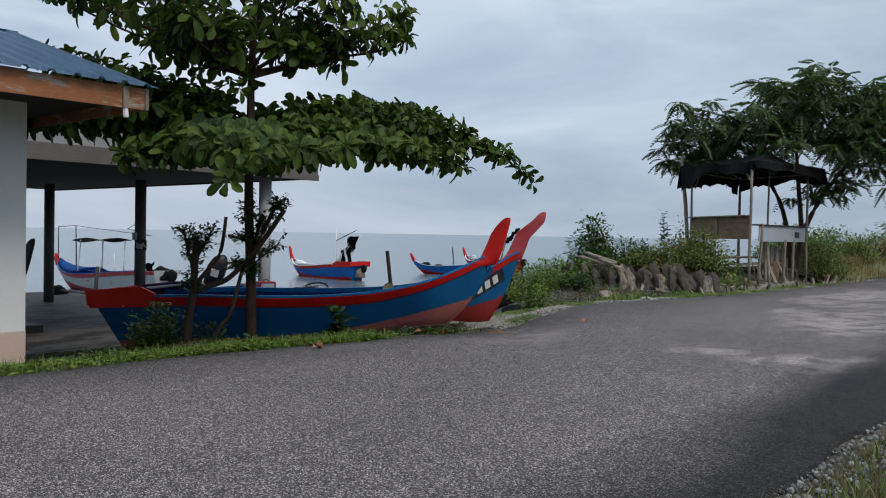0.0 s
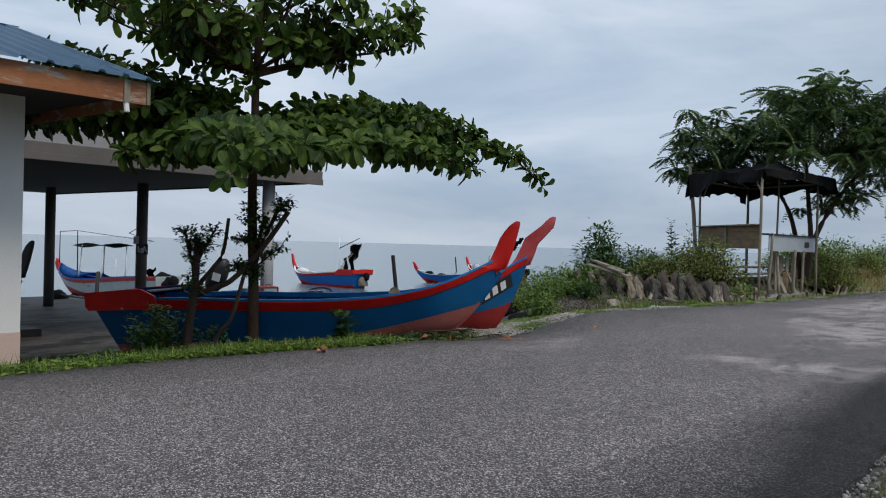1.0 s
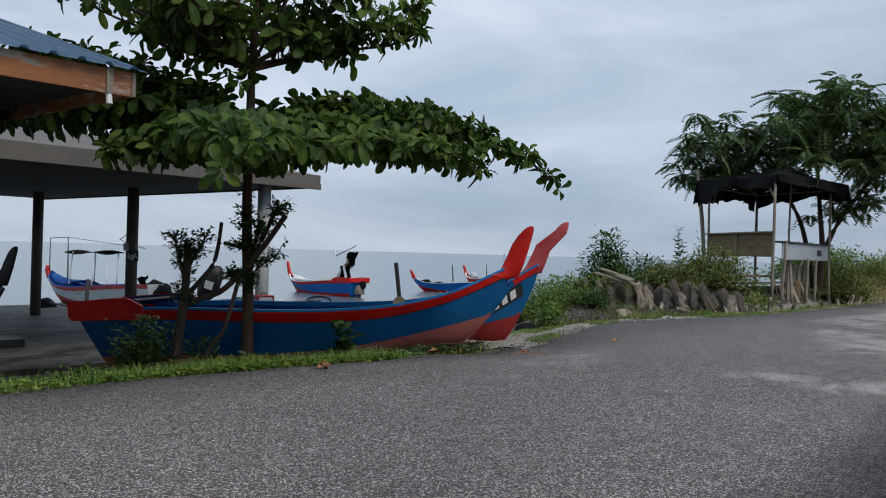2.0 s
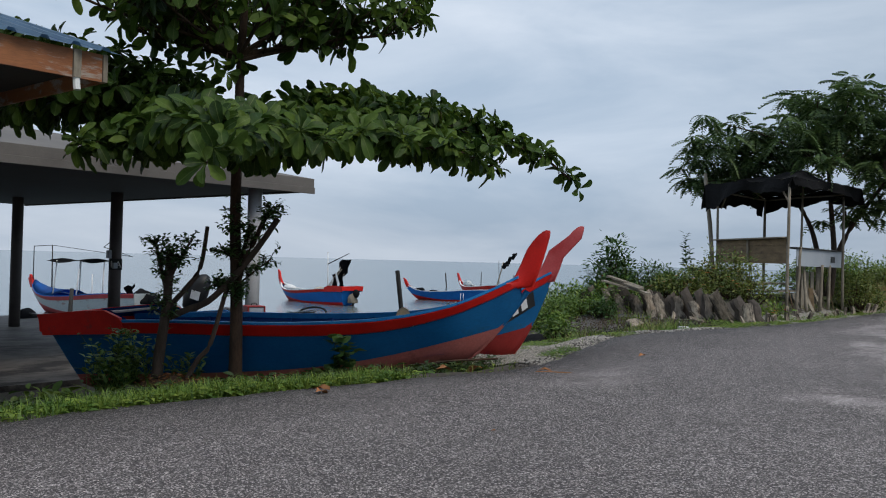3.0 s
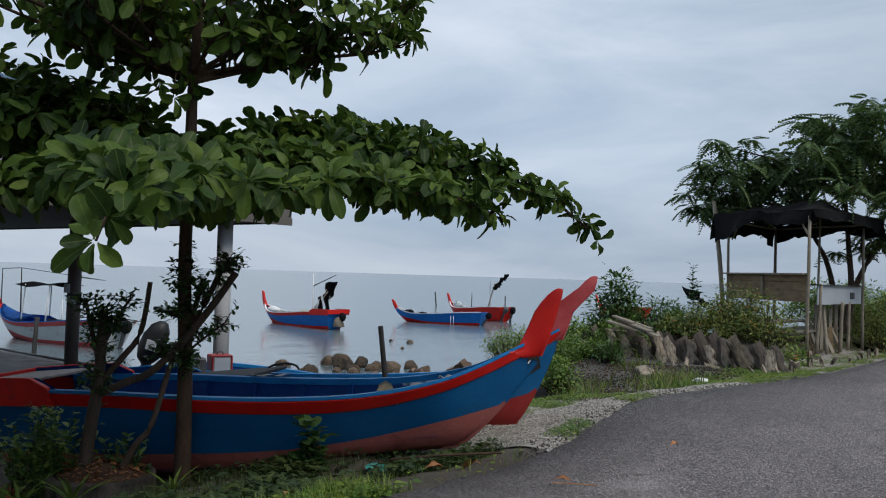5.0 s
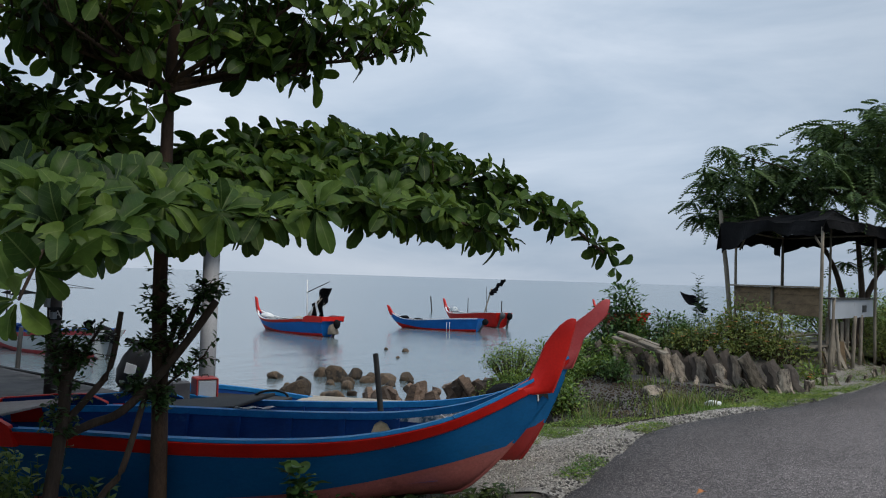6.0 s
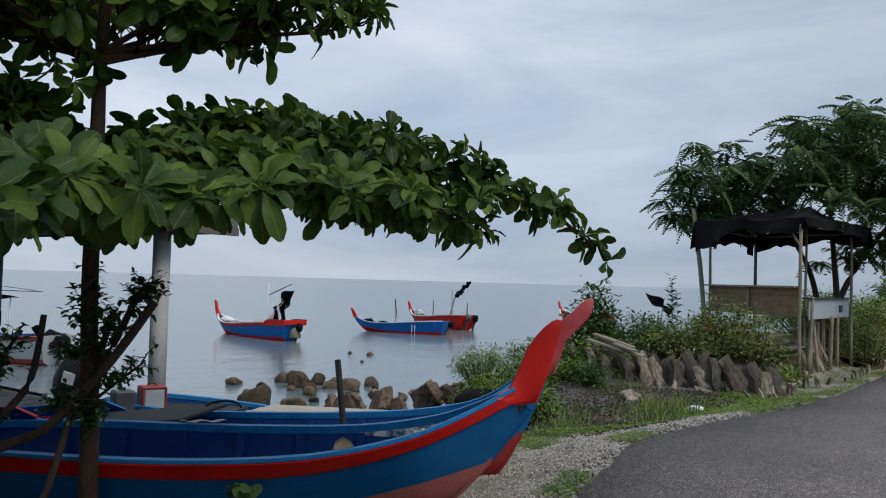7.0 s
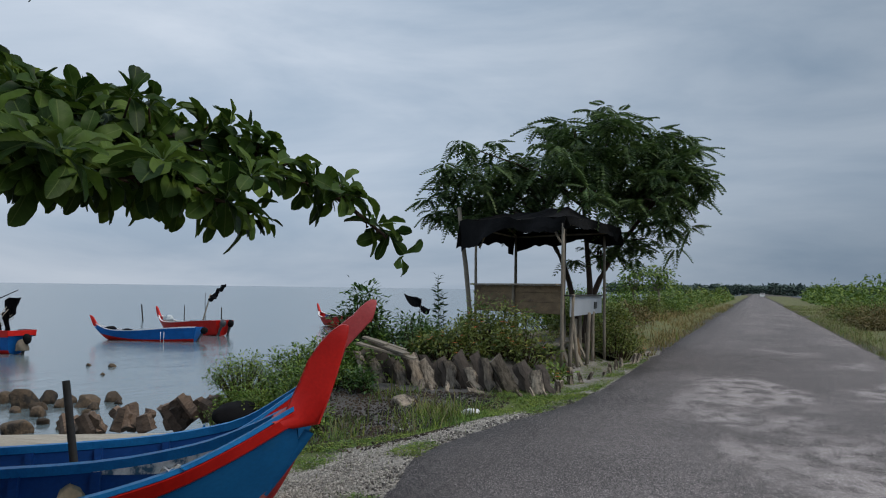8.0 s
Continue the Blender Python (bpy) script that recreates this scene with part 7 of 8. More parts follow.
clump_line("roadside_bushes", "green bushes far beyond the road shoulder", 16000, right_growth, 62, "bush_leaf", BIG, 0.6)
# single bushes along both sides of the road beyond the stall
for i, (x, y, rx, ry, h, n, mat, fl) in enumerate((
        (-9.9, 31.2, 0.9, 0.9, 1.25, 1300, "yellow_leaf", 0), (-11.0, 34.0, 1.5, 1.2, 1.75, 2000, "bush_leaf", 60), (-9.8, 36.8, 0.9, 1.0, 1.25, 1200, "yellow_leaf", 0),
        (-11.2, 39.0, 1.6, 1.5, 1.95, 2200, "bush_leaf", 70), (-9.7, 42.0, 0.9, 1.4, 1.2, 1200, "scrub_leaf", 0), (-10.9, 45.5, 1.3, 1.6, 1.9, 1900, "bush_leaf", 40),
        (-9.9, 50.0, 1.0, 1.6, 1.6, 1300, "yellow_leaf", 0), (-11.2, 54.0, 1.6, 2.0, 2.1, 1800, "bush_leaf", 30), (-9.7, 59.0, 1.0, 2.0, 1.6, 1200, "bush_leaf", 0),
        (1.2, 55.5, 1.5, 2.6, 1.75, 1800, "scrub_leaf", 0), (0.6, 50.0, 1.0, 1.6, 1.0, 1000, "scrub_leaf", 0), (3.2, 60.0, 2.0, 2.4, 2.2, 1900, "bush_leaf", 30),
        (0.9, 64.0, 1.3, 2.6, 1.6, 1300, "yellow_leaf", 0), (3.4, 68.0, 2.0, 3.0, 2.4, 1600, "bush_leaf", 20), (4.4, 52.0, 1.6, 2.0, 1.6, 1500, "bush_leaf", 0),
        (1.0, 72.0, 1.4, 3.0, 1.7, 1200, "scrub_leaf", 0))):
    build_bush("bush", "green roadside bush dotted with white flowers" if fl else {"scrub_leaf": "dry brownish scrub beside the road", "yellow_leaf": "yellow-green bush beside the road", "bush_leaf": "leafy green bush beside the road"}[mat],
               (x, y, ground_z(x, y) - 0.05), (1.15 * rx, ry, (0.78 if x < -5 else 0.68) * h), int(1.5 * n), 300 + i, mat, MEDIUM, 0.9, fl, petals="white")


def build_far_tree(base, height, spread, seed):
    """A slender roadside tree: pale trunk, forking limbs, loose clumps of leaves."""
    rng = random.Random(seed)
    tree = thing("roadside_tree", "slender tree with a pale trunk beyond the road", "tree", pose(*base))
    bm = bmesh.new()
    limb(bm, bezier([(0, 0, -0.2), (0.1, 0, 0.4 * height), (0.0, 0.05, 0.62 * height)], 4), 0.09, 0.05, 8)
    part("trunk", bm, "old_wood", tree, smooth=True)
    places = []
    for k in range(11):
        a = 2.4 * k
        r = spread * rng.uniform(0.4, 1.0)
        e = Vector((math.cos(a) * r, math.sin(a) * r, height * rng.uniform(0.62, 1.0)))
        bm = bmesh.new()
        limb(bm, bezier([(0.02, 0.02, 0.55 * height), (e.x * 0.5, e.y * 0.5, 0.62 * height), tuple(e)], 4), 0.035, 0.01, 6)
        part("branch", bm, "old_wood", tree, smooth=True)
        for _ in range(55):
            d = Vector((rng.gauss(0, 1), rng.gauss(0, 1), rng.gauss(0, 0.6)))
            places.append((rng.randrange(3), turn_to(d, rng.uniform(-0.6, 0.6), rng.uniform(0.6, 1.1), e + d * 0.26)))
    cloud("crown", BIG, places, "bush_leaf", tree)
    return tree


for i, (x, y, height, spread) in enumerate(((3.6, 57.0, 3.3, 1.3), (5.6, 57.5, 4.2, 1.7), (7.5, 66.0, 4.2, 2.0), (-10.6, 49.0, 2.5, 0.6), (-10.2, 57.0, 2.6, 0.6))):
    build_far_tree((x, y, ground_z(x, y)), height, spread, 400 + i)


def far_woods(rng):
    x = -170 + 620 * rng.random()
    y = 1000 + 0.25 * max(x, 0) + 60 * rng.random()
    h = 9.5 + 4.0 * noise.noise((x * 0.02, 0, 3)) + 3 * noise.noise((x * 0.11, 0, 4))
    return x, y, max(h, 2.0) * rng.random() ** 0.8 - 1.0, 1.0


clump_line("far_woods", "distant dark tree line on the horizon", 34000, far_woods, 63, "hazy_wood", BIG, 13.0, "woods")


def build_car():
    car = thing("car", "small white car far off on the road", "car", pose(-2.6, 322, 0.03))
    bm = bmesh.new()
    prof = [(-2.0, 0.3), (-2.0, 0.85), (-1.2, 0.95), (-0.7, 1.45), (0.8, 1.48), (1.5, 0.98), (2.0, 0.9), (2.0, 0.3)]
    skin(bm, [[(s * 0.82, y, z) for y, z in prof] for s in (-1, 1)], close=True)
    for s in (-1, 1):
        bm.faces.new([v for v in bm.verts if abs(v.co.x - s * 0.82) < 1e-4])
    part("body", bm, "white", car)
    bm = bmesh.new()
    box(bm, -0.72, -1.10, 1.0, 0.72, -0.75, 1.38, pose(0, -0.04, 0.0))
    part("windscreen", bm, "black", car)
    for x in (-0.75, 0.75):
        for y in (-1.3, 1.3):
            bm = bmesh.new()
            tube(bm, [(x - 0.1, y, 0.3), (x + 0.1, y, 0.3)], 0.3, 14)
            part("wheel", bm, "black", car)
    return car


build_car()

# ---------------------------------------------------------------- boats at their moorings
def outboard(parent, m, cover="net_black"):
    """An outboard motor hung on the transom: cowl, leg, propeller."""
    bm = bmesh.new()
    rows = []
    m = m @ Matrix.Diagonal((0.85, 0.85, 0.9, 1))
    for i, (w, l, z) in enumerate(((0.09, 0.13, 0.0), (0.14, 0.22, 0.08), (0.15, 0.25, 0.26), (0.12, 0.20, 0.40), (0.05, 0.10, 0.45))):
        rows.append([(l * math.cos(a), w * math.sin(a), z) for a in (2 * math.pi * k / 12 for k in range(12))])
    grid = skin(bm, rows, close=True)
    bm.faces.new(grid[-1])
    bm.faces.new(grid[0][::-1])
    bmesh.ops.transform(bm, matrix=m, verts=bm.verts)
    engine = part("outboard_motor", bm, cover, parent, "dark outboard motor cowl", smooth=True)
    bm = bmesh.new()
    tube(bm, [m @ Vector((0, 0, 0.02)), m @ Vector((-0.03, 0, -0.35)), m @ Vector((-0.06, 0, -0.7))], [0.08, 0.06, 0.05], 8)
    part("leg", bm, "engine_grey", engine)
    bm = bmesh.new()
    for k in range(3):
        a = 2 * math.pi * k / 3
        tip = Vector((-0.12, 0.13 * math.cos(a), -0.68 + 0.13 * math.sin(a)))
        tube(bm, [m @ Vector((-0.10, 0, -0.68)), m @ tip], [0.02, 0.045], 6)
    part("propeller", bm, "engine_grey", engine)
    return engine


def mast(parent, foot, head, r=0.03, material="column", name="mast"):
    bm = bmesh.new()
    tube(bm, [foot, Vector(foot).lerp(Vector(head), 0.5), head], [r, r * 0.9, r * 0.7], 7)
    return part(name, bm, material, parent, smooth=True)


def flag(parent, at, w, h, seed, m=None):
    """A limp black flag on a float pole."""
    rng = random.Random(seed)
    bm = bmesh.new()
    rows = []
    for j in range(7):
        v = j / 6
        rows.append([Vector(at) + Vector((w * u * (1 - 0.3 * v), 0.10 * math.sin(5 * u + 3 * v + seed), -h * v - 0.25 * w * u + 0.06 * math.sin(7 * u))) for u in (0, 0.25, 0.5, 0.75, 1.0)])
    skin(bm, rows)
    bmesh.ops.solidify(bm, geom=bm.faces[:], thickness=0.01)
    return part("flag", bm, "net_black", parent, "limp black cloth flag")


def heap(parent, at, size, seed, material="net_black", name="net", label=""):
    bm = bmesh.new()
    bmesh.ops.create_icosphere(bm, subdivisions=3, radius=0.5)
    for v in bm.verts:
        v.co *= 1 + 0.3 * noise.noise(v.co * 3 + Vector((seed, 0, 0)))
        v.co = Vector((v.co.x * size[0] + at[0], v.co.y * size[1] + at[1], max(v.co.z, -0.2) * size[2] + at[2]))
    return part(name, bm, material, parent, label, smooth=True)


def afloat(tip_xy, stern_xy, scale_z, sink):
    """Pose of a moored boat from the places of its bow tip and stern."""
    t, s = Vector(tip_xy), Vector(stern_xy)
    d = t - s
    k = d.length / 6.75
    return pose(s.x, s.y, SEA_Z - sink, 0, 0, math.degrees(math.atan2(d.y, d.x))) @ Matrix.Diagonal((k, k * 1.05, scale_z, 1)), k


# far boat with mast, float flags and motor
m2, k2 = afloat((-46.05, 37.78), (-37.75, 36.48), 1.12, 0.26)
b2 = build_boat("fishing_boat", "red and blue fishing boat with black float flags, at anchor", m2, tip=(6.52, 1.95), blade="boat_red", rail="boat_red", bottom="boat_red", side_mat="boat_bright", inner="boat_peel", cap="white", stern_box=True)
mast(b2, (1.6, 0.1, 0.3), (1.7, 0.1, 3.0), 0.03, "white")
mast(b2, (1.7, 0.1, 2.35), (0.2, -0.1, 2.95), 0.025, "dark_pole", "boom")
for k in range(5):
    mast(b2, (2.6 - 0.2 * k, -0.2 + 0.12 * k, 0.7), (0.75 - 0.12 * k, -0.3 + 0.15 * k, 1.75 + 0.12 * k), 0.018, "board", "float_pole")
flag(b2, (0.95, -0.15, 2.5), -0.95, 0.85, 1)
flag(b2, (0.75, 0.1, 1.95), -0.55, 0.9, 2)
flag(b2, (0.95, 0.3, 1.8), -0.4, 0.8, 3)
heap(b2, (3.3, 0, 0.72), (1.6, 0.9, 0.4), 3)
heap(b2, (-0.30, 0.0, 0.52), (0.34, 0.50, 0.70), 6, "old_wood", "bundle", "pale canvas over the motor")
heap(b2, (2.1, 0.2, 0.85), (1.0, 0.8, 0.5), 7, "board", "bundle", "tan heap of floats and line")
heap(b2, (1.5, -0.3, 0.95), (0.6, 0.5, 0.4), 8, "strake_orange", "bundle", "orange floats")
heap(b2, (5.3, 0, 0.95), (0.9, 0.5, 0.35), 4, "white", "bundle")
outboard(b2, pose(-0.35, -0.1, 0.7, 0, -25, 0))
mast(b2, (-0.3, 0.2, 0.25), (-1.5, 0.3, 0.12), 0.03, "dark_pole", "tiller_pole")

m3, k3 = afloat((-42.95, 46.47), (-36.25, 48.27), 0.95, 0.20)
b3 = build_boat("fishing_boat", "slim blue fishing boat with a red waterline, at anchor", m3, blade="boat_red", rail="boat_bright", bottom="boat_red", side_mat="boat_bright", cap="white", stern_box=False)
heap(b3, (5.2, 0, 0.95), (0.7, 0.4, 0.3), 9)
heap(b3, (4.2, 0, 0.82), (0.6, 0.4, 0.3), 10)
outboard(b3, pose(-0.35, 0.0, 0.75, 0, -35, 0))
for x in (1.85, 1.65):
    mast(b3, (x, 0.69, 0.82), (x, 0.72, 0.12), 0.018, "white", "rope")

m4, k4 = afloat((-46.2, 56.66), (-38.3, 53.86), 1.15, 0.22)
b4 = build_boat("fishing_boat", "red fishing boat with a pale mast and furled black flags", m4, blade="boat_red", rail="boat_red", bottom="boat_red", side_mat="boat_red", inner="boat_peel", cap="white", stern_box=False)
mast(b4, (1.9, 0.1, 0.4), (1.0, 0.1, 2.6), 0.05, "board")
mast(b4, (1.7, -0.1, 0.4), (1.5, 0.1, 2.7), 0.02, "dark_pole")
mast(b4, (1.2, 0.1, 2.3), (-0.3, 0.1, 3.2), 0.025, "dark_pole", "boom")
for k, (pa, pb, pr) in enumerate((((1.05, 0.1, 2.2), (0.35, 0.12, 2.75), 0.16), ((0.55, 0.05, 2.7), (-0.35, 0.1, 3.2), 0.13), ((0.75, 0.15, 2.5), (0.3, 0.2, 2.35), 0.09))):
    bm = bmesh.new()
    line = sweep((pa, pb), 7, 0.05, random.Random(70 + k))
    tube(bm, line, [pr * f for f in (0.3, 0.9, 0.7, 1.0, 0.75, 0.9, 0.6, 0.2)], 7)
    part("flag", bm, "net_black", b4, "furled black cloth flag", smooth=True)
mast(b4, (3.6, 0, 0.6), (3.6, 0, 1.9), 0.03, "dark_pole")
heap(b4, (2.4, 0, 0.72), (2.0, 0.9, 0.6), 12)
heap(b4, (5.2, 0, 1.0), (0.8, 0.5, 0.5), 13, "boat_peel", "bundle")
outboard(b4, pose(-0.3, 0.25, 0.8, 0, -35, 0), "engine_grey")
outboard(b4, pose(-0.3, -0.25, 0.75, 0, -25, 0))

m5, _ = afloat((-41.5, 72.5), (-34.0, 67.0), 1.2, 0.2)
b5 = build_boat("fishing_boat", "red fishing boat moored beyond the bushes", m5, blade="boat_red", rail="boat_red", bottom="boat_red", side_mat="boat_red", cap="white", stern_box=False)
heap(b5, (4.0, 0, 0.8), (1.4, 0.7, 0.5), 15)
mast(b5, (1.0, 0, 0.4), (0.9, 0, 2.6), 0.03, "dark_pole")

m1, _ = afloat((-41.85, 19.7), (-33.5, 20.9), 1.2, 0.24)
b1 = build_boat("fishing_boat", "white-sided fishing boat with blue cover and small awning", m1, tip=(6.36, 1.58), blade="boat_red", rail="boat_fade", bottom="boat_fade", side_mat="boat_white", inner="tarp_blue", cap="boat_bright", stern_box=False)
bm = bmesh.new()
rows = []
for x in (3.9, 4.6, 5.2, 5.7, 6.0):
    w, s = smooth_curve(HALF, x), smooth_curve(SHEER, x)
    rows.append([(x, -w * 1.02, s + 0.03), (x, -w * 0.5, s + 0.20 * (1 - (x - 3.9) / 3.4)), (x, 0, s + 0.24), (x, w * 0.5, s + 0.20), (x, w * 1.02, s + 0.03)])
skin(bm, rows)
bmesh.ops.solidify(bm, geom=bm.faces[:], thickness=0.015)
part("cover", bm, "tarp_blue", b1, "bright blue bow cover", smooth=True)
for x, y in ((4.2, -0.5), (4.2, 0.5), (2.9, -0.5), (2.9, 0.5)):
    mast(b1, (x, y, 0.6), (x - 0.15, y * 0.9, 2.15), 0.025, "white", "awning_post")
bm = bmesh.new()
rows = [[(x, y, 2.15 + 0.05 * math.sin(3 * x) + 0.06 * math.cos(4 * y)) for y in (-0.6, -0.3, 0, 0.3, 0.6)] for x in (2.5, 2.9, 3.3, 3.7, 4.1, 4.4)]
skin(bm, rows)
bmesh.ops.solidify(bm, geom=bm.faces[:], thickness=0.03)
part("awning", bm, "net_black", b1, "dark sagging awning")
mast(b1, (2.3, 0.3, 0.6), (2.3, 0.3, 1.7), 0.02, "white", "pole")
mast(b1, (5.0, 0.0, 0.9), (5.05, 0.0, 2.7), 0.025, "dark_pole", "pole")
mast(b1, (6.15, 0.0, 1.3), (6.15, 0.0, 2.65), 0.02, "dark_pole", "pole")
mast(b1, (6.15, 0.0, 2.65), (5.05, 0.0, 2.7), 0.015, "dark_pole", "pole")
bm = bmesh.new()
tube(bm, [m1 @ Vector((5.05, 0, 2.7)), m1 @ Vector((2.0, -1.0, 2.35)), Vector((-25.9, 15.0, 1.2)), Vector((-21.25, 12.72, 1.35))], 0.012, 5)
tagged(part("cable", bm, "dark_pole"), "thin dark line running from the boat to the column", "cable")
heap(b1, (2.6, 0, 0.8), (2.0, 0.8, 0.4), 17)
heap(b1, (1.0, 0.1, 0.85), (0.6, 0.5, 0.5), 18)
flag(b1, (1.55, -0.45, 1.25), -0.5, 0.35, 8)
heap(b1, (0.1, 0, 0.9), (0.75, 0.6, 0.7), 19, "net_black", "engine_cover")
outboard(b1, pose(-0.35, 0.0, 0.75, 0, -25, 0))

# mooring posts
for name, foot, head, r in (("mooring_post", (-9.74, 10.82, -0.55), (-10.16, 11.00, 0.89), 0.036), ("mooring_post", (-31.2, 16.6, -2.4), (-31.66, 16.93, -0.3), 0.08),
                            ("mooring_post", (-57.9, 69.8, -2.6), (-58.3, 69.9, -0.2), 0.07), ("mooring_post", (-43.0, 60.5, -2.5), (-43.0, 60.5, 0.0), 0.05)):
    bm = bmesh.new()
    tube(bm, sweep((foot, head), 4, 0.008, random.Random(2)), [r, r, r * 0.95, r * 0.9, r * 0.9], 10)
    tagged(part(name, bm, "dark_pole", smooth=True), "dark leaning wooden mooring post", "post", "mooring posts")

# a float flag standing in the water beyond the bank
buoy = thing("float_flag", "black float flag on a slanting pole in the water", "flag", pose(-29.6, 67.0, SEA_Z))
mast(buoy, (0.0, 0.0, -0.5), (0.4, 0.1, 2.6), 0.04, "dark_pole", "pole")
flag(buoy, (0.38, 0.1, 2.55), -1.5, 0.8, 11)
flag(buoy, (0.30, 0.1, 2.0), 0.9, 0.45, 12)

# ---------------------------------------------------------------- things in and round the beached boats
def boat_place(boat_m, x, y, z):
    return boat_m @ Vector((x, y, z))


# number panel on the faded boat: black plate with plain pale bars
panel = thing("number_panel", "black number panel with white marks on the bow", "sign", pose(0, 0, 0))
stem[:] = STEM_B
scale_b = BOAT_B @ Matrix.Diagonal((1.04, 1.03, 1.0, 1))


def on_hull(x, h, proud):
    p = hull_point(x, h, -1)
    p.y -= proud
    return scale_b @ p


bm = bmesh.new()
skin(bm, [[on_hull(5.08 + 0.108 * i, sheer(5.08 + 0.108 * i) - 0.10 - 0.215 + 0.205 * j / 3, 0.008) for j in range(4)] for i in range(8)])
part("plate", bm, "black", panel)
for k in range(5):
    bm = bmesh.new()
    x0 = 5.16 + 0.125 * k
    skin(bm, [[on_hull(x, sheer(x) - 0.10 - 0.18 + 0.13 * j / 3, 0.013) for j in range(4)] for x in (x0, x0 + 0.04, x0 + 0.08)])
    part("mark", bm, "white", panel, "plain white bar")

# pale planks laid over the low boat
scale_c = BOAT_C @ Matrix.Diagonal((0.9, 1, 0.85, 1))
for k in range(5):
    bm = bmesh.new()
    box(bm, 2.0 + 0.06 * k, -0.80 + 0.33 * k, 0.935, 5.3 - 0.12 * k, -0.49 + 0.33 * k, 0.97, scale_c, bevel=0.004)
    tagged(part("plank", bm, "board"), "pale plank laid across the low boat", "plank", "boat planks")
bm = bmesh.new()
box(bm, 0.0, -0.85, 0.90, 1.96, 0.55, 0.965, scale_c, bevel=0.006)
tagged(part("hatch_board", bm, "dark_pole"), "dark board over the stern of the low boat", "board")
bm = bmesh.new()
tube(bm, [scale_c @ Vector((0.9, -0.55, 0.93)), scale_c @ Vector((2.4, -0.6, 0.97)), scale_c @ Vector((3.6, -0.55, 0.94))], 0.03, 8)
tagged(part("pole", bm, "dark_pole", smooth=True), "dark pole lying along the low boat", "pole")


def build_canister():
    """Square fuel can in a rusty frame with a handle."""
    can = thing("fuel_can", "grey fuel can with red rim on the boat", "can", pose(-14.49, 11.81, -0.225, 0, 0, 70) @ Matrix.Diagonal((0.74, 0.9, 0.82, 1)))
    bm = bmesh.new()
    box(bm, -0.20, -0.17, 0.0, 0.20, 0.17, 0.42, bevel=0.03)
    part("body", bm, "sheet_grey", can)
    for x in (-0.21, 0.21):
        bm = bmesh.new()
        box(bm, x - 0.018, -0.18, 0.0, x + 0.018, 0.18, 0.44, bevel=0.01)
        part("frame", bm, "boat_wet_red", can)
    bm = bmesh.new()
    box(bm, -0.22, -0.18, 0.42, 0.22, 0.18, 0.45, bevel=0.01)
    part("lid", bm, "boat_wet_red", can)
    bm = bmesh.new()
    tube(bm, [(-0.08, 0, 0.45), (-0.05, 0, 0.50), (0.05, 0, 0.50), (0.08, 0, 0.45)], 0.012, 6)
    part("handle", bm, "black", can)
    return can


build_canister()
can2 = thing("fuel_can", "dull dark fuel can beside the other", "can", pose(-14.60, 11.42, -0.225, 0, 0, 70) @ Matrix.Diagonal((0.9, 0.9, 0.88, 1)))
bm = bmesh.new()
box(bm, -0.16, -0.16, 0.0, 0.16, 0.16, 0.38, bevel=0.03)
part("body", bm, "engine_grey", can2)
bm = bmesh.new()
tube(bm, [(0, 0, 0.375), (0, 0, 0.42)], 0.04, 10)
part("cap", bm, "black", can2)

# blue jerrycan
jerry = thing("jerrycan", "small blue plastic jerrycan", "jerrycan", pose(-13.6, 11.1, -0.32, 0, 0, 15))
bm = bmesh.new()
box(bm, -0.11, -0.09, 0.0, 0.11, 0.09, 0.24, bevel=0.025)
part("body", bm, "plastic_blue", jerry, smooth=False)
bm = bmesh.new()
tube(bm, [(0.05, 0, 0.235), (0.05, 0, 0.275)], 0.03, 10)
part("cap", bm, "plastic_blue", jerry)

# spare outboard motor standing at the stern of the faded boat
motor = thing("outboard_motor", "black outboard motor tilted up on the stern", "motor", pose(-14.68, 10.61, -0.08, 0, 0, 25) @ Matrix.Scale(0.92, 4))
bm = bmesh.new()
rows = []
for w, l, x, z in ((0.10, 0.10, 0.0, 0.0), (0.17, 0.20, 0.03, 0.10), (0.19, 0.24, 0.08, 0.30), (0.18, 0.22, 0.16, 0.50), (0.12, 0.14, 0.22, 0.66), (0.04, 0.05, 0.25, 0.71)):
    rows.append([(x + l * math.cos(a), w * math.sin(a), z + 0.15) for a in (2 * math.pi * k / 14 for k in range(14))])
grid = skin(bm, rows, close=True)
bm.faces.new(grid[-1])
bm.faces.new(grid[0][::-1])
part("cowl", bm, "black", motor, smooth=True)
bm = bmesh.new()
box(bm, -0.02, -0.205, 0.42, 0.16, -0.185, 0.58, pose(0, 0, 0, 0, 14, 0))
part("badge", bm, "white", motor, "plain white patch")
bm = bmesh.new()
tube(bm, [(0, 0, 0.2), (-0.08, 0, -0.1), (-0.15, 0, -0.35)], [0.09, 0.07, 0.05], 8)
part("leg", bm, "engine_grey", motor)

# tan shell-shaped float inside the near boat, and a white cloth on the gunwale
bm = bmesh.new()
rows = []
for i in range(7):
    a = math.pi * i / 6
    rows.append([boat_place(BOAT_A, 4.76 + 0.12 * r * math.cos(a), -0.44 + 0.04 * (1 - r), 0.74 + 0.24 * r * math.sin(a)) for r in (0.15, 0.5, 0.85, 1.0)])
skin(bm, rows)
bmesh.ops.solidify(bm, geom=bm.faces[:], thickness=0.02)
tagged(part("float", bm, "tan", smooth=True), "tan fan-shaped wooden float inside the boat", "float")
heap_cloth = bmesh.new()
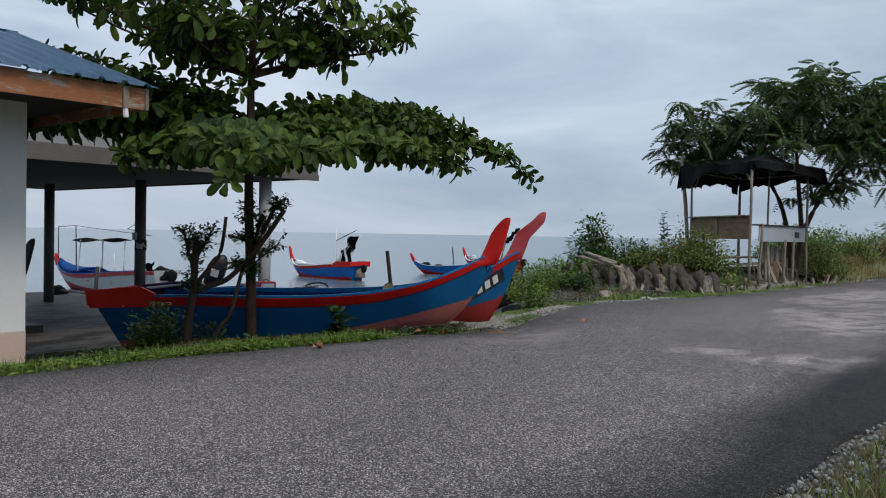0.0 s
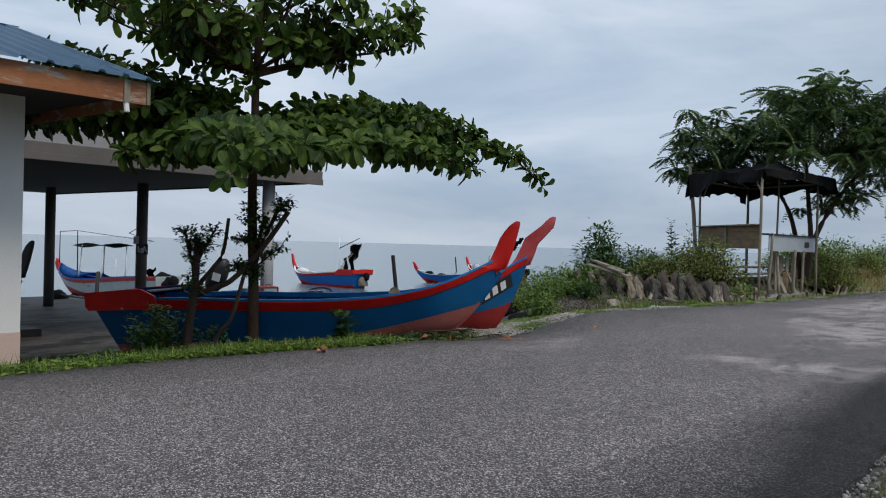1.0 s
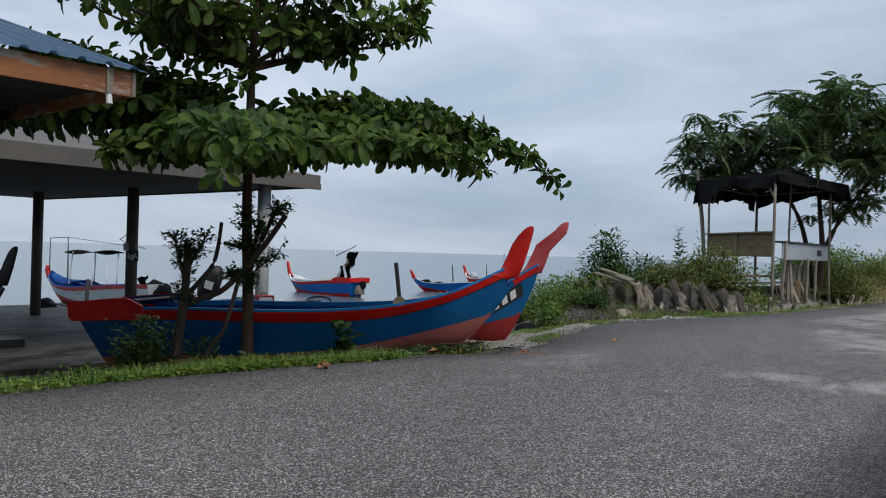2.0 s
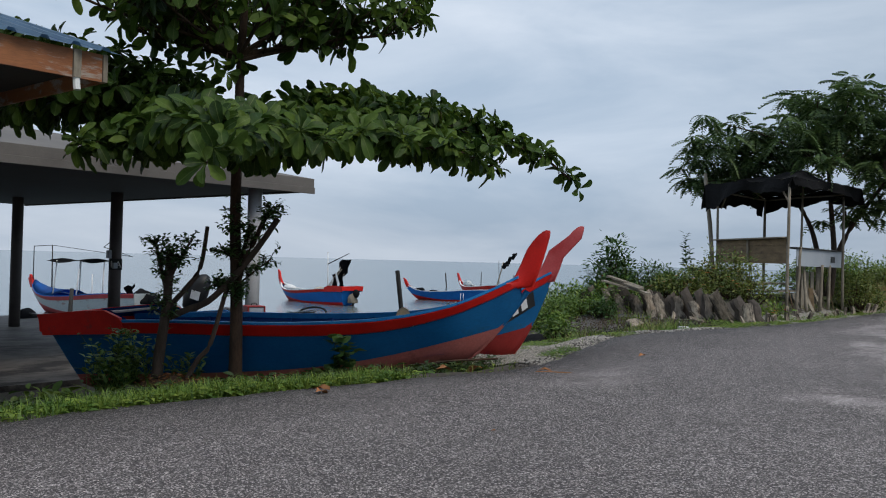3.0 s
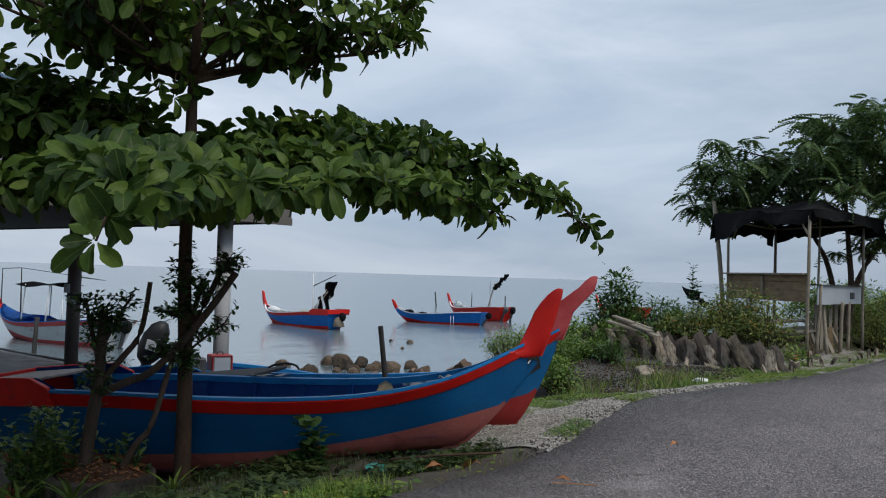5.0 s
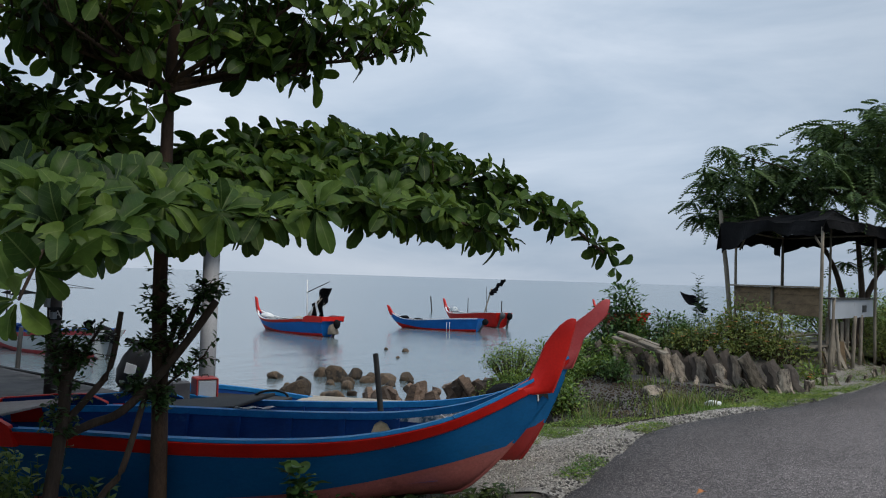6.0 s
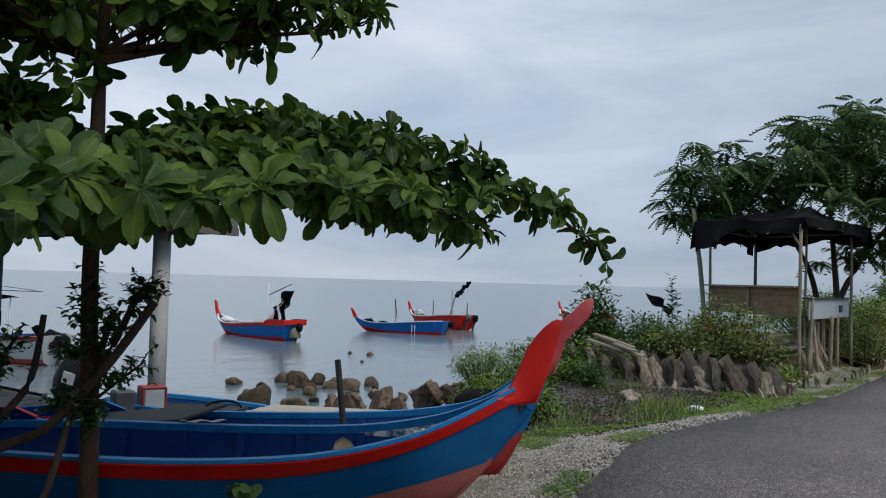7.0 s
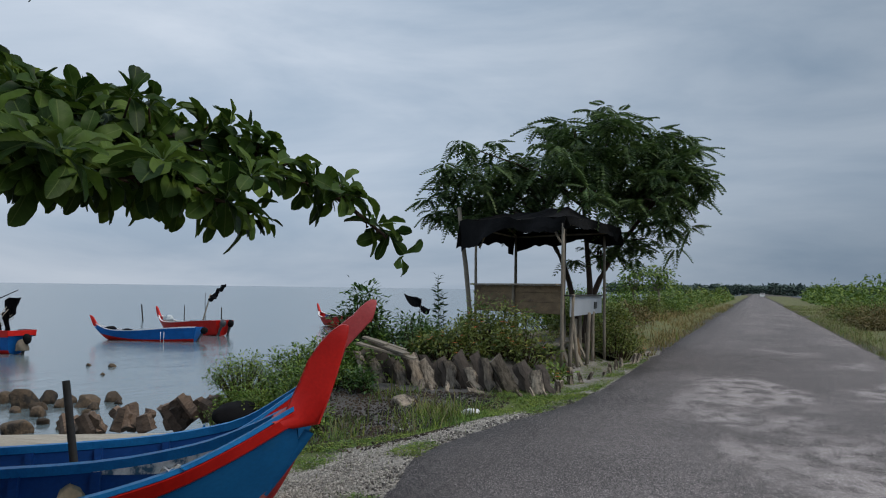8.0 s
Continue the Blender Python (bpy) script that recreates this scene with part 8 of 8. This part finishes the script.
rows = [[boat_place(BOAT_A, 5.28 + 0.03 * i, -0.36 + 0.05 * j, 0.97 + 0.02 * math.sin(2 * i + j)) for j in range(4)] for i in range(6)]
skin(heap_cloth, rows)
bmesh.ops.solidify(heap_cloth, geom=heap_cloth.faces[:], thickness=0.012)
tagged(part("cloth", heap_cloth, "white", smooth=True), "crumpled white cloth on the gunwale", "cloth")
rag = bmesh.new()
skin(rag, [[boat_place(BOAT_A, 2.62 + 0.06 * i, 0.86 + 0.04 * j, 1.00 - 0.02 * i / 8 + 0.012 * math.sin(1.7 * i + j)) for j in range(4)] for i in range(9)])
bmesh.ops.solidify(rag, geom=rag.faces[:], thickness=0.02)
tagged(part("rag", rag, "white", smooth=True), "pale blue-white rag laid over the gunwale", "cloth")
# coil of black hose on the stern
bm = bmesh.new()
pts = [boat_place(BOAT_B, 2.45 + 0.24 * math.cos(a), 0.45, 1.05 + 0.10 * math.sin(a)) for a in (math.pi * k / 10 for k in range(11))]
tube(bm, pts, 0.016, 7)
tagged(part("hose", bm, "black", smooth=True), "loop of black hose over the boat's side", "hose")
bm = bmesh.new()
box(bm, 0.8, -0.62, 1.06, 2.45, 0.62, 1.10, BOAT_B, bevel=0.01)
tagged(part("hatch_board", bm, "dark_pole"), "dark brown board covering the stern", "board")

# bow of another boat under the shelter
build_boat("wooden_boat", "dark wooden boat kept under the shelter", pose(-24.36, 6.82, SHELTER_FLOOR + 0.02, 0, 0, 16) @ Matrix.Diagonal((1, 1, 1.13, 1)),
           blade="black", rail="dark_pole", bottom="dark_pole", side_mat="engine_grey", inner="dark_pole", cap="dark_pole", stern_box=False, ribs=False)
bm = bmesh.new()
box(bm, -19.3, 8.4, SHELTER_FLOOR, -18.5, 9.0, SHELTER_FLOOR + 0.16, bevel=0.01)
tagged(part("crate", bm, "black"), "flat black crate on the wet floor", "crate")
build_stone("fishing_net", "black bundle of old net lying on the bank", (-13.1, 18.0, ground_z(-13.1, 18.0) + 0.05), (0.9, 0.6, 0.5), 43, "net_black", category="net")
heap_rock = build_stone("fishing_net", "dark bundle of net at the floor's edge", (-29.0, 14.2, SHELTER_FLOOR - 0.1), (1.3, 0.8, 0.5), 41, "net_black", category="net")
bm = bmesh.new()
tube(bm, [(-29.4, 14.1, -0.92), (-26, 14.2, -0.95), (-22, 14.3, -0.98)], 0.035, 6)
tagged(part("rope", bm, "black", smooth=True), "dark mooring rope along the floor's edge", "rope")

# round concrete planter ring at the shrub's foot, bricks, litter
ring = bmesh.new()
rows = []
for k in range(32):
    a = 2 * math.pi * k / 32
    chip = 0.012 * noise.noise((3 * math.cos(a), 3 * math.sin(a), 4))
    rows.append([(-10.72 + r * math.cos(a), 7.72 + r * math.sin(a), z) for r, z in ((0.50, -0.92), (0.505, -0.50), (0.50 + chip, -0.475 + chip), (0.47, -0.465 + chip), (0.445 - chip, -0.475 + chip), (0.44, -0.60))])
rows.append(rows[0])
skin(ring, rows)
bmesh.ops.remove_doubles(ring, verts=ring.verts, dist=0.001)
tagged(part("planter_ring", ring, "dark_concrete", smooth=True), "old dark concrete ring round the shrub's foot", "planter")
bm = bmesh.new()
rows = [[(-10.72 + 0.445 * r * math.cos(a), 7.72 + 0.445 * r * math.sin(a), -0.39 - 0.12 * r * r + 0.03 * noise.noise((4 * r * math.cos(a), 4 * r * math.sin(a), 0))) for a in (2 * math.pi * k / 24 for k in range(24))] for r in (0.02, 0.2, 0.4, 0.6, 0.8, 1.0)]
skin(bm, rows, close=True)
tagged(part("planter_soil", bm, "litter", smooth=True), "red-brown soil and leaf litter inside the ring", "soil")
litter_rng = random.Random(91)
litter_places = []
for _ in range(260):
    a, r = litter_rng.uniform(0, 6.3), 0.42 * math.sqrt(litter_rng.random())
    litter_places.append((litter_rng.randrange(3), turn_to((math.cos(a * 5), math.sin(a * 5), litter_rng.uniform(-0.2, 0.5)), litter_rng.uniform(-0.8, 0.8), litter_rng.uniform(0.4, 0.9), (-10.72 + r * math.cos(a), 7.72 + r * math.sin(a), -0.37 - 0.6 * r * r))))
tagged(cloud("leaf_litter", SMALL, litter_places, "dead_leaf", None, "small dry brown leaves on the planter soil"), category="litter")
# shallow plastic bowl at the edge of the grass
bm = bmesh.new()
rows = [[(r * math.cos(a), r * math.sin(a), z) for a in (2 * math.pi * k / 20 for k in range(20))] for r, z in ((0.01, 0.0), (0.07, 0.0), (0.10, 0.035), (0.115, 0.055), (0.108, 0.055), (0.093, 0.036), (0.065, 0.008), (0.01, 0.008))]
skin(bm, rows, close=True)
bowl = tagged(part("bowl", bm, "plastic_teal", smooth=True), "shallow teal plastic bowl at the grass edge", "bowl")
bowl.matrix_basis = pose(-8.58, 9.34, ground_z(-8.58, 9.34) + unevenness(-8.58, 9.34) + 0.012, 6, 4, 0)
for i, (x, y, turn) in enumerate(((-11.15, 7.02, 20), (-11.42, 7.22, 70), (-10.98, 6.98, 140), (-11.6, 7.3, 10))):
    bm = bmesh.new()
    box(bm, -0.13, -0.065, 0.0, 0.13, 0.065, 0.11, bevel=0.012)
    b = tagged(part("brick", bm, "orange_brick"), "broken orange brick on the soil", "brick", "loose bricks")
    b.matrix_basis = pose(x, y, ground_z(x, y) + 0.005, 8, 5, turn)
for i, (x, y) in enumerate(((-11.2, 7.0), (-11.5, 6.7), (-10.9, 6.85), (-11.8, 7.1), (-10.2, 7.1))):
    build_stone("stone", "grey stone among the weeds", (x, y, ground_z(x, y) - 0.05), (0.3, 0.24, 0.2), 60 + i, "rock", category="stone")


def fallen_leaf(x, y, z, size, turn, seed):
    v, f = ALMOND[seed % len(ALMOND)]
    me = bpy.data.meshes.new("fallen_leaf")
    me.from_pydata(v.tolist(), [], f)
    me.materials.append(M["dead_leaf"])
    ob = tagged(new("fallen_leaf", me), "curled orange-brown dead leaf on the ground", "leaf", "fallen leaves")
    ob.matrix_basis = pose(x, y, z, 12, -14, turn) @ Matrix.Scale(size, 4)
    return ob


for i, (x, y, s, turn) in enumerate(((-6.36, 8.95, 0.5, 30), (-6.70, 6.42, 0.7, 110), (-6.85, 6.52, 0.6, 10), (-7.6, 8.9, 0.9, 70), (-7.35, 9.35, 0.9, 160), (-7.7, 7.6, 0.8, 250), (-8.0, 6.9, 0.8, 300), (-4.9, 6.2, 0.35, 45), (-6.3, 10.9, 0.5, 80))):
    fallen_leaf(x, y, (0.025 if x > ROAD_L else ground_z(x, y) + 0.05), s, turn, i)
bm = bmesh.new()
tube(bm, [(-6.3, 8.82, 0.028), (-6.18, 8.9, 0.03), (-6.02, 9.0, 0.028)], 0.004, 5)
tagged(part("twig", bm, "dead_leaf"), "thin dry twig lying on the road", "twig")
bm = bmesh.new()
tube(bm, [(-8.05, 8.95, -0.10), (-7.6, 9.15, -0.02), (-7.2, 9.45, 0.02)], 0.012, 6)
tagged(part("stick", bm, "bark"), "dark stick lying by the road edge", "stick")

# small dark plate with two white letters on the middle column
face = Matrix(((0.483, 0.0, 0.876, -21.045), (0.876, 0.0, -0.483, 12.686), (0.0, 1.0, 0.0, 0.66), (0, 0, 0, 1)))
plate = thing("sign", "small dark plate with white letters on the column", "sign", face)
bm = bmesh.new()
box(bm, -0.13, -0.03, 0.0, 0.16, 0.24, 0.012, bevel=0.004)
part("plate", bm, "black", plate)
letters = bpy.data.curves.new("letters", "FONT")
letters.body, letters.size, letters.extrude = "LA", 0.22, 0.004
letters.align_x = "CENTER"
letters.materials.append(M["white"])
text_ob = new("letters", letters)
text_ob.parent, text_ob.matrix_basis = plate, pose(0.015, 0.03, 0.018)
